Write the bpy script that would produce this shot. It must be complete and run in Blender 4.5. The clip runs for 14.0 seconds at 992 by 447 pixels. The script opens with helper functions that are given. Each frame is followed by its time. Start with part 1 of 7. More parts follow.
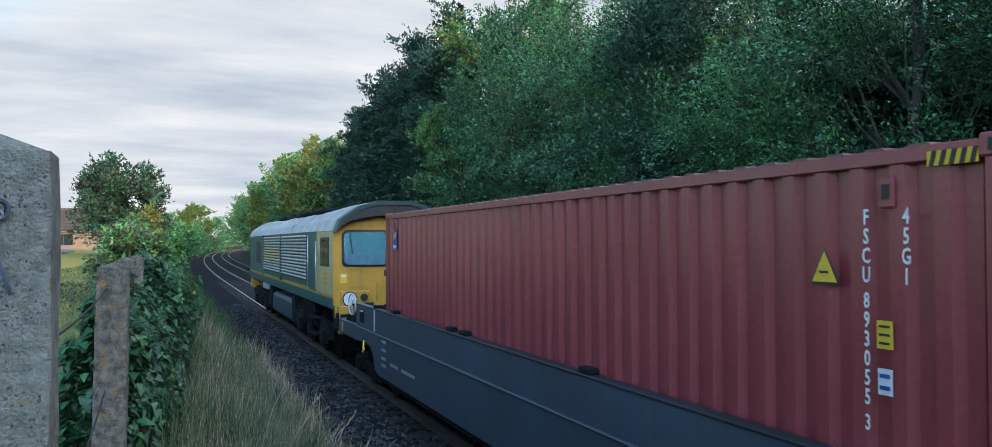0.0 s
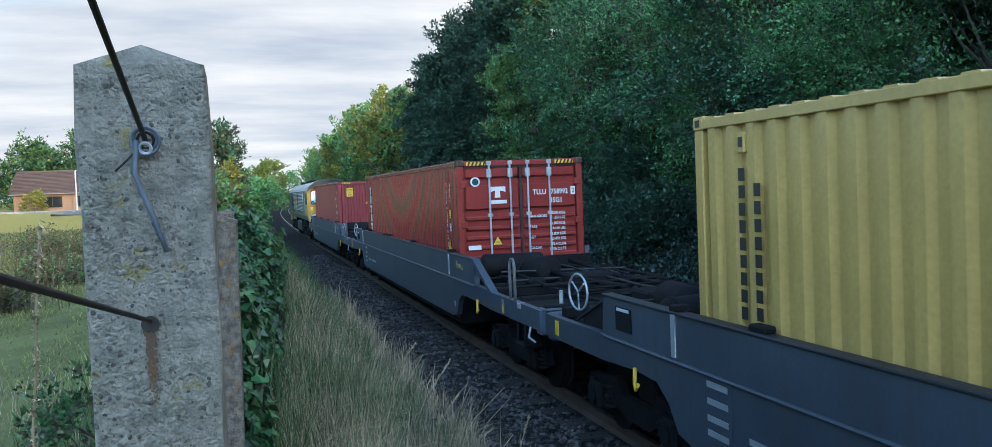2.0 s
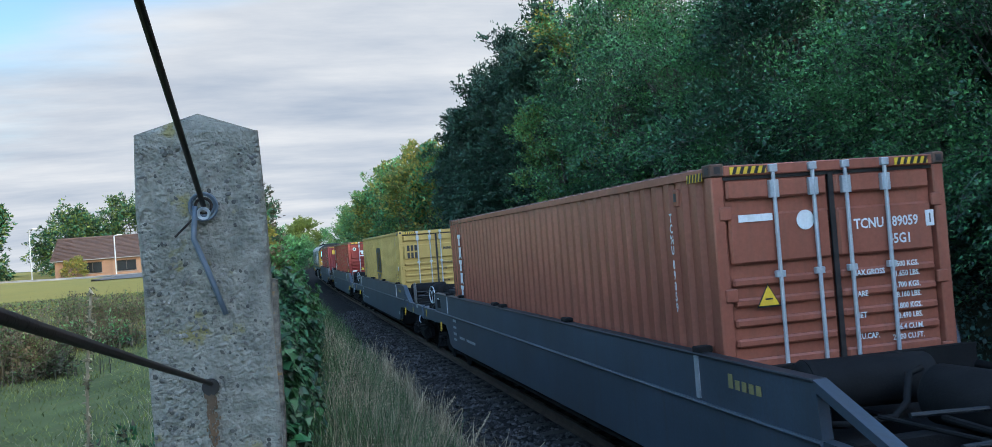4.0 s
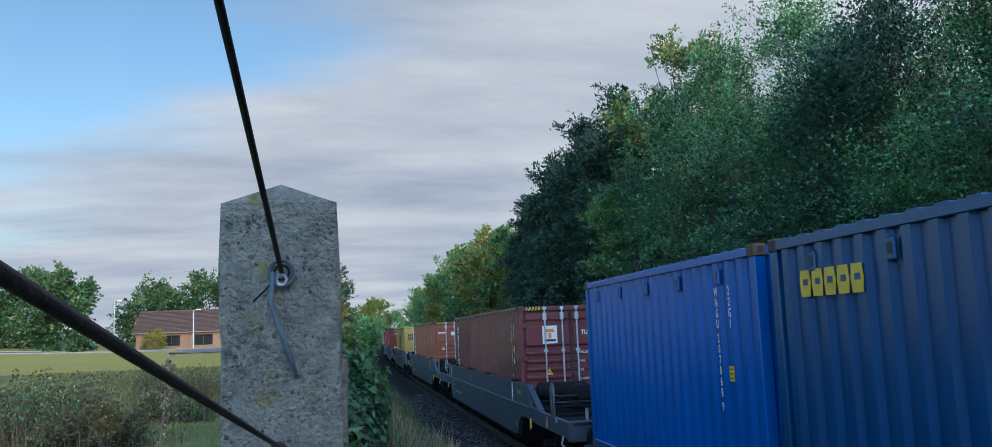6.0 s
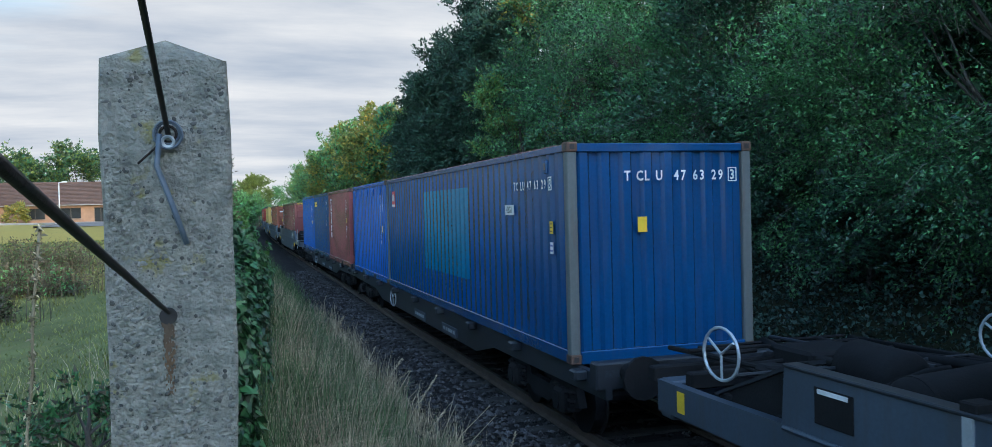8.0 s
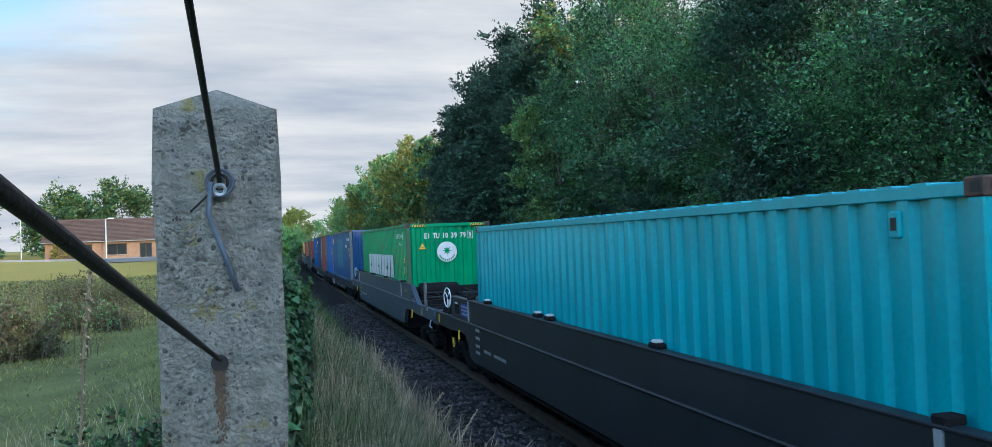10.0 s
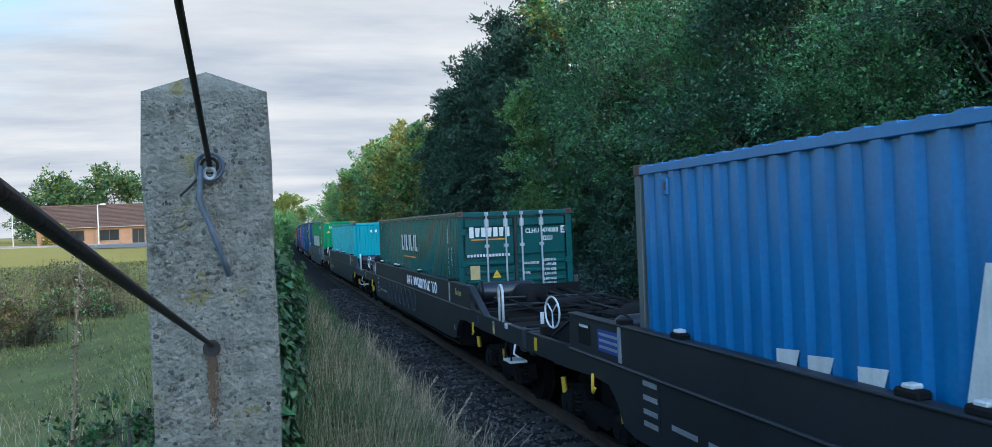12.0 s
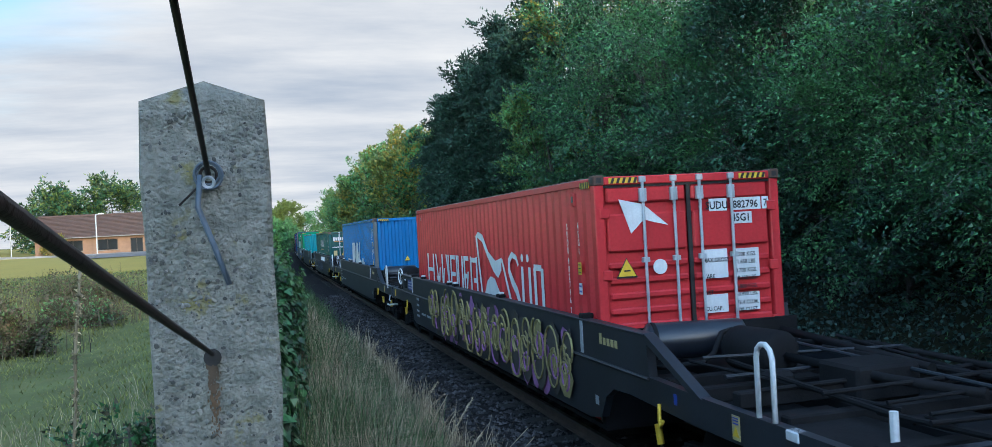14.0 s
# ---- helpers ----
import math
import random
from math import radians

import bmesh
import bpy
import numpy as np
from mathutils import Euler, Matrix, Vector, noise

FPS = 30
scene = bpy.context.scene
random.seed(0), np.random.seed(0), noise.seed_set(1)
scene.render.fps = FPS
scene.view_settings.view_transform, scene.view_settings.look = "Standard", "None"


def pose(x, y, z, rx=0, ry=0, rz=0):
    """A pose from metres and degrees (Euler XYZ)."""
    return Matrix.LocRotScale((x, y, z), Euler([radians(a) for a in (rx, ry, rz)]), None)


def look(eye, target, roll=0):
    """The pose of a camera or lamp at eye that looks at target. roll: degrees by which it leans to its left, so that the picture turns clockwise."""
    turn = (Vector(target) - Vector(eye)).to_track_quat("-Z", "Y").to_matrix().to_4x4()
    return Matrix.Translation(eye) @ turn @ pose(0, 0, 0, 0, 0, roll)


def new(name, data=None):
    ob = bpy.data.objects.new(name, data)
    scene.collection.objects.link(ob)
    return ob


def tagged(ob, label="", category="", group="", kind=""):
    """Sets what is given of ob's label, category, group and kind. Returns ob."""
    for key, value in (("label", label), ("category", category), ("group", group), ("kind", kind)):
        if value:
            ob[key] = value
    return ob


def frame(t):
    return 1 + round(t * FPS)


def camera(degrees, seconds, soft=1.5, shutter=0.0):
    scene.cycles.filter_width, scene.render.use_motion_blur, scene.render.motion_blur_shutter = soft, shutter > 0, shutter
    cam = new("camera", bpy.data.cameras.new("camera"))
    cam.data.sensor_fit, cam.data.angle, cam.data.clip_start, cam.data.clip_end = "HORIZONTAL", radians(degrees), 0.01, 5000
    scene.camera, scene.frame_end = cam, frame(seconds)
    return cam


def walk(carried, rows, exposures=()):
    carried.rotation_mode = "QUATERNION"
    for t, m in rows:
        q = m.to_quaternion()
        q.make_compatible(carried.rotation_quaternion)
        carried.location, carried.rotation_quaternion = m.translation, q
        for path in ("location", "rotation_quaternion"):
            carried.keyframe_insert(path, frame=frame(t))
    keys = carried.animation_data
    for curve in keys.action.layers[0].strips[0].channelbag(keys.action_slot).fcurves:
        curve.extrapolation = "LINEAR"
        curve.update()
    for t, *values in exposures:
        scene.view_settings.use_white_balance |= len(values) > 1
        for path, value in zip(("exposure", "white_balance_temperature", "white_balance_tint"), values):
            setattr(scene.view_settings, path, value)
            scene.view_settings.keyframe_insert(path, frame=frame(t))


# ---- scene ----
cam = camera(58.8, 14.0, soft=0.55, shutter=0.02)

# seconds, x, y, z, yaw, pitch, roll
PATH = [
    (0.0, -4.799, -0.525, 2.850, -20.48, 1.24, -0.14),
    (0.5, -4.816, -0.559, 2.845, -20.69, -0.41, -2.09),
    (1.0, -4.819, -0.510, 2.835, -22.40, -0.20, -2.35),
    (1.5, -4.915, -0.160, 2.841, -21.19, -2.26, -0.79),
    (2.0, -4.926, -0.135, 2.832, -15.89, -2.28, -2.29),
    (2.5, -4.931, -0.134, 2.840, -15.36, -0.82, -5.27),
    (5.0, -4.955, -0.144, 2.825, -11.91, 3.59, -2.81),
    (5.5, -4.947, -0.163, 2.819, -10.47, 6.95, -2.52),
    (6.0, -4.950, -0.155, 2.821, -9.63, 6.99, -2.33),
    (6.5, -4.946, -0.123, 2.820, -14.21, 4.73, -2.63),
    (7.0, -4.954, -0.129, 2.810, -16.42, -0.37, -1.59),
    (7.5, -4.967, -0.135, 2.808, -17.40, -1.39, -0.77),
    (8.0, -4.966, -0.144, 2.809, -16.87, -1.08, -1.43),
    (8.5, -4.970, -0.144, 2.811, -16.28, -0.30, -1.97),
    (9.0, -4.976, -0.141, 2.817, -15.14, 1.07, -1.84),
    (11.5, -4.975, -0.126, 2.826, -14.24, 0.76, -2.09),
    (12.0, -4.974, -0.124, 2.823, -14.84, -0.02, -2.33),
    (12.5, -4.981, -0.118, 2.831, -15.14, -0.25, -2.15),
    (13.0, -4.975, -0.122, 2.823, -15.18, -0.24, -3.29),
    (13.5, -4.977, -0.122, 2.825, -15.14, 0.02, -2.99),
    (14.0, -4.975, -0.124, 2.824, -14.95, 0.25, -3.10),
]


def camera_pose(x, y, z, yaw, pitch, roll):
    return (Matrix.Translation((x, y, z)) @ Matrix.Rotation(radians(yaw), 4, "Z")
            @ Matrix.Rotation(radians(90 + pitch), 4, "X") @ Matrix.Rotation(radians(roll), 4, "Z"))


walk(cam, [(r[0], camera_pose(*r[1:])) for r in PATH],
     exposures=[(0, 0.12, 6150, 6), (0.5, 0.20, 6200, 6), (1.5, 0.32, 6150, 6), (2.5, 0.12, 6050, 6), (5.0, -0.20, 5950, 6), (5.5, -0.42, 5750, 6), (6.0, -0.38, 5700, 6), (6.5, -0.05, 5900, 6), (7.0, 0.16, 6050, 6), (8.0, 0.04, 6100, 6), (9.0, 0.00, 6100, 6), (11.5, 0.06, 6050, 6), (14, 0.08, 6100, 6)])

# ---- world and sun ----
SUN_ELEVATION, SUN_AZIMUTH = 11.0, 167.0   # degrees; azimuth clockwise from +y

world = bpy.data.worlds.new("world")
scene.world = world
world.use_nodes = True
wn, wl = world.node_tree.nodes, world.node_tree.links
wn.clear()
w_out = wn.new("ShaderNodeOutputWorld")
w_bg = wn.new("ShaderNodeBackground")
w_sky = wn.new("ShaderNodeTexSky")
w_sky.sky_type = "NISHITA"
w_sky.sun_disc = False
w_sky.sun_elevation = radians(SUN_ELEVATION)
w_sky.sun_rotation = radians(SUN_AZIMUTH)
w_sky.air_density, w_sky.dust_density, w_sky.ozone_density = 1.0, 0.7, 1.9
w_co = wn.new("ShaderNodeTexCoord")
w_sep = wn.new("ShaderNodeSeparateXYZ")
wl.new(w_co.outputs["Generated"], w_sep.inputs[0])
# project the view direction on a cloud layer: xy / (z + 0.12)
w_add = wn.new("ShaderNodeMath"); w_add.operation = "ADD"; w_add.inputs[1].default_value = 0.14
w_max = wn.new("ShaderNodeMath"); w_max.operation = "MAXIMUM"; w_max.inputs[1].default_value = 0.06
wl.new(w_sep.outputs["Z"], w_add.inputs[0])
wl.new(w_add.outputs[0], w_max.inputs[0])
w_div = wn.new("ShaderNodeVectorMath"); w_div.operation = "DIVIDE"
w_cmb = wn.new("ShaderNodeCombineXYZ")
for k in range(3):
    wl.new(w_max.outputs[0], w_cmb.inputs[k])
wl.new(w_co.outputs["Generated"], w_div.inputs[0])
wl.new(w_cmb.outputs[0], w_div.inputs[1])
w_map = wn.new("ShaderNodeMapping")
w_map.inputs["Scale"].default_value = (0.34, 0.80, 0.0)
w_map.inputs["Rotation"].default_value = (0, 0, radians(12))
w_map.inputs["Location"].default_value = (0.35, 0.7, 0)
wl.new(w_div.outputs[0], w_map.inputs["Vector"])
w_n1 = wn.new("ShaderNodeTexNoise")
w_n1.inputs["Scale"].default_value, w_n1.inputs["Detail"].default_value, w_n1.inputs["Roughness"].default_value = 0.9, 8, 0.55
w_n2 = wn.new("ShaderNodeTexNoise")
w_n2.inputs["Scale"].default_value, w_n2.inputs["Detail"].default_value, w_n2.inputs["Roughness"].default_value = 2.6, 7, 0.6
wl.new(w_map.outputs[0], w_n1.inputs["Vector"])
wl.new(w_map.outputs[0], w_n2.inputs["Vector"])
# cover: thinner towards the upper left of the track
w_dot = wn.new("ShaderNodeVectorMath"); w_dot.operation = "DOT_PRODUCT"
w_dot.inputs[1].default_value = (-0.5, 0.0, 1.0)
wl.new(w_co.outputs["Generated"], w_dot.inputs[0])
w_thin = wn.new("ShaderNodeMapRange")
w_thin.inputs["From Min"].default_value, w_thin.inputs["From Max"].default_value = 0.20, 0.44
w_thin.inputs["To Min"].default_value, w_thin.inputs["To Max"].default_value = 0.30, -0.16
wl.new(w_dot.outputs["Value"], w_thin.inputs["Value"])
w_sum = wn.new("ShaderNodeMath"); w_sum.operation = "ADD"
wl.new(w_n1.outputs["Fac"], w_sum.inputs[0])
wl.new(w_thin.outputs[0], w_sum.inputs[1])
w_cov = wn.new("ShaderNodeMapRange")
w_cov.interpolation_type = "SMOOTHSTEP"
w_cov.inputs["From Min"].default_value, w_cov.inputs["From Max"].default_value = 0.40, 0.66
wl.new(w_sum.outputs[0], w_cov.inputs["Value"])
w_ramp = wn.new("ShaderNodeValToRGB")
w_ramp.color_ramp.elements[0].position, w_ramp.color_ramp.elements[0].color = 0.30, (5.5, 5.95, 6.9, 1)
w_ramp.color_ramp.elements[1].position, w_ramp.color_ramp.elements[1].color = 0.68, (9.5, 9.2, 9.2, 1)
wl.new(w_n2.outputs["Fac"], w_ramp.inputs["Fac"])
w_mix = wn.new("ShaderNodeMix"); w_mix.data_type = "RGBA"
wl.new(w_cov.outputs[0], w_mix.inputs["Factor"])
w_gain = wn.new("ShaderNodeVectorMath"); w_gain.operation = "SCALE"; w_gain.inputs["Scale"].default_value = 2.4
wl.new(w_sky.outputs[0], w_gain.inputs[0])
wl.new(w_gain.outputs[0], w_mix.inputs["A"])
wl.new(w_ramp.outputs["Color"], w_mix.inputs["B"])
# cloud and haze are brighter towards the sun, behind the camera
w_sd = wn.new("ShaderNodeVectorMath"); w_sd.operation = "DOT_PRODUCT"
w_sd.inputs[1].default_value = (math.sin(radians(SUN_AZIMUTH)), math.cos(radians(SUN_AZIMUTH)), 0.35)
wl.new(w_co.outputs["Generated"], w_sd.inputs[0])
w_glow = wn.new("ShaderNodeMapRange")
w_glow.interpolation_type = "SMOOTHSTEP"
w_glow.inputs["From Min"].default_value, w_glow.inputs["From Max"].default_value = -0.45, 1.0
w_glow.inputs["To Min"].default_value, w_glow.inputs["To Max"].default_value = 1.0, 6.0
wl.new(w_sd.outputs["Value"], w_glow.inputs["Value"])
w_mul = wn.new("ShaderNodeVectorMath"); w_mul.operation = "SCALE"
wl.new(w_mix.outputs["Result"], w_mul.inputs[0])
wl.new(w_glow.outputs[0], w_mul.inputs["Scale"])
wl.new(w_mul.outputs[0], w_bg.inputs["Color"])
w_bg.inputs["Strength"].default_value = 0.09
wl.new(w_bg.outputs[0], w_out.inputs["Surface"])

sun_dir = Vector((math.sin(radians(SUN_AZIMUTH)) * math.cos(radians(SUN_ELEVATION)),
                  math.cos(radians(SUN_AZIMUTH)) * math.cos(radians(SUN_ELEVATION)), math.sin(radians(SUN_ELEVATION))))
sun = new("sun", bpy.data.lights.new("sun", "SUN"))
sun.data.energy, sun.data.angle, sun.data.color = 4.0, radians(0.6), (1.0, 0.80, 0.55)
sun.matrix_world = look(sun_dir * 80, (0, 0, 0))


# ---- materials ----
def rgba(c):
    return (*c, 1.0)


def surface(name, c, c2=None, rough=0.6, metal=0.0, scale=3.0, fine=40.0, bump=0.15, dirt=None, dirt_amount=0.0,
            streak=False, spots=None, spot_scale=9.0, spot_level=0.62, island=0.0, rand=0.0, translucent=0.0, stretch=(1, 1, 1), gloss=0.5):
    """A procedural surface: two tones on a broad and a fine noise, dirt, spots and bump, in object space."""
    m = bpy.data.materials.new(name)
    m.use_nodes = True
    nd, ln = m.node_tree.nodes, m.node_tree.links
    b = nd["Principled BSDF"]
    co = nd.new("ShaderNodeTexCoord")
    mp = nd.new("ShaderNodeMapping")
    mp.inputs["Scale"].default_value = stretch
    ln.new(co.outputs["Object"], mp.inputs["Vector"])

    def noise_tex(s, detail=5, vec=mp, rough_n=0.6):
        n = nd.new("ShaderNodeTexNoise")
        n.inputs["Scale"].default_value, n.inputs["Detail"].default_value, n.inputs["Roughness"].default_value = s, detail, rough_n
        ln.new(vec.outputs[0], n.inputs["Vector"])
        return n

    def mix(fac, a, bb, kind="MIX"):
        x = nd.new("ShaderNodeMix")
        x.data_type, x.blend_type = "RGBA", kind
        for sock, v in (("Factor", fac), ("A", a), ("B", bb)):
            if isinstance(v, (tuple, float, int)):
                x.inputs[sock].default_value = rgba(v) if isinstance(v, tuple) else v
            else:
                ln.new(v, x.inputs[sock])
        return x.outputs["Result"]

    def level(sock, lo, hi, top=1.0):
        r = nd.new("ShaderNodeMapRange")
        r.inputs["From Min"].default_value, r.inputs["From Max"].default_value = lo, hi
        r.inputs["To Max"].default_value = top
        ln.new(sock, r.inputs["Value"])
        return r.outputs[0]

    c2 = c2 or tuple(v * 0.78 for v in c)
    broad, small = noise_tex(scale), noise_tex(fine, 3)
    col = mix(level(broad.outputs["Fac"], 0.35, 0.65), c, c2)
    col = mix(level(small.outputs["Fac"], 0.3, 0.75, 0.35), col, tuple(v * 0.6 for v in c2))
    if dirt:
        dm = nd.new("ShaderNodeMapping")
        dm.inputs["Scale"].default_value = (6, 6, 0.5) if streak else (1, 1, 1)
        ln.new(co.outputs["Object"], dm.inputs["Vector"])
        dn = noise_tex(1.3, 6, dm, 0.65)
        col = mix(level(dn.outputs["Fac"], 0.5, 0.75, dirt_amount), col, dirt)
    if spots:
        sn = noise_tex(spot_scale, 4)
        col = mix(level(sn.outputs["Fac"], spot_level, spot_level + 0.08, 0.9), col, spots)
    if island or rand:
        if island:
            src = nd.new("ShaderNodeNewGeometry").outputs["Random Per Island"]
        else:
            src = nd.new("ShaderNodeObjectInfo").outputs["Random"]
        r = nd.new("ShaderNodeMapRange")
        a = island or rand
        r.inputs["To Min"].default_value, r.inputs["To Max"].default_value = 1 - a, 1 + a
        ln.new(src, r.inputs["Value"])
        hs = nd.new("ShaderNodeHueSaturation")
        ln.new(r.outputs[0], hs.inputs["Value"])
        ln.new(col, hs.inputs["Color"])
        col = hs.outputs["Color"]
    ln.new(col, b.inputs["Base Color"])
    b.inputs["Roughness"].default_value, b.inputs["Metallic"].default_value = rough, metal
    b.inputs["Specular IOR Level"].default_value = gloss
    if bump:
        bp = nd.new("ShaderNodeBump")
        bp.inputs["Strength"].default_value, bp.inputs["Distance"].default_value = bump, 0.01
        ln.new(small.outputs["Fac"], bp.inputs["Height"])
        ln.new(bp.outputs[0], b.inputs["Normal"])
    if translucent:
        tr = nd.new("ShaderNodeBsdfTranslucent")
        ln.new(col, tr.inputs["Color"])
        mx = nd.new("ShaderNodeMixShader")
        mx.inputs[0].default_value = translucent
        ln.new(b.outputs[0], mx.inputs[1])
        ln.new(tr.outputs[0], mx.inputs[2])
        ln.new(mx.outputs[0], nd["Material Output"].inputs["Surface"])
    return m


def paint(name, c, rust=0.25, rough=0.25):
    return surface(name, c, tuple(v * 0.82 for v in c), rough, 0.0, 0.8, 25.0, 0.08, (0.09, 0.06, 0.045), rust, True, gloss=0.42)


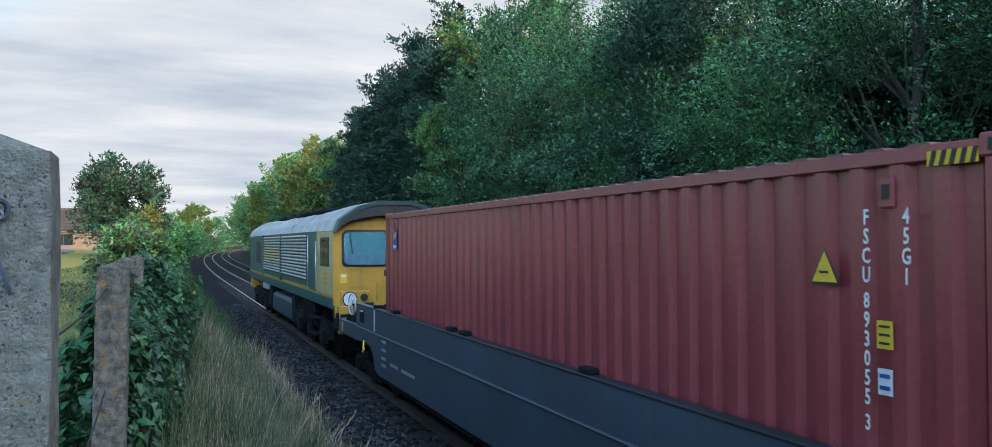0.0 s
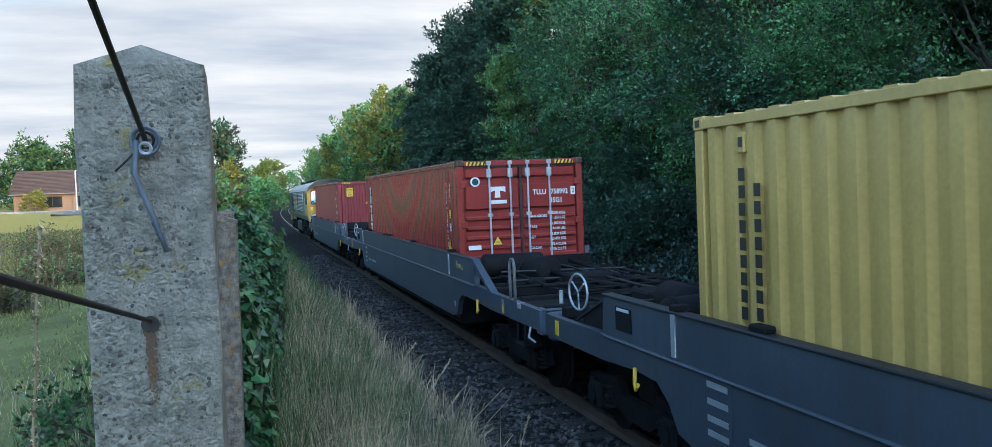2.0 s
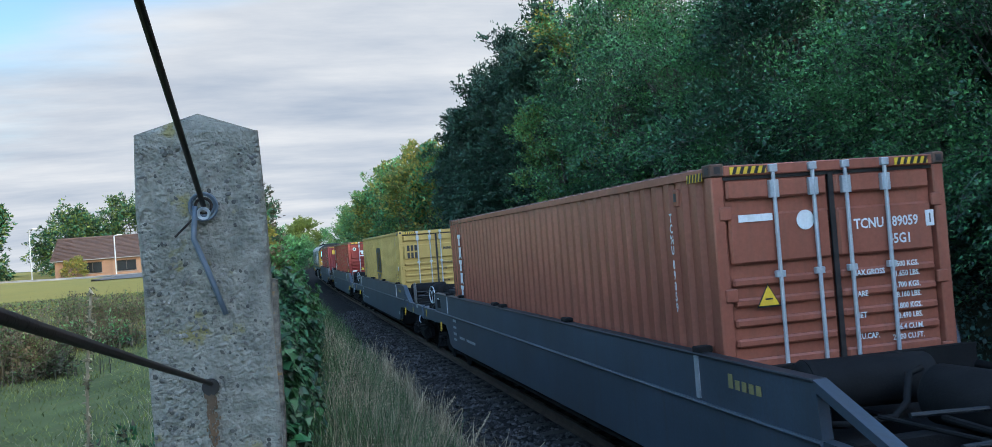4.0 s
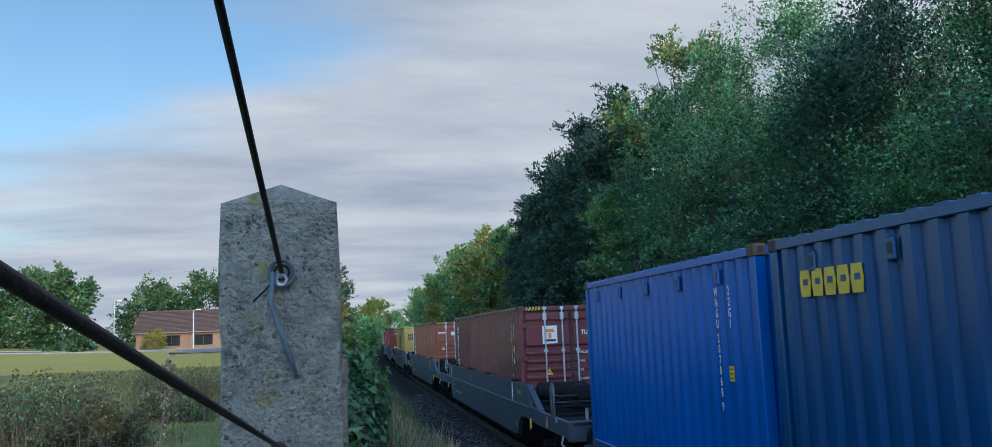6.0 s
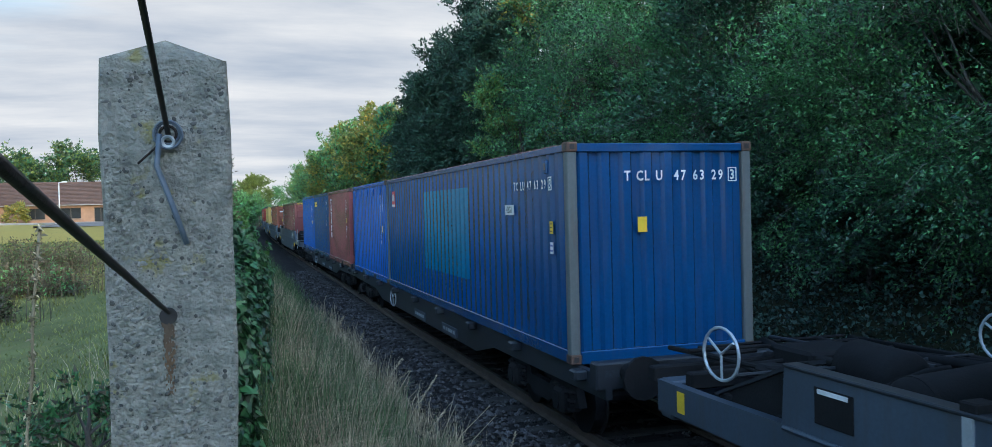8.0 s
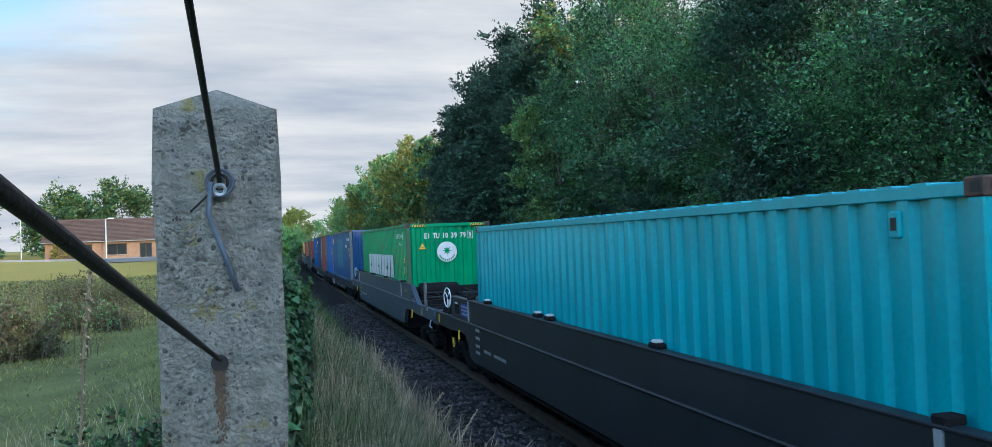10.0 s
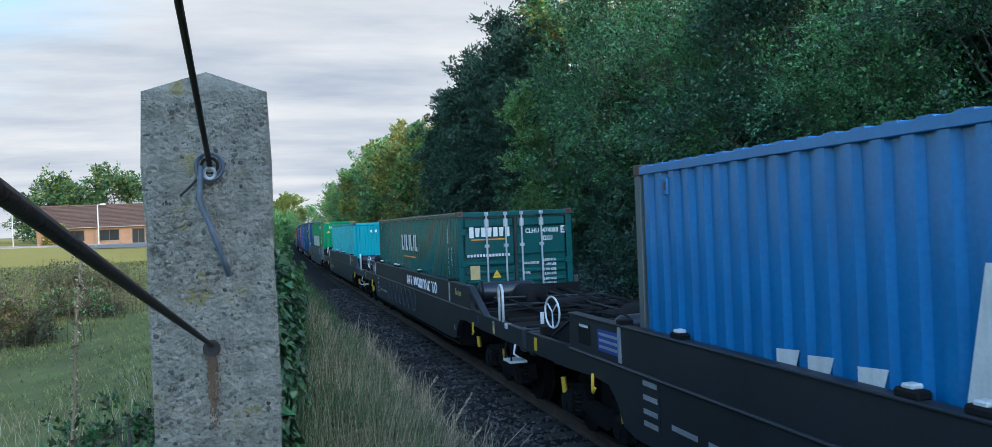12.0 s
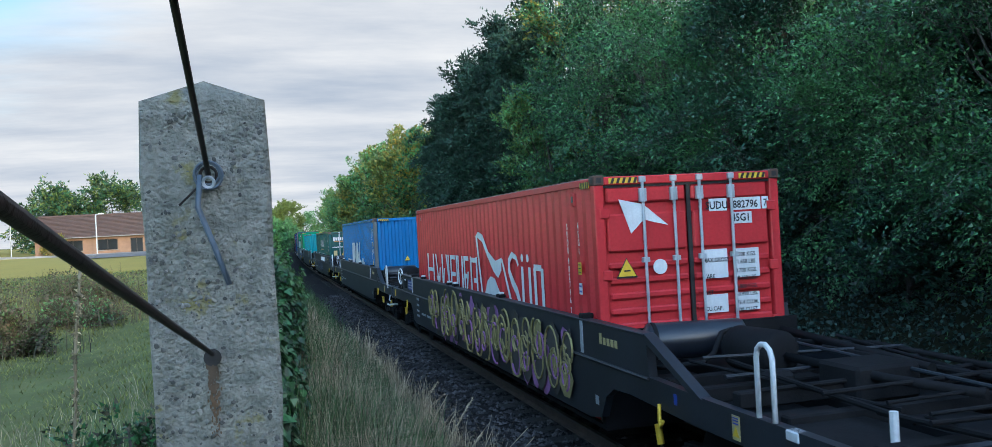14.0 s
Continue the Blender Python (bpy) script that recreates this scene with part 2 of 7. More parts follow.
MAT = dict(
    red=paint("red_brown_paint", (0.275, 0.056, 0.063)),
    red_bright=paint("oxide_red_paint", (0.275, 0.042, 0.037)),
    maroon=paint("dull_maroon_paint", (0.170, 0.056, 0.060), 0.35),
    mauve=paint("faded_red_paint", (0.27, 0.082, 0.082), 0.3),
    brown=paint("orange_brown_paint", (0.30, 0.105, 0.07), 0.3),
    yellow=paint("yellow_paint", (0.53, 0.365, 0.118), 0.12),
    blue=paint("bright_blue_paint", (0.004, 0.092, 0.37), 0.05),
    navy=paint("dark_blue_paint", (0.005, 0.060, 0.180), 0.2),
    patch=paint("teal_repaint", (0.004, 0.125, 0.225), 0.15),
    green=paint("green_paint", (0.005, 0.290, 0.120), 0.15),
    dark_green=paint("dark_green_paint", (0.008, 0.092, 0.092), 0.25),
    turquoise=paint("turquoise_paint", (0.015, 0.38, 0.44), 0.15),
    sky_blue=paint("sky_blue_paint", (0.014, 0.172, 0.43), 0.2),
    scarlet=paint("scarlet_paint", (0.60, 0.042, 0.050), 0.12),
    rail_top=paint("weathered_top_rail", (0.20, 0.10, 0.09), 0.5, 0.7),
    wagon=surface("wagon_grey_paint", (0.049, 0.072, 0.104), (0.034, 0.048, 0.068), 0.5, 0, 0.7, 30, 0.1, (0.045, 0.038, 0.032), 0.5, True),
    tank=surface("glossy_dark_tank_paint", (0.016, 0.020, 0.030), (0.010, 0.012, 0.017), 0.32, 0, 1.5, 30, 0.05, (0.022, 0.020, 0.018), 0.4, gloss=0.5),
    wagon_dark=surface("wagon_black_paint", (0.021, 0.027, 0.036), (0.013, 0.016, 0.021), 0.5, 0, 0.7, 30, 0.1, (0.028, 0.025, 0.023), 0.35, True, gloss=0.35),
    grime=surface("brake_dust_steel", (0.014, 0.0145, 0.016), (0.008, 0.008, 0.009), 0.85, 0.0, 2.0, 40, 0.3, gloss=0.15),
    steel=surface("bare_steel", (0.45, 0.45, 0.46), (0.30, 0.29, 0.28), 0.35, 0.9, 3, 60, 0.05),
    dull=surface("grimy_grey_tube", (0.22, 0.23, 0.24), (0.10, 0.095, 0.09), 0.7, 0.1, 5, 60, 0.1),
    zinc=surface("galvanised_bar", (0.50, 0.54, 0.58), (0.38, 0.42, 0.46), 0.45, 0.5, 3, 60, 0.05),
    white=surface("white_paint", (0.72, 0.74, 0.75), (0.60, 0.62, 0.63), 0.5, 0, 3, 40, 0.05, (0.2, 0.18, 0.16), 0.3, True),
    black=surface("black_paint", (0.018, 0.018, 0.02), (0.012, 0.012, 0.013), 0.5, 0, 3, 40, 0.05),
    sign_yellow=surface("yellow_label", (0.75, 0.50, 0.03), (0.62, 0.40, 0.03), 0.5, 0, 5, 50, 0.03),
    sign_red=surface("red_label", (0.60, 0.04, 0.04), None, 0.5, 0, 5, 50, 0.03),
    sign_blue=surface("blue_label", (0.03, 0.07, 0.35), None, 0.5, 0, 5, 50, 0.03),
    orange=surface("orange_label", (0.70, 0.25, 0.03), None, 0.5, 0, 5, 50, 0.03),
    purple=surface("purple_spray", (0.33, 0.14, 0.33), (0.25, 0.10, 0.27), 0.7, 0, 4, 40, 0.02),
    ochre=surface("ochre_spray", (0.33, 0.27, 0.10), (0.22, 0.19, 0.08), 0.7, 0, 4, 40, 0.02),
    umber=surface("brown_spray", (0.070, 0.060, 0.048), (0.045, 0.040, 0.034), 0.7, 0, 4, 40, 0.02),
    rust_steel=surface("rusty_casting", (0.14, 0.075, 0.05), (0.075, 0.05, 0.04), 0.75, 0.2, 8, 50, 0.2),
    loco_green=surface("loco_green_paint", (0.022, 0.100, 0.102), (0.016, 0.072, 0.076), 0.4, 0, 1, 30, 0.05, (0.06, 0.05, 0.04), 0.35, True),
    loco_brow=surface("loco_dark_green_paint", (0.016, 0.045, 0.042), (0.012, 0.034, 0.032), 0.5, 0, 1, 30, 0.05, (0.03, 0.025, 0.02), 0.4),
    loco_yellow=surface("loco_yellow_paint", (0.52, 0.275, 0.032), (0.40, 0.215, 0.032), 0.42, 0, 1, 30, 0.05, (0.10, 0.07, 0.04), 0.3, True),
    loco_cream=surface("faded_cream_yellow", (0.52, 0.43, 0.20), (0.42, 0.34, 0.15), 0.5, 0, 1, 30, 0.05, (0.10, 0.09, 0.06), 0.45, True),
    loco_roof=surface("weathered_roof", (0.44, 0.46, 0.46), (0.25, 0.27, 0.27), 0.45, 0.1, 1.2, 30, 0.08, (0.10, 0.10, 0.09), 0.4),
    grille=surface("louvre_metal", (0.42, 0.45, 0.40), (0.30, 0.33, 0.30), 0.45, 0.2, 2, 40, 0.1),
    # blue of the reflected sky put into the pane's base colour
    glass=surface("window_glass", (0.36, 0.80, 0.94), (0.32, 0.74, 0.88), 0.08, 0.8, 1, 20, 0.0),
    house_glass=surface("dark_window_glass", (0.02, 0.025, 0.03), None, 0.08, 0.0, 1, 20, 0.0),
    lamp_glass=surface("lamp_glass", (0.70, 0.74, 0.76), None, 0.15, 0.0, 4, 40, 0.0),
    concrete=surface("pebbled_concrete", (0.305, 0.300, 0.255), (0.160, 0.158, 0.136), 0.92, 0, 34, 150, 1.0, (0.085, 0.080, 0.075), 0.5,
                     spots=(0.19, 0.165, 0.06), spot_scale=22, spot_level=0.60),
    concrete_old=surface("lichened_concrete", (0.215, 0.190, 0.155), (0.065, 0.056, 0.046), 0.95, 0, 26, 110, 1.0, (0.09, 0.065, 0.045), 0.6,
                         spots=(0.26, 0.13, 0.03), spot_scale=17, spot_level=0.57),
    weathered=paint("weathered_corner_post", (0.115, 0.130, 0.130), 0.7, 0.7),
    weathered_green=paint("weathered_green_post", (0.05, 0.13, 0.07), 0.7, 0.7),
    wire=surface("rusty_wire", (0.045, 0.032, 0.027), (0.03, 0.024, 0.022), 0.7, 0.4, 20, 150, 0.3),
    tie=surface("grey_plastic", (0.11, 0.145, 0.19), (0.075, 0.10, 0.13), 0.5, 0, 20, 90, 0.1),
    stain=surface("rust_stain", (0.120, 0.068, 0.032), (0.090, 0.062, 0.040), 0.9, 0, 20, 90, 0.2),
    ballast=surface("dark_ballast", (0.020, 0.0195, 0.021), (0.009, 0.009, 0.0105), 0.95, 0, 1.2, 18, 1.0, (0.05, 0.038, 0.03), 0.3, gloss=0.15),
    stone=surface("ballast_stone", (0.082, 0.081, 0.085), (0.018, 0.018, 0.019), 0.9, 0, 4, 40, 0.4, island=0.85, gloss=0.2),
    rail=surface("rail_side", (0.120, 0.086, 0.066), (0.070, 0.052, 0.042), 0.75, 0.3, 4, 50, 0.2),
    rail_shine=surface("rail_head", (0.55, 0.53, 0.50), (0.42, 0.40, 0.38), 0.3, 0.95, 3, 50, 0.03),
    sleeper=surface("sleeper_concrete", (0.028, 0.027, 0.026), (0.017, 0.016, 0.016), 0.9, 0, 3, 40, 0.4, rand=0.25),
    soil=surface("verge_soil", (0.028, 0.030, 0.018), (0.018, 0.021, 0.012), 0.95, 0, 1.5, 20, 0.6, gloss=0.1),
    meadow=surface("meadow_ground", (0.165, 0.185, 0.072), (0.090, 0.105, 0.042), 0.95, 0, 0.7, 38, 1.0, (0.18, 0.15, 0.075), 0.55, gloss=0.1),
    # warm yellow of the low sun put into the lawn's colour
    lawn=surface("sunlit_mown_lawn", (0.300, 0.238, 0.036), (0.24, 0.20, 0.032), 0.95, 0, 0.15, 8, 0.3),
    asphalt=surface("asphalt", (0.16, 0.155, 0.15), (0.12, 0.118, 0.115), 0.9, 0, 0.6, 30, 0.3),
    kerb=surface("kerb_concrete", (0.26, 0.255, 0.245), None, 0.9, 0, 2, 30, 0.2),
    twig=surface("pale_twig", (0.17, 0.16, 0.14), (0.10, 0.09, 0.08), 0.9, 0, 3, 25, 0.3),
    bark=surface("bark", (0.090, 0.080, 0.068), (0.052, 0.046, 0.040), 0.95, 0, 3, 25, 0.8, stretch=(1, 1, 0.3)),
    leaf_dark=surface("dark_leaf", (0.040, 0.120, 0.058), (0.020, 0.066, 0.036), 0.40, 0, 0.5, 6, 0, island=0.8, translucent=0.10, gloss=0.45),
    leaf_conifer=surface("evergreen_needle", (0.032, 0.080, 0.048), (0.018, 0.050, 0.034), 0.55, 0, 0.5, 6, 0, island=0.6, translucent=0.08, gloss=0.35),
    leaf_mid=surface("green_leaf", (0.108, 0.270, 0.088), (0.050, 0.155, 0.062), 0.38, 0, 0.4, 6, 0, island=0.8, translucent=0.16, gloss=0.45),
    leaf_light=surface("light_green_leaf", (0.18, 0.24, 0.06), (0.12, 0.18, 0.05), 0.5, 0, 0.4, 6, 0, island=0.5, translucent=0.35),
    # yellow shrubs; on tall trees, low sun put into the leaf colour
    leaf_gold=surface("yellow_and_sunlit_leaf", (0.36, 0.28, 0.05), (0.22, 0.21, 0.045), 0.55, 0, 0.5, 6, 0, island=0.5, translucent=0.3),
    ivy=surface("ivy_leaf", (0.042, 0.130, 0.040), (0.020, 0.072, 0.026), 0.38, 0, 1.5, 12, 0, island=0.6, translucent=0.1),
    ground_ivy=surface("ground_ivy_leaf", (0.052, 0.096, 0.078), (0.022, 0.048, 0.040), 0.5, 0, 1.0, 8, 0, island=0.8, translucent=0.1, gloss=0.25),
    grass=surface("green_grass", (0.125, 0.190, 0.080), (0.060, 0.105, 0.046), 0.7, 0, 1.6, 9, 0, island=0.7, translucent=0.25, gloss=0.2),
    turf=surface("mown_turf_blade", (0.275, 0.285, 0.088), (0.170, 0.188, 0.058), 0.8, 0, 0.5, 6, 0, (0.26, 0.22, 0.10), 0.5, island=0.5, translucent=0.25, gloss=0.15),
    straw=surface("dry_grass", (0.56, 0.465, 0.310), (0.25, 0.205, 0.135), 0.85, 0, 2.5, 9, 0, island=0.7, translucent=0.2, gloss=0.15),
    dead=surface("dead_bramble", (0.105, 0.088, 0.058), (0.060, 0.058, 0.036), 0.8, 0, 0.8, 6, 0, island=0.6, translucent=0.1),
    brick=surface("house_brick", (0.27, 0.165, 0.105), (0.21, 0.125, 0.085), 0.85, 0, 1.5, 30, 0.2),
    roof_tile=surface("brown_roof_tile", (0.105, 0.066, 0.055), (0.075, 0.052, 0.046), 0.85, 0, 1.5, 20, 0.3),
)


# ---- mesh helpers ----
def part(name, bm, material, parent=None, label=""):
    """Links a bmesh (or a mesh) as one mesh object, under a thing or a part."""
    if isinstance(bm, bmesh.types.BMesh):
        me = bpy.data.meshes.new(name)
        bm.to_mesh(me)
        bm.free()
    else:
        me = bm
    if material and not me.materials:
        me.materials.append(MAT[material])
    ob = new(name, me)
    if parent:
        ob.parent = parent
    if label:
        ob["label"] = label
    return ob


def box(bm, x0, x1, y0, y1, z0, z1):
    v = [bm.verts.new((x, y, z)) for z in (z0, z1) for y in (y0, y1) for x in (x0, x1)]
    for f in ((0, 2, 3, 1), (4, 5, 7, 6), (0, 1, 5, 4), (2, 6, 7, 3), (0, 4, 6, 2), (1, 3, 7, 5)):
        bm.faces.new([v[i] for i in f])
    return v


def block(x0, x1, y0, y1, z0, z1, bevel=0.0):
    bm = bmesh.new()
    box(bm, x0, x1, y0, y1, z0, z1)
    if bevel:
        bmesh.ops.bevel(bm, geom=bm.edges[:], offset=bevel, segments=1, affect="EDGES")
    return bm


def rod(bm, a, b, r, n=8, r2=None):
    """A closed round bar from a to b."""
    a, b = Vector(a), Vector(b)
    q = (b - a).to_track_quat("Z", "Y")
    r2 = r if r2 is None else r2
    rings = []
    for p, rr in ((a, r), (b, r2)):
        rings.append([bm.verts.new(p + q @ Vector((rr * math.cos(k * math.tau / n), rr * math.sin(k * math.tau / n), 0))) for k in range(n)])
    for k in range(n):
        bm.faces.new((rings[0][k], rings[0][(k + 1) % n], rings[1][(k + 1) % n], rings[1][k]))
    bm.faces.new(rings[0][::-1])
    bm.faces.new(rings[1])


def bar(a, b, r, n=8):
    bm = bmesh.new()
    rod(bm, a, b, r, n)
    return bm


def pipe(points, r, n=6):
    """One continuous round tube through the points, closed at both ends."""
    bm = bmesh.new()
    p = [Vector(v) for v in points]
    side, rings = None, []
    for k, c in enumerate(p):
        t = (p[min(k + 1, len(p) - 1)] - p[max(k - 1, 0)]).normalized()
        if side is None:
            side = t.orthogonal().normalized()
        side = (side - t * side.dot(t)).normalized()
        other = t.cross(side)
        rings.append([bm.verts.new(c + (side * math.cos(a * math.tau / n) + other * math.sin(a * math.tau / n)) * r) for a in range(n)])
    for e, f in zip(rings, rings[1:]):
        for a in range(n):
            bm.faces.new((e[a], e[(a + 1) % n], f[(a + 1) % n], f[a])).smooth = n > 4
    bm.faces.new(rings[0][::-1])
    bm.faces.new(rings[-1])
    return bm


def ring(centre, axis, radius, r, n=20, m=6):
    """A torus."""
    bm = bmesh.new()
    q = Vector(axis).to_track_quat("Z", "Y")
    vs = []
    for i in range(n):
        a = i * math.tau / n
        for j in range(m):
            b = j * math.tau / m
            vs.append(bm.verts.new(Vector(centre) + q @ Vector(((radius + r * math.cos(b)) * math.cos(a), (radius + r * math.cos(b)) * math.sin(a), r * math.sin(b)))))
    for i in range(n):
        for j in range(m):
            bm.faces.new((vs[i * m + j], vs[((i + 1) % n) * m + j], vs[((i + 1) % n) * m + (j + 1) % m], vs[i * m + (j + 1) % m]))
    return bm


def prism(outline, axis, a, b):
    """Extrudes a closed outline; axis x: outline in (y, z); axis y: outline in (x, z)."""
    bm = bmesh.new()
    put = (lambda u, v, w: (w, u, v)) if axis == "x" else (lambda u, v, w: (u, w, v))
    lo = [bm.verts.new(put(u, v, a)) for u, v in outline]
    hi = [bm.verts.new(put(u, v, b)) for u, v in outline]
    n = len(outline)
    for k in range(n):
        bm.faces.new((lo[k], lo[(k + 1) % n], hi[(k + 1) % n], hi[k]))
    bm.faces.new(lo[::-1])
    bm.faces.new(hi)
    bmesh.ops.recalc_face_normals(bm, faces=bm.faces[:])
    return bm


def thing(name, label, category, group=""):
    return tagged(new(name), label, category, group)


def raw(name, verts, faces, material, parent=None):
    me = bpy.data.meshes.new(name)
    me.from_pydata(verts, [], faces)
    me.update()
    return part(name, me, material, parent)


# ---- the line of the track ----
BEND_START, BEND_RADIUS = 58.0, 2700.0


def track(s, off=0.0):
    """Place (x, y) and turn at s metres along the line; off: to the right of it."""
    if s <= BEND_START:
        return off, s, 0.0
    a = (s - BEND_START) / BEND_RADIUS
    x, y = BEND_RADIUS * (1 - math.cos(a)), BEND_START + BEND_RADIUS * math.sin(a)
    return x + off * math.cos(a), y - off * math.sin(a), -a


# small surges of the train: seconds, metres
SLACK = [(0.5, 0.0), (1.0, -0.04), (1.5, 0.09), (2.0, 0.19), (2.5, 0.06), (5.0, 0.04), (5.5, -0.04), (6.0, -0.04), (6.5, 0.0), (7.0, 0.085), (7.5, 0.03),
         (8.0, 0.08), (8.5, 0.06), (9.0, 0.02), (11.5, 0.0), (12.0, 0.22), (12.5, 0.05), (13.0, 0.15), (13.5, 0.0)]


def travelled(t):
    """Where the front of the first container stands."""
    slack = float(np.interp(t, [r[0] for r in SLACK], [r[1] for r in SLACK]))
    return 14.596 + 16.9159 * t + -0.03469 * t * t + 0.002360 * t ** 3 + slack


MOVERS = []   # (thing, metres behind the front of the first container)
PITCH = 20.93


# ---- containers ----
def corrugated(n, length, z0, z1, depth=0.050, margin=0.0):
    """A trapezoid-corrugated sheet along y from -margin to -length, outer face at x = 0, thickness inward."""
    bm = bmesh.new()
    pitch = length / n
    ys, xs = [], []
    for k in range(n):
        y = margin + k * pitch
        for u, x in ((0.0, depth), (0.14, 0.0), (0.50, 0.0), (0.64, depth)):
            ys.append(y + u * pitch)
            xs.append(x)
    ys.append(margin + length)
    xs.append(depth)
    lo = [bm.verts.new((x, -y, z0)) for x, y in zip(xs, ys)]
    hi = [bm.verts.new((x, -y, z1)) for x, y in zip(xs, ys)]
    for k in range(len(ys) - 1):
        bm.faces.new((lo[k], hi[k], hi[k + 1], lo[k + 1]))
    return bm


def text_mesh(body, size, align="CENTER"):
    cu = bpy.data.curves.new("text", "FONT")
    cu.body, cu.size, cu.align_x, cu.resolution_u, cu.offset = body, size, align, 2, 0.022 * size
    ob = bpy.data.objects.new("text", cu)
    me = bpy.data.meshes.new_from_object(ob)
    bpy.data.objects.remove(ob)
    return me


SIDE = Matrix(((0, 0, -1, 0), (-1, 0, 0, 0), (0, 1, 0, 0), (0, 0, 0, 1)))   # text plane onto the left side: right is -y
REAR = Matrix(((1, 0, 0, 0), (0, 0, -1, 0), (0, 1, 0, 0), (0, 0, 0, 1)))    # text plane onto the rear end: right is +x


def lettering(parent, body, size, where, m, material="white", align="CENTER", wide=0.88):
    me = text_mesh(body, size, align)
    me.transform(Matrix.Translation(where) @ m @ Matrix.Diagonal((wide, 1, 1, 1)))
    return part("lettering", me, material, parent)


GLYPHS = {}


def upright_lettering(parent, body, size, where, m, material="white", step=1.12):
    """One character below the other, each a part."""
    x, y, z = where
    kind = "side" if m is SIDE else "rear"
    k = -1.0
    for ch in body:
        k += 0.32 if ch == " " else 1.0
        if ch == " ":
            continue
        key = (ch, size, kind, material)
        if key not in GLYPHS:
            me = text_mesh(ch, size)
            me.transform(m @ Matrix.Diagonal((0.74, 1, 1, 1)))
            me.materials.append(MAT[material])
            GLYPHS[key] = me
        o = part("letter", GLYPHS[key], None, parent)
        o.location = (x, y, z - k * size * step * 0.78)


def row_lettering(parent, body, size, where, m, pitch, material="white", wide=0.8, gap=0.75, boxed=True):
    """Characters side by side at a wide pitch, each a part; the last one in a frame."""
    u = 0.0
    for k, ch in enumerate(body):
        if ch == " ":
            u += pitch * gap
            continue
        me = text_mesh(ch, size)
        me.transform(Matrix.Translation(where) @ m @ Matrix.Translation((u, 0, 0)) @ Matrix.Diagonal((wide, 1, 1, 1)))
        letter = part("letter", me, material, parent)
        if boxed and k == len(body) - 1:
            w_, h_ = size * 0.36, size * 0.52
            for a in ((-w_, -h_, w_, -h_ + 0.012), (-w_, h_ - 0.012, w_, h_), (-w_, -h_, -w_ + 0.012, h_), (w_ - 0.012, -h_, w_, h_)):
                flat(letter, "frame_bar", [(a[0], a[1]), (a[2], a[1]), (a[2], a[3]), (a[0], a[3])], where, m @ Matrix.Translation((u, size * 0.35, 0)), material)
        u += pitch


def flat(parent, name, outline, where, m, material, label="", lift=0.0):
    """A thin plate cut to an outline (u right, v up) on a side or an end."""
    bm = bmesh.new()
    f = bm.faces.new([bm.verts.new((u, v, 0.0)) for u, v in outline])
    ext = bmesh.ops.extrude_face_region(bm, geom=[f])
    bmesh.ops.translate(bm, vec=(0, 0, 0.004), verts=[g for g in ext["geom"] if isinstance(g, bmesh.types.BMVert)])
    bmesh.ops.recalc_face_normals(bm, faces=bm.faces[:])
    bm.transform(Matrix.Translation(where) @ m @ Matrix.Translation((0, 0, lift)))
    return part(name, bm, material, parent, label)


def rect(w, h, u=0.0, v=0.0):
    return [(u - w / 2, v - h / 2), (u + w / 2, v - h / 2), (u + w / 2, v + h / 2), (u - w / 2, v + h / 2)]


def disc(r, n=20, u=0.0, v=0.0):
    return [(u + r * math.cos(k * math.tau / n), v + r * math.sin(k * math.tau / n)) for k in range(n)]


TRI = [(-0.5, -0.43), (0.5, -0.43), (0.0, 0.45)]


def warning(parent, where, m, s=0.26):
    sign = flat(parent, "warning_label", [(u * s, v * s) for u, v in TRI], where, m, "black")
    flat(sign, "label_face", [(u * s * 0.84, v * s * 0.84) for u, v in TRI], where, m, "sign_yellow", lift=0.005)
    flat(sign, "bar", rect(0.30 * s, 0.06 * s, 0, -0.12 * s), where, m, "black", lift=0.010)


def hazard(parent, where, m, w=0.36, h=0.065):
    """Black and yellow stripes."""
    plate = flat(parent, "hazard_marking", rect(w, h), where, m, "sign_yellow", "black and yellow height stripes")
    n = 5
    for k in range(n):
        u = -w / 2 + (k + 0.25) * w / n
        flat(plate, "stripe", [(u, -h / 2), (u + 0.45 * w / n, -h / 2), (u + 0.8 * w / n, h / 2), (u + 0.35 * w / n, h / 2)], where, m, "black", lift=0.005)


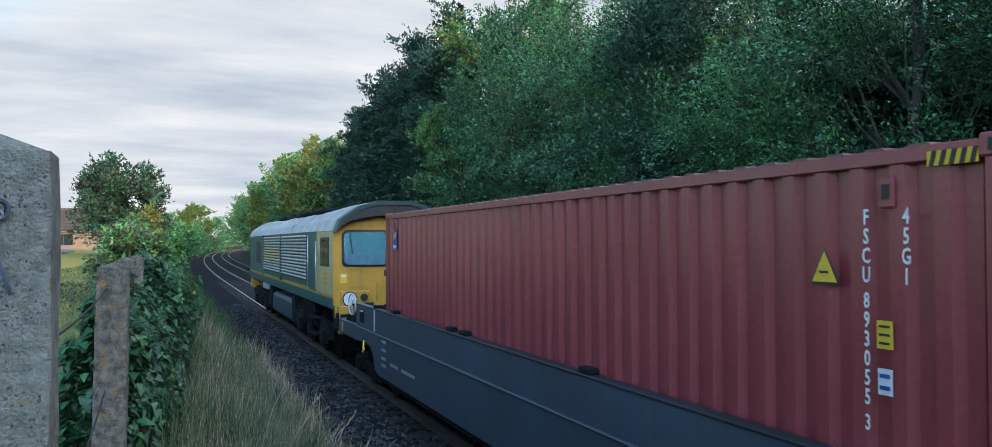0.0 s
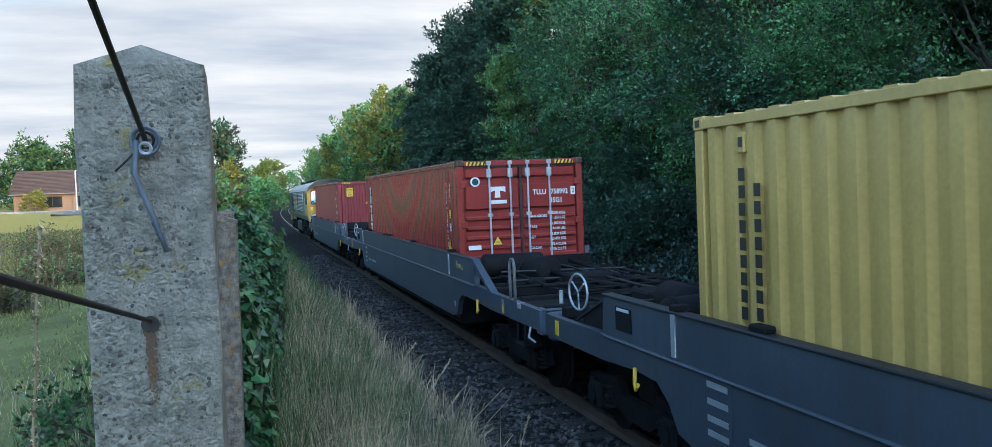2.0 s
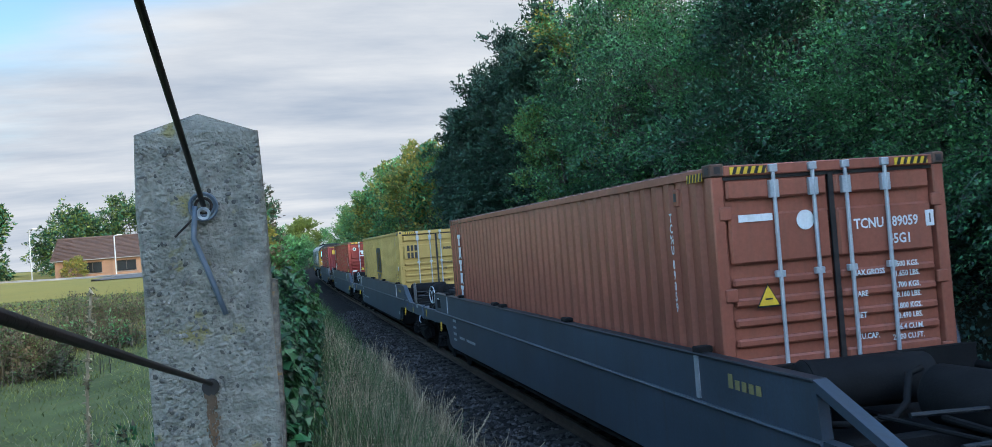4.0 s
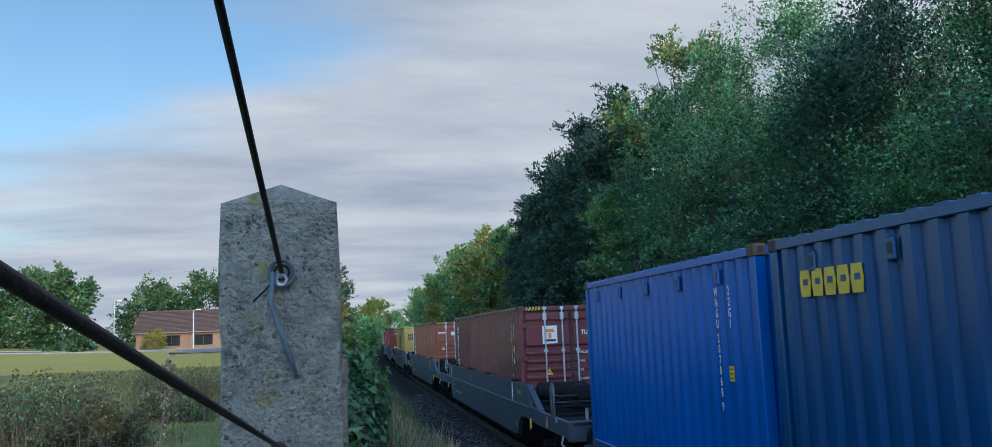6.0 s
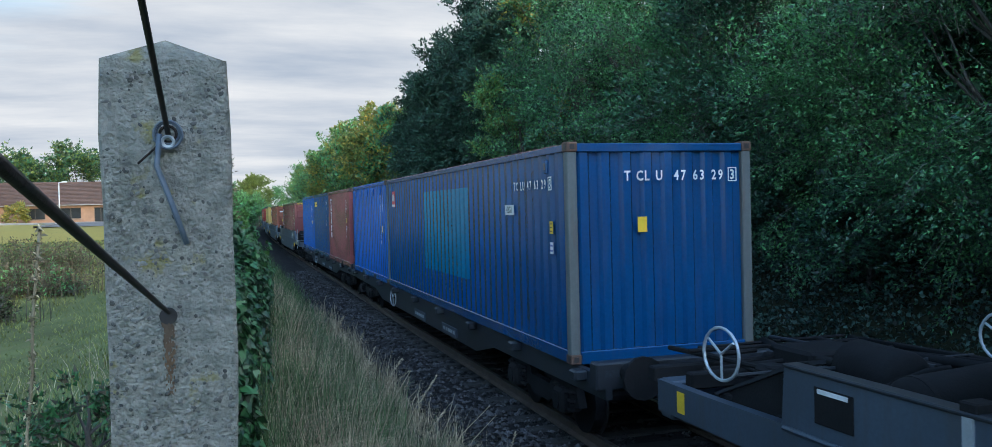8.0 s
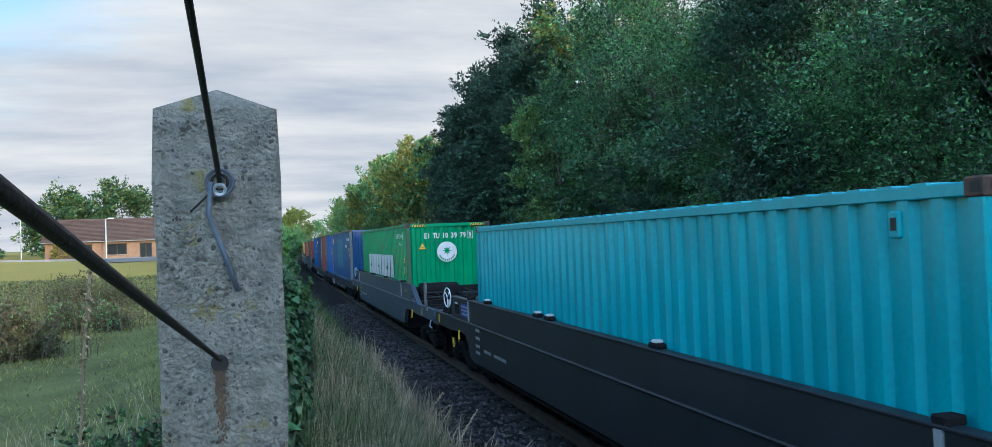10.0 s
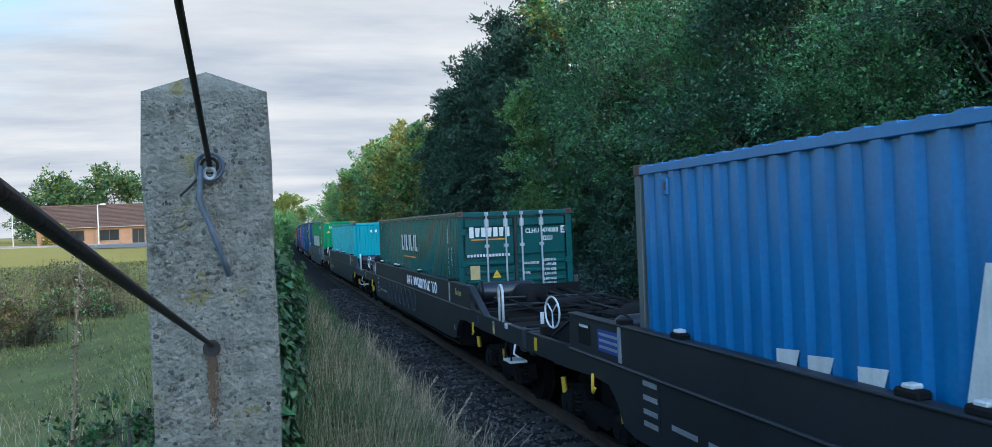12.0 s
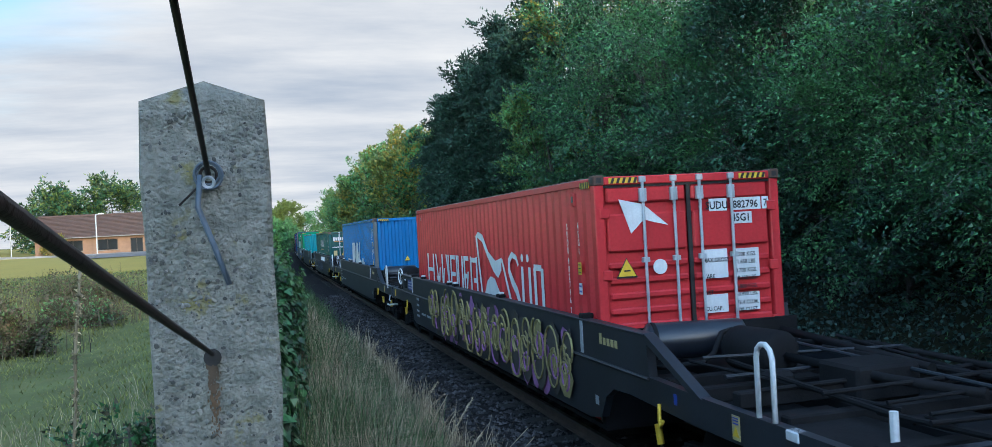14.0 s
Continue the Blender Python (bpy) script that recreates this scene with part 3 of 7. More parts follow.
def container(paint_name, label, length=12.192, height=2.896, base=0.468, doors=True, behind=0.0, number="", size_code="45G1", rail="rail_top", n=None,
              posts=None, end_waves=9, vents=None):
    """A freight container: origin at the front of its left side on rail level, length towards -y."""
    c = thing("shipping_container", label, "container", "containers on the train")
    MOVERS.append((c, behind))
    w, z0, z1 = 1.219, base, base + height
    n = n or (41 if length > 10 else 20)
    posts = posts or paint_name
    # side walls
    for side in (-1, 1):
        bm = corrugated(n, length - 0.36, z0 + 0.15, z1 - 0.10)
        bm.transform(Matrix.Translation((-w + 0.012, -0.18, 0)))
        if side > 0:
            bm.transform(Matrix.Diagonal((-1, 1, 1, 1)))
            bmesh.ops.reverse_faces(bm, faces=bm.faces[:])
        part("side_panel", bm, paint_name, c)
        part("top_rail", block(side * w - 0.03 if side > 0 else -w, side * w if side > 0 else -w + 0.03, -length + 0.12, -0.12, z1 - 0.11, z1 - 0.025, 0.008), paint_name, c)
        part("bottom_rail", block(min(side * w, side * (w - 0.05)), max(side * w, side * (w - 0.05)), -length + 0.12, -0.12, z0 + 0.01, z0 + 0.16, 0.008), paint_name, c)
    sheet = [(-0.06, z1 - 0.05), (-0.06, z1 - 0.031)]     # ribbed roof sheet with a wavy edge
    y = 0.2
    while y < length - 0.3:
        sheet += [(-y, z1 - 0.031), (-y - 0.02, z1 - 0.012), (-y - 0.14, z1 - 0.012), (-y - 0.16, z1 - 0.031)]
        y += 0.30
    sheet += [(-length + 0.06, z1 - 0.031), (-length + 0.06, z1 - 0.05)]
    bm = prism(sheet, "x", -w + 0.004, w - 0.004)
    part("roof", bm, rail, c)
    for sx in (-1, 1):
        for yy in (0.0, -length + 0.14):
            x0, x1 = (-w, -w + 0.13) if sx < 0 else (w - 0.13, w)
            part("corner_post", block(x0 + 0.004, x1 - 0.004, yy - 0.135 if yy == 0 else yy - 0.13, yy - 0.005, z0 + 0.11, z1 - 0.11, 0.012), posts, c)
            for zz in (z0, z1 - 0.118):
                bm = block(x0 - 0.003, x1 + 0.003, yy - 0.158 if yy == 0 else yy - 0.143, yy + 0.003 if yy == 0 else yy + 0.018, zz, zz + 0.118, 0.012)
                casting = part("corner_casting", bm, "rust_steel" if posts != "yellow" and posts != "red" else posts, c)
                xs = -w - 0.006 if sx < 0 else w + 0.006
                part("hole", block(min(xs, xs + 0.004 * sx * -1), max(xs, xs + 0.004 * sx * -1), yy - 0.11, yy - 0.04, zz + 0.03, zz + 0.09), "black", casting)
                ye = -length - 0.007
                if yy != 0:
                    part("hole", block(x0 + 0.035, x1 - 0.035, ye, ye + 0.005, zz + 0.03, zz + 0.09), "black", casting)
    for yy in (0.0, -length):
        s = -1 if yy == 0 else 1
        a, b = sorted((yy, yy + s * 0.07))
        part("end_header", block(-w + 0.13, w - 0.13, a, b, z1 - 0.12, z1 - 0.02, 0.01), paint_name, c)
        part("end_sill", block(-w + 0.13, w - 0.13, a, b, z0, z0 + 0.15, 0.01), paint_name, c)
        if yy == 0 or not doors:
            bm = corrugated(end_waves, 2 * w - 0.26, z0 + 0.15, z1 - 0.12)
            bm.transform(Matrix.Rotation(radians(90), 4, "Z"))       # faces the rear
            if yy == 0:
                bm.transform(Matrix.Diagonal((1, -1, 1, 1)) @ Matrix.Translation((-(w - 0.13), 0.03, 0)))
                bmesh.ops.reverse_faces(bm, faces=bm.faces[:])
            else:
                bm.transform(Matrix.Translation((-(w - 0.13), -length + 0.02, 0)))
            part("end_panel", bm, paint_name, c)
    if doors:
        for side in (-1, 1):
            x0, x1 = (-w + 0.14, -0.02) if side < 0 else (0.02, w - 0.14)
            ye = -length
            door = part("door", block(x0, x1, ye + 0.078, ye + 0.105, z0 + 0.16, z1 - 0.125), paint_name, c)
            # pressed panels: a raised frame and horizontal ribs
            hh = z1 - z0 - 0.30
            for d0, d1 in ((0.15, 0.33), (0.46, 0.91), (1.03, 1.11), (1.21, 1.29), (1.39, 1.47), (1.57, 1.65), (1.75, 2.0), (2.1, z1 - z0 - 0.17)):
                part("door_panel", block(x0 + 0.02, x1 - 0.02, ye + 0.027, ye + 0.08, z1 - d1, z1 - d0, 0.02), paint_name, door)
            for xx in (-0.61, -0.21) if side < 0 else (0.13, 0.55):
                lock = part("locking_bar", bar((xx, ye - 0.012, z0 + 0.08), (xx, ye - 0.012, z1 - 0.05), 0.019), "zinc", c, "galvanised locking bar")
                for zz in (z0 + 0.22, z0 + 0.95, z0 + 1.85, z1 - 0.33):
                    part("bracket", block(xx - 0.045, xx + 0.045, ye - 0.026, ye + 0.022, zz, zz + 0.06 if zz < z1 - 0.5 else zz + 0.16, 0.005), "zinc", lock)
                part("keeper", block(xx - 0.04, xx + 0.04, ye - 0.035, ye + 0.01, z1 - 0.10, z1 - 0.03, 0.006), "zinc", lock)
                part("handle", block(xx, xx + 0.5 * (-side), ye - 0.038, ye - 0.022, z0 + 1.0, z0 + 1.05), "zinc", lock) if side > 0 else None
            for zz in (0.12, 0.38, 0.64, 0.92):
                xx = x0 - 0.02 if side < 0 else x1 + 0.02
                part("hinge", block(xx - 0.06, xx + 0.06, ye - 0.008, ye + 0.03, z0 + hh * zz, z0 + hh * zz + 0.12, 0.01), posts, door)
        part("door_gasket", block(-0.025, 0.025, -length + 0.03, -length + 0.05, z0 + 0.16, z1 - 0.125), "black", c)
        part("door_gasket", block(-w + 0.13, w - 0.13, -length + 0.026, -length + 0.04, z1 - 0.15, z1 - 0.12), "black", c)
    if length < 10:
        for sx in (-1, 1):
            for yy in (-length / 2 - 1.03, -length / 2 + 1.03):
                a, b = sorted((sx * (w + 0.004), sx * (w - 0.02)))
                part("fork_pocket", block(a, b, yy - 0.18, yy + 0.18, z0 + 0.02, z0 + 0.125), "black", c)
    # height stripes, vent and number
    rear = (0, -length - 0.004, z1 - 0.07)
    if height > 2.7:
        for u in (-0.85, 0.85):
            hazard(c, (u, -length - 0.003, z1 - 0.07), REAR)
        hazard(c, (-w - 0.003, -length + 0.30, z1 - 0.10), SIDE, 0.30, 0.075)
    for yy in vents or ((-0.75, -length + 0.72) if length > 10 else (-0.75, -1.82, -2.95, -4.06, -5.19)):
        vent = part("vent", block(-w - 0.012, -w + 0.03, yy - 0.05, yy + 0.05, z1 - 0.34, z1 - 0.17, 0.012), paint_name, c)
        part("slot", block(-w - 0.016, -w - 0.011, yy - 0.025, yy + 0.025, z1 - 0.29, z1 - 0.21), "black", vent)
    return c


S_ = -1.219 - 0.002   # face of the left side


def side_number(c, number, code, length, height, base, at=0.85, code_at=0.50, size=0.17):
    z1 = base + height
    upright_lettering(c, number, size, (S_, -length + at, z1 - 0.58), SIDE)
    upright_lettering(c, code, size, (S_, -length + code_at, z1 - 0.58), SIDE)


def data_plates(c, length, z, y=None, white=True):
    y = -length + 0.42 if y is None else y
    p = flat(c, "yellow_plate", rect(0.11, 0.15), (S_, y, z), SIDE, "sign_yellow", "yellow data plate")
    for v in (-0.06, 0.0, 0.06):
        flat(p, "bar", rect(0.075, 0.013, 0, v * 0.75), (S_, y, z), SIDE, "black", lift=0.005)
    if not white:
        return
    q = flat(c, "white_plate", rect(0.10, 0.14), (S_, y, z - 0.25), SIDE, "white", "white data plate")
    for v in (-0.045, 0.045):
        flat(q, "bar", rect(0.07, 0.022, 0, v * 0.7), (S_, y, z - 0.25), SIDE, "sign_blue", lift=0.005)


def brand_column(c, n, where, w, h, step, material="white"):
    """A maker's name set one letter below the other, as plain shapes."""
    x, y, z = where
    for k in range(n):
        zz = z - k * step
        b = flat(c, "brand_shape", [(-w / 2, h / 2), (w / 2, h / 2), (w / 2, h * 0.2), (w * 0.2, h * 0.1), (w * 0.2, -h / 2), (-w * 0.28, -h / 2), (-w * 0.28, h * 0.1), (-w / 2, h * 0.2)] if k % 2 == 0 else
                 [(-w * 0.42, -h / 2), (-w * 0.30, h / 2), (w * 0.42, h / 2), (w * 0.30, 0), (w * 0.45, -h / 2), (0, -h * 0.3)],
                 (x, y, zz), SIDE, material)


def door_data(c, length, z1, code, top=0.62, first=1.07, plates=False, ink="white"):
    """Number, size and weights on the right-hand door."""
    ye = -length + 0.018
    owner, digits, check, size = code
    paper = "black" if plates else ink
    if plates:
        for x, z, w, h in ((0.38, top, 0.24, 0.15), (0.76, top, 0.40, 0.15), (0.70, top + 0.17, 0.26, 0.14), (0.31, 1.12, 0.32, 0.35), (0.73, 1.13, 0.34, 0.35), (0.29, 1.60, 0.32, 0.22), (0.72, 1.60, 0.32, 0.22)):
            flat(c, "data_plate", rect(w, h), (x, ye + 0.001, z1 - z), REAR, "white")
        ye -= 0.006
    lettering(c, owner, 0.13, (0.36, ye, z1 - top - 0.05), REAR, paper)
    lettering(c, digits, 0.13, (0.75, ye, z1 - top - 0.05), REAR, paper)
    b = flat(c, "check_box", rect(0.09, 0.15), (1.02, ye, z1 - top), REAR, "white" if ink == "white" else "black")
    lettering(b, check, 0.12, (1.02, ye - 0.006, z1 - top - 0.04), REAR, "black" if ink == "white" else "yellow")
    lettering(c, size, 0.13, (0.68, ye, z1 - top - 0.21), REAR, paper)
    lines = [("MAX.GROSS", "32.500 KGS.", "71.650 LBS."), ("TARE", "3.700 KGS.", "8.160 LBS."), ("NET", "28.800 KGS.", "63.490 LBS."), ("CU.CAP.", "76.4 CU.M.", "2.700 CU.FT.")]
    for k, (a, b1, b2) in enumerate(lines):
        z = z1 - first - k * 0.195 - 0.03
        lettering(c, a, 0.072, (0.14, ye, z), REAR, paper, "LEFT")
        lettering(c, b1, 0.072, (0.86, ye, z + 0.05), REAR, paper, "RIGHT")
        lettering(c, b2, 0.072, (0.86, ye, z - 0.04), REAR, paper, "RIGHT")


def on_side(c, name, pts, T, material, lift=0.0):
    """A plate on the left side from absolute corners: (y, metres below the top)."""
    y0 = pts[0][0]
    return flat(c, name, [(y0 - y, -d) for y, d in pts], (S_, y0, T), SIDE, material, lift=lift)


def build_containers():
    B, HC, L = 0.468, 2.896, 12.192
    T = B + HC
    ye = -L - 0.004
    # red, plain corrugated end
    c = container("red", "dark red corrugated steel container in a pocket wagon", doors=False, behind=0.0)
    upright_lettering(c, "FSCU 893055 3", 0.12, (S_, -11.32, T - 0.42), SIDE)
    upright_lettering(c, "45G1", 0.12, (S_, -11.60, T - 0.42), SIDE)
    upright_lettering(c, "FSCU 893055 3", 0.115, (0.66, ye, T - 0.42), REAR)
    cap = flat(c, "caution_plate", rect(0.27, 0.35), (-0.74, ye, T - 0.45), REAR, "sign_yellow", "yellow height caution plate")
    for k, s in enumerate(("CAUTION", "9'6\"", "HIGH")):
        lettering(cap, s, 0.075, (-0.74, ye - 0.008, T - 0.38 - k * 0.10), REAR, "black")
    warning(c, (-0.03, ye, T - 0.88), REAR, 0.20)
    warning(c, (S_, -11.0, T - 0.66), SIDE, 0.24)
    data_plates(c, L, T - 1.01, -11.45)
    flag = flat(c, "logo_plate", rect(0.26, 0.34), (S_, -0.72, T - 0.46), SIDE, "sign_blue")
    flat(flag, "logo_shape", [(-0.09, 0.0), (0.09, 0.06), (0.09, 0.13), (-0.09, 0.07)], (S_, -0.72, T - 0.46), SIDE, "sign_yellow", lift=0.005)
    flat(flag, "logo_shape", rect(0.18, 0.05, 0, -0.12), (S_, -0.72, T - 0.46), SIDE, "white", lift=0.005)
    # red with doors
    c = container("red_bright", "oxide red corrugated container with closed doors in a pocket wagon", behind=PITCH)
    upright_lettering(c, "TLLU 758992 2", 0.12, (S_, -11.32, T - 0.48), SIDE)
    upright_lettering(c, "45G1", 0.12, (S_, -11.60, T - 0.48), SIDE)
    door_data(c, L, T, ("TLLU", "758992", "2", "45G1"))
    data_plates(c, L, T - 0.98, -11.58)
    warning(c, (S_, -11.50, T - 1.55), SIDE, 0.26)
    warning(c, (-0.49, ye, T - 1.49), REAR, 0.20)
    brand_column(c, 6, (S_, -0.93, T - 0.46), 0.30, 0.235, 0.27)
    yd = -L + 0.020
    flat(c, "brand_shape", [(-0.15, 0.10), (0.15, 0.10), (0.15, 0.0), (0.04, 0.03), (0.05, -0.10), (-0.06, -0.10), (-0.05, 0.03), (-0.15, 0.0)], (-0.45, yd, T - 0.60), REAR, "white")
    flat(c, "brand_shape", rect(0.34, 0.065), (-0.45, yd, T - 0.78), REAR, "white")
    o = flat(c, "seal_plate", disc(0.09), (-0.87, yd, T - 0.40), REAR, "white")
    flat(o, "seal_mark", disc(0.06), (-0.87, yd, T - 0.40), REAR, "dark_green", lift=0.005)
    flat(c, "data_plate", rect(0.24, 0.08), (-0.92, yd, T - 1.60), REAR, "white")
    # yellow
    c = container("yellow", "mustard yellow corrugated container with closed doors in a pocket wagon", behind=2 * PITCH, rail="yellow")
    upright_lettering(c, "MSMU 774492 6", 0.125, (S_, -11.20, T - 0.26), SIDE, "black")
    upright_lettering(c, "45G1", 0.125, (S_, -11.52, T - 0.26), SIDE, "black")
    warning(c, (S_, -11.50, T - 1.45), SIDE, 0.30)
    data_plates(c, L, T - 0.95, -11.78)
    for k in range(9):
        flat(c, "brand_bar", rect(0.085, 0.10), (S_, -0.74, T - 0.50 - k * 0.135), SIDE, "black")
    for k in range(8):
        flat(c, "brand_bar", rect(0.085, 0.10), (S_, -0.95, T - 0.62 - k * 0.135), SIDE, "black")
    for u in (-5.42, -5.92, -6.42):
        on_side(c, "brand_shape", [(u, 0.56), (u - 0.20, 0.50), (u - 0.34, 0.60), (u - 0.34, 1.32), (u - 0.06, 1.32), (u - 0.06, 0.60)], T, "black")
    on_side(c, "brand_shape", [(-5.42, 0.58), (-5.75, 0.46), (-6.70, 0.46), (-6.78, 0.62), (-5.42, 0.68)], T, "black")
    on_side(c, "brand_shape", [(-5.25, 1.27), (-5.42, 1.40), (-6.9, 1.40), (-7.0, 1.30), (-6.8, 1.33), (-5.45, 1.33)], T, "black")
    for u in (-5.75, -6.30):
        flat(c, "brand_shape", disc(0.23, 14), (S_, u, T - 1.66), SIDE, "black")
        flat(c, "brand_shape", disc(0.10, 12), (S_, u, T - 1.68), SIDE, "yellow", lift=0.005)
    for v in (0.10, -0.13):
        for u in (-0.12, 0, 0.12):
            flat(c, "brand_shape", rect(0.08, 0.18, u, v), (-0.80, yd, T - 0.66), REAR, "black")
    door_data(c, L, T, ("MSMU", "774492", "6", "45G1"), ink="black")
    # orange brown, then faded red with doors
    c = container("brown", "orange-brown corrugated container with closed doors in a pocket wagon", behind=3 * PITCH)
    upright_lettering(c, "TCNU 89059", 0.12, (S_, -11.32, T - 0.48), SIDE)
    door_data(c, L, T, ("TCNU", "89059", "1", "45G1"))
    flat(c, "brand_shape", rect(0.34, 0.065), (-0.80, yd, T - 0.50), REAR, "white")
    flat(c, "seal_plate", disc(0.09), (-0.30, yd, T - 0.55), REAR, "white")
    warning(c, (-0.75, ye, T - 1.2), REAR, 0.24)
    brand_column(c, 6, (S_, -0.93, T - 0.46), 0.30, 0.235, 0.27)
    c = container("maroon", "faded red corrugated container with closed doors in a pocket wagon", behind=4 * PITCH)
    upright_lettering(c, "TLLU 532291 6", 0.12, (S_, -11.32, T - 0.48), SIDE)
    upright_lettering(c, "45G1", 0.12, (S_, -11.60, T - 0.48), SIDE)
    door_data(c, L, T, ("TLLU", "532291", "6", "45G1"))
    data_plates(c, L, T - 0.98, -11.58)
    warning(c, (-0.55, ye, T - 1.48), REAR, 0.20)
    b = flat(c, "brand_plate", rect(0.34, 0.40), (-0.50, yd, T - 0.66), REAR, "white")
    flat(b, "brand_shape", [(-0.12, 0.05), (0.12, 0.05), (0.08, 0.13), (-0.08, 0.13)], (-0.50, yd, T - 0.66), REAR, "orange", lift=0.005)
    flat(b, "brand_shape", rect(0.07, 0.12, 0, -0.02), (-0.50, yd, T - 0.66), REAR, "orange", lift=0.005)
    flat(b, "brand_shape", rect(0.26, 0.05, 0, -0.13), (-0.50, yd, T - 0.66), REAR, "black", lift=0.005)
    brand_column(c, 6, (S_, -0.93, T - 0.46), 0.30, 0.235, 0.27)
    # flats: three twenty-foot boxes, then a twenty and a forty
    F = 4 * PITCH + 18.0
    FB, ST = 0.95, 2.591
    FT = FB + ST
    L20 = 6.058
    c = container("blue", "bright blue twenty-foot corrugated container on a flat wagon", L20, ST, FB, False, F, rail="blue")
    upright_lettering(c, "WNGU 207068 9", 0.125, (S_, -5.13, FT - 0.45), SIDE)
    upright_lettering(c, "22G1", 0.125, (S_, -5.44, FT - 0.45), SIDE)
    data_plates(c, L20, FT - 1.23, -5.40, False)
    c = container("navy", "dark blue twenty-foot corrugated container on a flat wagon", L20, ST, FB, False, F + 6.346, rail="navy")
    for k in range(5):
        flat(c, "brand_shape", [(-0.07, -0.11), (0.07, -0.11), (0.085, 0.0), (0.07, 0.11), (-0.07, 0.11), (-0.085, 0.0)], (S_, -0.62 - 0.19 * k, FT - 0.43), SIDE, "sign_yellow")
        flat(c, "brand_shape", rect(0.07, 0.05, 0.01, 0.01), (S_, -0.62 - 0.19 * k, FT - 0.43), SIDE, "navy", lift=0.005)
    upright_lettering(c, "SEGU 109117 1", 0.115, (S_, -5.25, FT - 0.40), SIDE)
    upright_lettering(c, "22G1", 0.115, (S_, -5.52, FT - 0.40), SIDE)
    c = container("mauve", "faded brown-red twenty-foot container with closed doors on a flat wagon", L20, ST, FB, True, F + 12.476, posts="mauve", vents=(-5.62,))
    upright_lettering(c, "TRHU 276748 0", 0.125, (S_, -5.31, FT - 0.48), SIDE)
    upright_lettering(c, "22G1", 0.125, (S_, -5.59, FT - 0.48), SIDE)
    data_plates(c, L20, FT - 1.07, -5.50)
    brand_column(c, 6, (S_, -0.98, FT - 0.38), 0.30, 0.22, 0.25)
    flat(c, "brand_shape", rect(0.34, 0.065), (-0.80, -L20 + 0.02, FT - 0.66), REAR, "white")
    c = container("blue", "bright blue twenty-foot container with closed doors on a flat wagon", L20, ST, FB, True, F + 19.582, rail="blue")
    upright_lettering(c, "WNGU 207285 0", 0.125, (S_, -5.25, FT - 0.45), SIDE)
    upright_lettering(c, "22G1", 0.125, (S_, -5.58, FT - 0.45), SIDE)
    data_plates(c, L20, FT - 1.23, -5.48, False)
    c = container("navy", "worn dark blue forty-foot container with repainted patch on a flat wagon", L, ST, FB, False, F + 25.741, rail="rail_top", posts="weathered", end_waves=8)
    bm = corrugated(12, 12 * (L - 0.36) / 41, FT - 1.92, FT - 0.40)
    bm.transform(Matrix.Translation((-1.219 + 0.008, -0.18 - 14 * (L - 0.36) / 41, 0)))
    part("repaint_patch", bm, "patch", c, "lighter teal repainted patch")
    tag = flat(c, "brand_plate", rect(0.36, 0.36), (S_, -1.01, FT - 0.49), SIDE, "sign_red")
    flat(tag, "brand_shape", [(-0.14, -0.07), (-0.08, 0.09), (0.08, 0.09), (0.14, -0.07)], (S_, -1.01, FT - 0.47), SIDE, "white", lift=0.005)
    flat(tag, "brand_shape", rect(0.36, 0.05, 0, -0.15), (S_, -1.01, FT - 0.49), SIDE, "white", lift=0.005)
    row_lettering(c, "TC LU 47 63 29 3", 0.16, (S_, -L + 1.95, FT - 0.52), SIDE, 0.10)
    row_lettering(c, "T CL U  47 63 29 3", 0.165, (-0.46, ye, FT - 0.46), REAR, 0.092)
    b = flat(c, "size_plate", rect(0.40, 0.14), (S_, -L + 2.2, FT - 0.78), SIDE, "white")
    lettering(b, "42G1", 0.13, (S_ - 0.006, -L + 2.2, FT - 0.82), SIDE, "black")
    data_plates(c, L, FT - 1.0, -L + 0.55)
    flat(c, "yellow_plate", rect(0.12, 0.18), (-0.28, ye, FT - 0.98), REAR, "sign_yellow")
    # green
    E = F + 43.997
    c = container("green", "bright green corrugated container in a pocket wagon", doors=False, behind=E, rail="green", end_waves=8, posts="weathered_green")
    row_lettering(c, "EI TU 10 39 79 9", 0.19, (S_, -10.15, T - 0.41), SIDE, 0.10)
    lettering(c, "45G1", 0.13, (S_, -11.04, T - 0.62), SIDE, wide=1.3)
    row_lettering(c, "EI TU 10 39 79 9", 0.205, (-0.66, ye, T - 0.44), REAR, 0.095)
    for k in range(9):                         # broad maker's name, plain blocks
        u = -2.85 - k * 0.775
        o = [(-0.34, -0.36), (0.34, -0.36), (0.34, -0.12), (0.10, -0.10), (0.10, -0.02), (0.34, 0.0), (0.34, 0.36), (-0.34, 0.36)]
        if k % 3 == 1:
            o = [(-0.34, 0.36), (0.34, 0.36), (0.22, -0.36), (0.02, -0.36), (0.0, -0.16), (-0.06, -0.36), (-0.24, -0.36)]
        if k % 3 == 2:
            o = [(-0.34, -0.36), (-0.04, -0.36), (0.0, -0.20), (0.08, -0.36), (0.34, -0.36), (0.32, 0.28), (0.22, 0.36), (0.04, 0.36), (0.0, 0.22), (-0.06, 0.36), (-0.34, 0.36)]
        flat(c, "brand_shape", o, (S_, u, T - 1.28), SIDE, "white")
    o = flat(c, "brand_disc", disc(0.29, 28), (-0.05, ye, T - 0.84), REAR, "white", "white round logo plate")
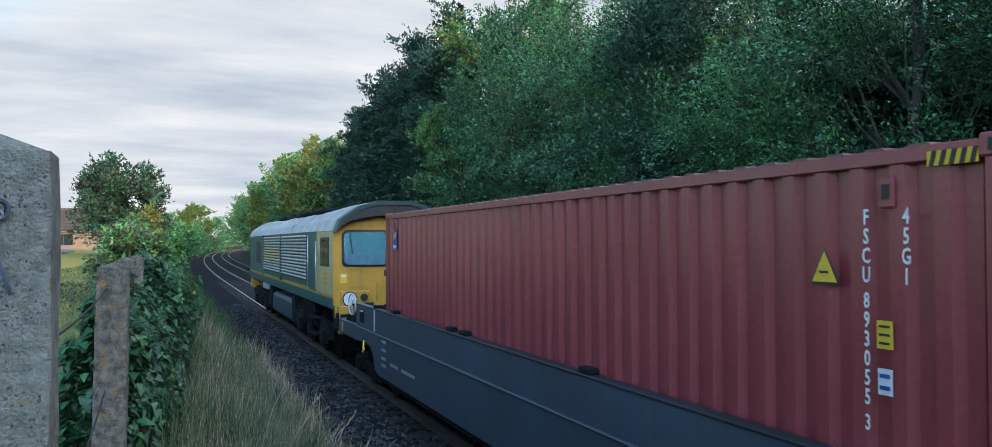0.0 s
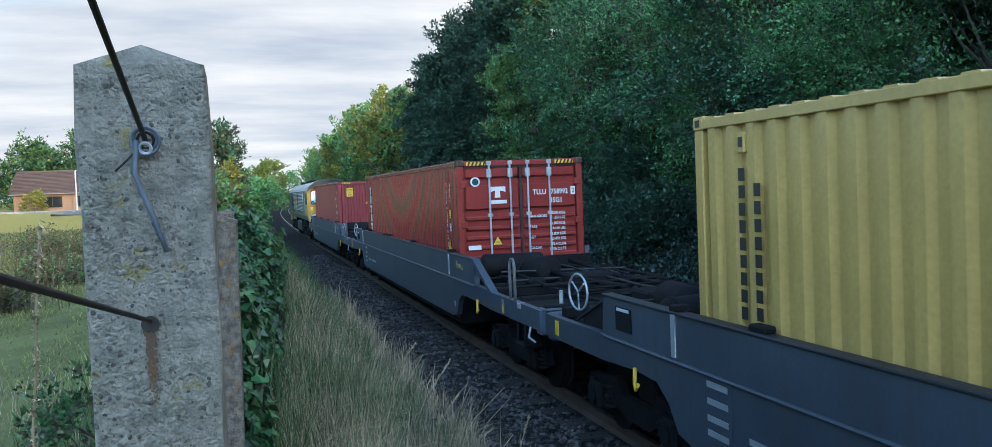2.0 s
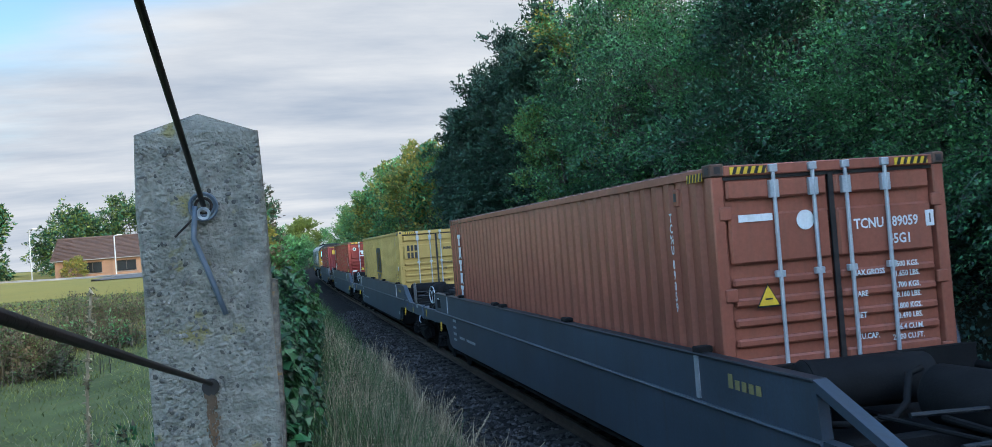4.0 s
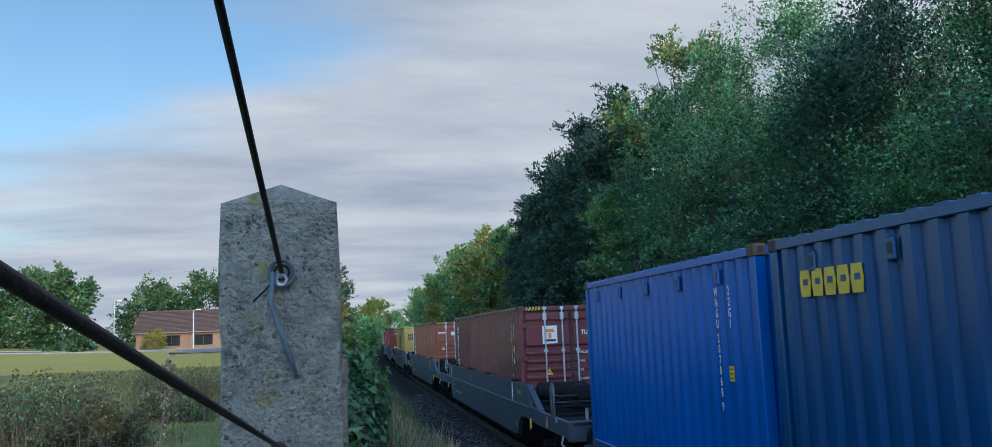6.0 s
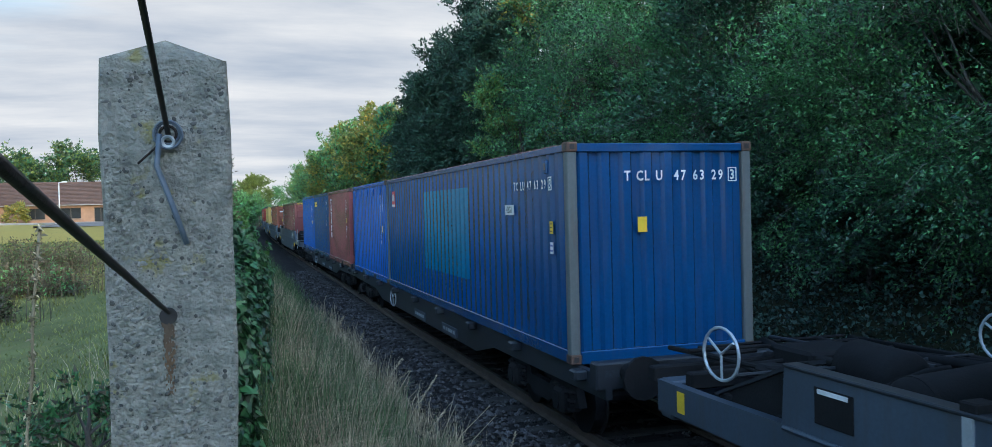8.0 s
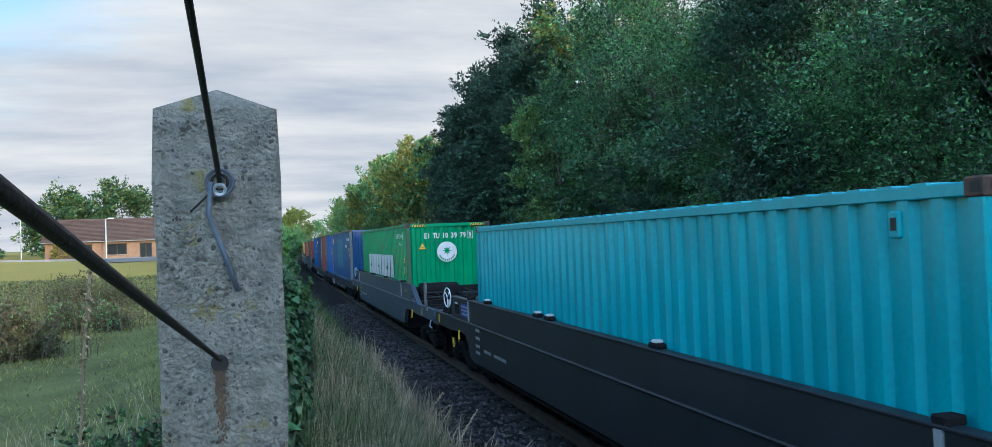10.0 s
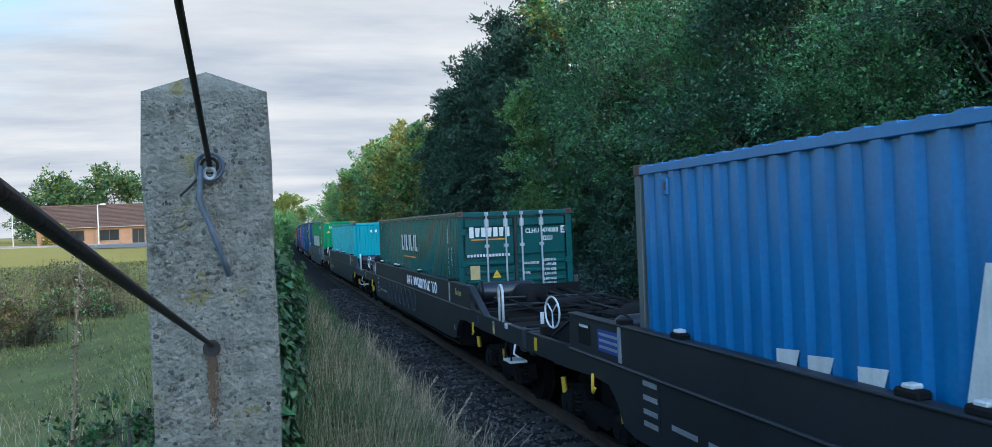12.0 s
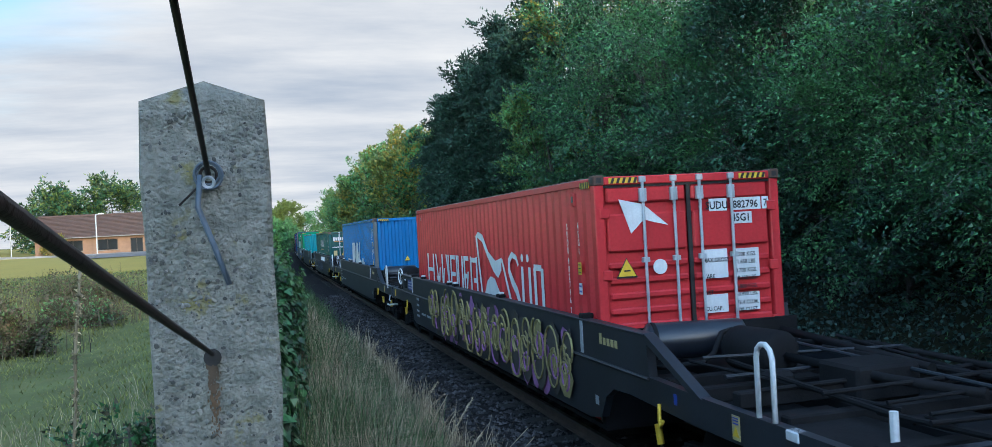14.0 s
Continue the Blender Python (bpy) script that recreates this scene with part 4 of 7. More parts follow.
    star = [(0.15 * (1 if k % 2 == 0 else 0.38) * math.sin(k * math.pi / 8), 0.15 * (1 if k % 2 == 0 else 0.38) * math.cos(k * math.pi / 8)) for k in range(16)]
    flat(o, "brand_shape", star, (-0.05, ye, T - 0.81), REAR, "green", lift=0.005)
    for k in range(9):
        a = radians(-62 + k * 15.5)
        flat(o, "brand_bar", rect(0.035, 0.055, 0.235 * math.sin(a), -0.235 * math.cos(a)), (-0.05, ye, T - 0.84), REAR, "green", lift=0.005)
    warning(c, (-0.76, ye, T - 0.66), REAR, 0.24)
    warning(c, (S_, -11.70, T - 1.36), SIDE, 0.24)
    data_plates(c, L, T - 1.05, -11.76)
    # turquoise and dark green, lower boxes
    CT = 3.08
    CB = CT - ST
    c = container("turquoise", "turquoise corrugated container in a pocket wagon", L, ST, CB, False, E + PITCH, rail="turquoise")
    warning(c, (0.30, ye, CT - 0.85), REAR, 0.28)
    for k in range(6):
        flat(c, "brand_bar", rect(0.08, 0.11), (-0.45 + k * 0.2, ye, CT - 0.38), REAR, "white")
    c = container("dark_green", "dark green corrugated container with closed doors in a pocket wagon", L, ST, CB, True, E + 2 * PITCH, posts="dark_green")
    upright_lettering(c, "CLHU 474088 2", 0.115, (S_, -11.26, CT - 0.36), SIDE)
    upright_lettering(c, "42G1", 0.115, (S_, -11.59, CT - 0.80), SIDE)
    door_data(c, L, CT, ("CLHU", "474088", "2", "42G1"), 0.43, 1.09)
    for k in range(7):
        flat(c, "brand_shape", [(-0.04, -0.09), (0.03, -0.09), (0.05, 0.09), (-0.05, 0.09)] if k % 2 else rect(0.09, 0.19 if k else 0.22), (-0.92 + k * 0.125, yd, CT - 0.43), REAR, "white")
        flat(c, "brand_shape", [(-0.05, -0.21), (0.05, -0.21), (0.16, 0.21), (-0.05, 0.21)] if k % 2 else [(-0.15, -0.21), (0.15, -0.21), (0.13, -0.10), (0.0, -0.10), (0.0, 0.21), (-0.15, 0.21)], (S_, -5.05 - k * 0.37, CT - 0.68), SIDE, "white")
    flat(c, "brand_bar", rect(0.74, 0.025), (-0.56, yd, CT - 0.58), REAR, "orange")
    flat(c, "brand_bar", rect(1.9, 0.03), (S_, -6.2, CT - 1.05), SIDE, "orange")
    for k in range(14):
        flat(c, "brand_bar", rect(0.045, 0.055), (-1.0 + k * 0.065, yd, CT - 0.90), REAR, "white")
    flat(c, "data_plate", rect(0.20, 0.28), (-0.87, yd, CT - 1.24), REAR, "loco_cream")
    warning(c, (-0.43, ye, CT - 1.28), REAR, 0.22)
    # sky blue
    c = container("sky_blue", "sky blue corrugated container with chipped corner post in a pocket wagon", doors=False, behind=E + 3 * PITCH, rail="sky_blue", posts="weathered")
    upright_lettering(c, "DAYU 612087 1", 0.12, (S_, -11.55, T - 0.42), SIDE)
    upright_lettering(c, "45G1", 0.12, (S_, -11.86, T - 0.42), SIDE)
    upright_lettering(c, "DAYU 612087 1", 0.115, (0.67, ye, T - 0.46), REAR)
    warning(c, (S_, -11.72, T - 1.53), SIDE, 0.28)
    warning(c, (-0.09, ye, T - 1.44), REAR, 0.22)
    data_plates(c, L, T - 0.89, -11.82)
    on_side(c, "brand_shape", [(-4.40, 1.80), (-5.30, 1.72), (-5.75, 1.40), (-5.80, 1.05), (-5.55, 0.86), (-4.60, 0.86)], T, "white")
    on_side(c, "brand_shape", [(-5.60, 1.85), (-6.25, 0.86), (-6.85, 0.86), (-6.90, 1.85)], T, "white")
    on_side(c, "brand_shape", [(-6.95, 1.85), (-7.30, 0.84), (-7.62, 0.84), (-7.34, 1.50), (-7.95, 1.62), (-7.80, 1.85)], T, "white")
    for y in (-8.15, -8.45):
        on_side(c, "brand_shape", [(y, 1.46), (y - 0.16, 1.46), (y - 0.16, 1.85), (y, 1.85)], T, "white")
    on_side(c, "brand_shape", [(-8.62, 1.60), (-8.98, 1.60), (-8.84, 1.85), (-8.62, 1.85)], T, "white")
    for y in (-2.55, -2.95, -3.5):
        on_side(c, "brand_shape", [(y, 1.58), (y - 0.30, 1.56), (y - 0.22, 1.75), (y, 1.75)], T, "white")
    # scarlet
    c = container("scarlet", "scarlet corrugated container with closed doors in a pocket wagon", behind=E + 4 * PITCH, posts="scarlet")
    upright_lettering(c, "SUDU 882796 7", 0.115, (S_, -11.20, T - 0.62), SIDE)
    upright_lettering(c, "45G1", 0.115, (S_, -11.60, T - 0.62), SIDE)
    door_data(c, L, T, ("SUDU", "882796", "7", "45G1"), 0.41, 1.07, plates=True)
    data_plates(c, L, T - 1.1, -11.60)
    flat(c, "brand_shape", [(-0.31, 0.19), (0.0, 0.12), (0.31, -0.14), (0.14, -0.10), (0.0, -0.06), (-0.17, -0.22)], (-0.60, yd, T - 0.48), REAR, "white")
    warning(c, (-0.86, ye, T - 1.10), REAR, 0.27)
    flat(c, "seal_plate", disc(0.09), (-0.42, yd, T - 1.11), REAR, "white")
    strokes = [(-1.35, "bar"), (-2.00, "bar"), (-2.30, "lean"), (-2.75, "back"), (-3.00, "bar"), (-3.20, "back"), (-3.45, "lean"), (-3.65, "bar"), (-3.90, "bar"), (-4.45, "bar"), (-4.60, "bar"), (-4.95, "bar"), (-5.15, "bar"), (-5.45, "back"), (-5.70, "bar"), (-6.15, "bar")]
    for y, kind in strokes:                       # slim letters as plain strokes
        d = {"bar": 0.0, "lean": -0.25, "back": 0.2}[kind]
        on_side(c, "brand_shape", [(y + d * -0.0, 1.06 if kind != "back" else 1.35), (y - 0.10, 1.06 if kind != "back" else 1.35), (y - 0.10 + d, 1.80), (y + d, 1.80)], T, "white")
    for y0, y1, d in ((-1.40, -2.05, 1.38), (-2.40, -2.75, 1.55), (-3.95, -4.35, 1.06), (-3.95, -4.35, 1.40), (-4.60, -5.0, 1.74), (-5.15, -5.55, 1.06), (-5.15, -5.5, 1.40), (-5.70, -6.25, 1.08), (-5.95, -6.25, 1.45)):
        on_side(c, "brand_shape", [(y0, d), (y1, d), (y1, d + 0.085), (y0, d + 0.085)], T, "white")
    on_side(c, "brand_shape", [(-6.24, 0.68), (-6.45, 0.60), (-6.75, 0.66), (-7.10, 0.95), (-7.55, 1.10), (-7.95, 1.04), (-7.90, 1.25), (-7.68, 1.38), (-7.40, 1.28), (-7.05, 1.05), (-6.70, 0.78)], T, "white")
    on_side(c, "brand_shape", [(-6.24, 0.68), (-6.34, 0.68), (-6.60, 1.80), (-6.52, 1.80)], T, "white")
    on_side(c, "brand_shape", [(-6.72, 1.72), (-6.95, 1.46), (-7.20, 1.37), (-7.45, 1.40), (-7.70, 1.58), (-8.15, 1.80), (-6.72, 1.80)], T, "white")
    on_side(c, "brand_shape", [(-7.92, 1.06), (-8.00, 1.06), (-8.46, 1.72), (-8.36, 1.74)], T, "white")
    spine = [(0.60, 0.16), (0.50, 0.04), (0.28, 0.00), (0.10, 0.10), (0.08, 0.26), (0.24, 0.42), (0.46, 0.56), (0.58, 0.70), (0.58, 0.82)]
    wide = [0.04, 0.06, 0.07, 0.08, 0.09, 0.10, 0.10, 0.09, 0.08]
    edge = [[], []]
    for k, (u, v) in enumerate(spine):
        du, dv = (spine[min(k + 1, 8)][q] - spine[max(k - 1, 0)][q] for q in (0, 1))
        ln_ = math.hypot(du, dv)
        for e, sg in ((0, 1), (1, -1)):
            edge[e].append((-8.30 - u + sg * dv / ln_ * wide[k] * 0.7, 0.98 + v + sg * du / ln_ * wide[k] * 0.7))
    on_side(c, "brand_shape", edge[0] + edge[1][::-1], T, "white")
    for y in (-9.05, -9.42, -9.68, -10.02):
        on_side(c, "brand_shape", [(y, 1.15), (y - 0.11, 1.15), (y - 0.11, 1.80), (y, 1.80)], T, "white")
    for y0, y1, d in ((-9.1, -9.45, 1.70), (-9.7, -10.05, 1.10), (-9.7, -10.05, 1.72)):
        on_side(c, "brand_shape", [(y0, d), (y1, d), (y1, d + 0.09), (y0, d + 0.09)], T, "white")
    for y in (-9.12, -9.40):
        flat(c, "brand_shape", disc(0.06, 10), (S_, y, T - 1.02), SIDE, "white")
    return E


LAST = build_containers()


# ---- wagons ----
def bogie(w, y, grease="sign_yellow"):
    """A two-axle bogie: frames, axle boxes, springs, wheels and brake gear, under the wagon w."""
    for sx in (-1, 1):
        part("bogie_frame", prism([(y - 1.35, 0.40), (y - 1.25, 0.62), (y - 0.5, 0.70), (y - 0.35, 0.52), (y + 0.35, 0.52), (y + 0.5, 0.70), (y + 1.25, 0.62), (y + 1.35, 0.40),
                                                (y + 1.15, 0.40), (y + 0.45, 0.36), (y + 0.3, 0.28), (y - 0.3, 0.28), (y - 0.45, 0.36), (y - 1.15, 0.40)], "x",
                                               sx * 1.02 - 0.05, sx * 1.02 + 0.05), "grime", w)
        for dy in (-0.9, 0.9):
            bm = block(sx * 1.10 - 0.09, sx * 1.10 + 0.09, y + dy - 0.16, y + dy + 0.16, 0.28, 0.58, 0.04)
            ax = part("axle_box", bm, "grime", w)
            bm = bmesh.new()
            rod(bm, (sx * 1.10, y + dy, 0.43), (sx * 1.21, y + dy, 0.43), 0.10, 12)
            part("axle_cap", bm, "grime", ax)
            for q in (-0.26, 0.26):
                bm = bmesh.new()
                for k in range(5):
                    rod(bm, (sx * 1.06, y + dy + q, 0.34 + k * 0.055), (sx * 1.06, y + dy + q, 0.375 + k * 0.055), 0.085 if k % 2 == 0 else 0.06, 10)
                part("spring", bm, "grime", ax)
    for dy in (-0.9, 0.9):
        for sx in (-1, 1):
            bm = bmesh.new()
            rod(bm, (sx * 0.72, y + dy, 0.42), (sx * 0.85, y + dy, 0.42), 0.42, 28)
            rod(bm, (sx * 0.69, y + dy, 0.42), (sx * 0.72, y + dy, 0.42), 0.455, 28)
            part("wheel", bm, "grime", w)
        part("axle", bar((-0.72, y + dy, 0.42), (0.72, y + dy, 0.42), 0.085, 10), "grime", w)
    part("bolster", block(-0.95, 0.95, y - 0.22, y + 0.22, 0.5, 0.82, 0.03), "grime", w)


def vessel(a, b, r, seg=28):
    """A pressure vessel: smooth barrel with domed ends."""
    bm = bmesh.new()
    a, b = Vector(a), Vector(b)
    u = (b - a).normalized()
    q = u.to_track_quat("Z", "Y")
    dome = [(0.38 * r * math.sin(v), r * math.cos(v)) for v in (0, 0.4, 0.8, 1.2)]
    stations = [(a - u * d, rr) for d, rr in reversed(dome)] + [(b + u * d, rr) for d, rr in dome]
    rings = [[bm.verts.new(p + q @ Vector((rr * math.cos(k * math.tau / seg), rr * math.sin(k * math.tau / seg), 0))) for k in range(seg)] for p, rr in stations]
    for e, f in zip(rings, rings[1:]):
        for k in range(seg):
            bm.faces.new((e[k], e[(k + 1) % seg], f[(k + 1) % seg], f[k])).smooth = True
    bm.faces.new(rings[0][::-1])
    bm.faces.new(rings[-1])
    return bm


def handwheel(w, x, y, z, r=0.21, material="zinc"):
    wheel = part("handwheel", ring((x, y, z), (1, 0.15, 0), r, 0.0135), material, w, "pale painted brake handwheel")
    for k in range(3):
        a = k * math.tau / 3 + 0.5
        part("spoke", bar((x, y, z), (x + 0.0, y + r * math.cos(a), z + r * math.sin(a)), 0.011, 6), material, wheel)
    part("shaft", bar((x, y, z), (x + 0.35, y + 0.05, z), 0.02, 6), "grime", wheel)
    return wheel


def buffer_pair(w, y, s, z=1.05):
    for sx in (-0.87, 0.87):
        b = part("buffer", bar((sx, y, z), (sx, y + s * 0.32, z), 0.11, 12), "grime", w)
        bm = bmesh.new()
        rod(bm, (sx, y + s * 0.32, z), (sx, y + s * 0.37, z), 0.23, 16)
        part("buffer_head", bm, "grime", b)


def pocket_wagon(behind, worn="", tint="wagon", grab="zinc", fittings=0):
    """A low pocket wagon; origin at the front of its container, length towards -y."""
    w = thing("pocket_wagon", "dark grey steel pocket wagon with deep sills" + worn, "wagon", "pocket wagons")
    MOVERS.append((w, behind))
    X, SIL, DECK = 1.37, 1.675, 1.33
    F0, R0 = 1.75, -13.75
    # deep side sills with raised ends and wheel arches
    out = [(F0, SIL), (R0, SIL), (R0 - 0.04, 1.27), (R0 - 1.2, 1.25), (R0 - 3.32, 1.25), (R0 - 3.32, 0.98), (R0 - 0.9, 0.98), (-13.30, 1.02), (-12.85, 1.0), (-12.62, 0.88), (-12.45, 0.62),
           (-12.1, 0.56), (-0.15, 0.56), (0.15, 0.62), (0.32, 0.85), (0.55, 1.0), (1.0, 1.02), (1.9, 0.98), (3.62, 0.98), (3.62, 1.25), (2.9, 1.25), (F0 + 0.04, 1.27)]
    for sx in (-1, 1):
        a, b = sorted((sx * X, sx * (X - 0.09)))
        shape = out if sx < 0 else [(0.0, SIL), (-12.0, SIL), (-12.1, 1.27)] + out[3:-1] + [(0.10, 1.27)]
        sill = part("side_sill", prism(shape, "x", a, b), tint, w)
        a, b = sorted((sx * (X - 0.11), sx * (X + 0.02)))
        part("sill_cap", block(a, b, R0 if sx < 0 else -12.0, F0 if sx < 0 else 0.0, SIL - 0.005, SIL + 0.022, 0.008), "wagon_dark", sill)
        part("ledge", bar((sx * (X + 0.012), R0 - 0.05, 1.255), (sx * (X + 0.012), F0, 1.255), 0.02, 6), tint, sill)
        for yy in (R0, F0) if sx < 0 else ():
            s = -1 if yy == R0 else 1
            if s > 0:                                     # inset sloping end plate, shade put into its dark colour
                a, b = sorted((sx * (X - 0.12), sx * (X - 0.20)))
                part("end_plate", prism([(yy, SIL + 0.01), (yy, 1.24), (yy + 1.05, 1.24), (yy + 1.05, 1.27)], "x", a, b), "grime", sill)
                a, b = sorted((sx * (X - 0.10), sx * (X - 0.34)))
                part("end_flange", prism([(yy, SIL + 0.02), (yy, SIL - 0.01), (yy + 1.05, 1.26), (yy + 1.09, 1.27)], "x", a, b), "wagon_dark", sill)
                continue
            part("end_gusset", prism([(yy, SIL + 0.02), (yy, SIL - 0.06), (yy + s * 0.95, 1.24), (yy + s * 1.12, 1.24)], "x", min(sx * (X + 0.015), sx * (X - 0.10)), max(sx * (X + 0.015), sx * (X - 0.10))), tint, sill)
        a, b = sorted((sx * (X - 0.09), sx * (X - 0.097)))    # thin dark sheet lining the inner face
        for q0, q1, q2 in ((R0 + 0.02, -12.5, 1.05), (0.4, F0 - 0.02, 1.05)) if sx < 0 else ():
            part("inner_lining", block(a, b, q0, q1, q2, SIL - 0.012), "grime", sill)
        for yy in (-11.95, 0.18):                         # pale straps
            a, b = sorted((sx * X, sx * (X + 0.014)))
            part("strap", block(a, b, yy - 0.035, yy + 0.035, 1.29, SIL + 0.02), "zinc", sill)
            a, b = sorted((sx * (X + 0.012), sx * (X - 0.14)))
            part("guide", block(a, b, yy - 0.06, yy + 0.06, SIL + 0.015, SIL + 0.075, 0.01), "grime", sill)
        for yy in (-1.1, -4.1, -4.65, -8.1):
            a, b = sorted((sx * (X - 0.01), sx * (X - 0.12)))
            guide = part("guide", block(a, b, yy - 0.11, yy + 0.11, SIL + 0.015, SIL + 0.075, 0.015), "grime", sill)
            if tint == "wagon_dark":
                part("guide_cap", block(a + 0.01, b - 0.01, yy - 0.05, yy + 0.05, SIL + 0.07, SIL + 0.105, 0.01), grab, guide)
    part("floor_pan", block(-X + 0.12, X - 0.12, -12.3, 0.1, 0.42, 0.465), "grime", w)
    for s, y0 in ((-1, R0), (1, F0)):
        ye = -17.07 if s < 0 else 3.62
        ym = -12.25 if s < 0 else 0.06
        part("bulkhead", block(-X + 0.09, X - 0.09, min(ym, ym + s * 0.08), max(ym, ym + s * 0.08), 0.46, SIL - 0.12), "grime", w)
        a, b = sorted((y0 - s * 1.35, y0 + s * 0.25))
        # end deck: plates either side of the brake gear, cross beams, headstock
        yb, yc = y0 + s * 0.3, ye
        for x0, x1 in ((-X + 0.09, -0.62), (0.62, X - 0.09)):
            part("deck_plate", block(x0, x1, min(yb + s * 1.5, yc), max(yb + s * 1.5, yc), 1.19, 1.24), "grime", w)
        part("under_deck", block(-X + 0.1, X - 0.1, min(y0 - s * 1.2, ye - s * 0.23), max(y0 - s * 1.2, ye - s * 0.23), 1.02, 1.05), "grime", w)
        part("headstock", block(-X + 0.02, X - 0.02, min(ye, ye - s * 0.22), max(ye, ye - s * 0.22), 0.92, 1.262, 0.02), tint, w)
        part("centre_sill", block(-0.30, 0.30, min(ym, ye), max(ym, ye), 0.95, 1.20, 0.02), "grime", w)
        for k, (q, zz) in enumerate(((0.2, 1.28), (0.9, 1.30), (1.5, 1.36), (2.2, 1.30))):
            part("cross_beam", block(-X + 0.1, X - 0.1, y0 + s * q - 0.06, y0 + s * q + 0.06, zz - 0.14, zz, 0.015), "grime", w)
        # air reservoirs, rods and pipes above the bogie
        tank = part("air_tank", vessel((-0.98, y0 - s * 0.75, 1.50), (-0.02, y0 - s * 0.55, 1.50), 0.20), "tank" if tint == "wagon_dark" else "grime", w)
        part("end_band", bar((-0.98, y0 - s * 0.74, 1.50), (-0.94, y0 - s * 0.735, 1.50), 0.207, 28), "grime", tank)
        part("brake_cylinder", vessel((-0.35, y0 + s * 0.02, 1.48), (-0.27, y0 + s * 0.62, 1.48), 0.22), "grime", w)
        part("brake_lever", pipe([(-0.25, y0 + s * 0.7, 1.46), (-0.1, y0 + s * 1.9, 1.42), (0.2, y0 + s * 2.6, 1.38)], 0.045), "grime", w)
        part("brake_lever", pipe([(0.55, y0 - s * 0.6, 1.52), (0.5, y0 + s * 1.7, 1.42)], 0.05), "grime", w)
        part("brake_lever", pipe([(0.15, y0 - s * 0.3, 1.46), (0.95, y0 + s * 0.4, 1.45), (1.0, y0 + s * 2.3, 1.40)], 0.03), "grime", w)
        part("air_pipe", pipe([(-X + 0.06, y0 - s * 0.35, 1.30), (-1.1, y0 - s * 0.02, 1.34), (-0.78, y0 + s * 0.05, 1.37), (-0.62, y0 - s * 0.02, 1.44), (-0.40, y0 - s * 0.25, 1.60), (-0.25, y0 - s * 0.3, 1.62)], 0.028), "grime", w)
        part("cross_rod", bar((-1.1, y0 + s * 1.05, 1.40), (1.1, y0 + s * 1.0, 1.40), 0.020), "wagon_dark", w)
        part("cross_rod", bar((-1.1, y0 + s * 1.55, 1.36), (1.1, y0 + s * 1.65, 1.40), 0.022), "grime", w)
        part("gear_box", block(-0.28, 0.35, min(y0 + s * 1.2, y0 + s * 1.75), max(y0 + s * 1.2, y0 + s * 1.75), 1.2, 1.50, 0.03), "grime", w)
        for k, (xa, xb, qa, qb, za, zb, rr) in enumerate(((-0.95, -0.55, 0.1, 2.6, 1.40, 1.34, 0.018), (-0.75, -0.7, 0.5, 2.9, 1.44, 1.33, 0.025), (0.1, 0.35, 0.2, 2.7, 1.52, 1.40, 0.02),
                                                         (0.35, 0.75, 0.4, 2.5, 1.46, 1.38, 0.03), (0.8, 0.7, 0.0, 2.9, 1.50, 1.33, 0.018), (1.1, 1.05, 0.3, 2.4, 1.42, 1.36, 0.022),
                                                         (-1.05, 1.0, 0.55, 0.75, 1.50, 1.46, 0.018), (-0.9, 0.9, 2.15, 2.05, 1.42, 1.42, 0.02), (-0.6, 1.05, 2.5, 2.45, 1.38, 1.40, 0.016))):
            part("brake_rod", bar((xa, y0 + s * qa, za), (xb, y0 + s * qb, zb), rr, 8), "wagon_dark" if k % 4 == 2 else "grime", w)
        part("pad_stool", block(0.72, 0.98, min(y0 + s * 1.9, y0 + s * 2.15), max(y0 + s * 1.9, y0 + s * 2.15), 1.2, 1.40, 0.05), "grime", w)
        part("valve_block", block(-0.78, -0.55, min(y0 + s * 1.05, y0 + s * 1.3), max(y0 + s * 1.05, y0 + s * 1.3), 1.2, 1.44, 0.04), "grime", w)
        bogie(w, (ye - s * 1.95))
        buffer_pair(w, ye, s, 1.02)
        part("coupling", pipe([(0, ye, 0.98), (0.0, ye + s * 0.25, 0.85), (0, ye + s * 0.42, 0.9)], 0.04), "grime", w)
        part("air_hose", pipe([(0.35, ye, 1.0), (0.36, ye + s * 0.15, 0.75), (0.3, ye + s * 0.35, 0.6)], 0.025), "black", w)
    # rear: grab hoop, lashing hooks, step
    hoop = [(-X + 0.03, -15.72, 1.15), (-X + 0.03, -15.72, 1.72)] + [(-X + 0.03, -15.83 + 0.11 * math.cos(a), 1.72 + 0.11 * math.sin(a)) for a in (0.6, 1.2, 1.8, 2.4, 3.1)] + [(-X + 0.03, -15.94, 1.25)]
    part("grab_hoop", pipe(hoop, 0.022, 8), "dull" if grab == "zinc" else grab, w, "pale bent tube hand hold")
    part("tail_bracket", block(-X - 0.01, -X + 0.09, -16.28, -16.12, 1.17, 1.25, 0.01), grab, w)
    part("peg", bar((-0.95, -16.75, 1.24), (-0.95, -16.75, 1.45), 0.03), grab, w)
    for yy in (-14.05, 0.95):
        part("lashing_hook", pipe([(-X - 0.03, yy, 1.06), (-X - 0.04, yy - 0.01, 0.90), (-X - 0.06, yy - 0.07, 0.86), (-X - 0.05, yy - 0.11, 0.92)], 0.019), "sign_yellow", w, "yellow painted hook")
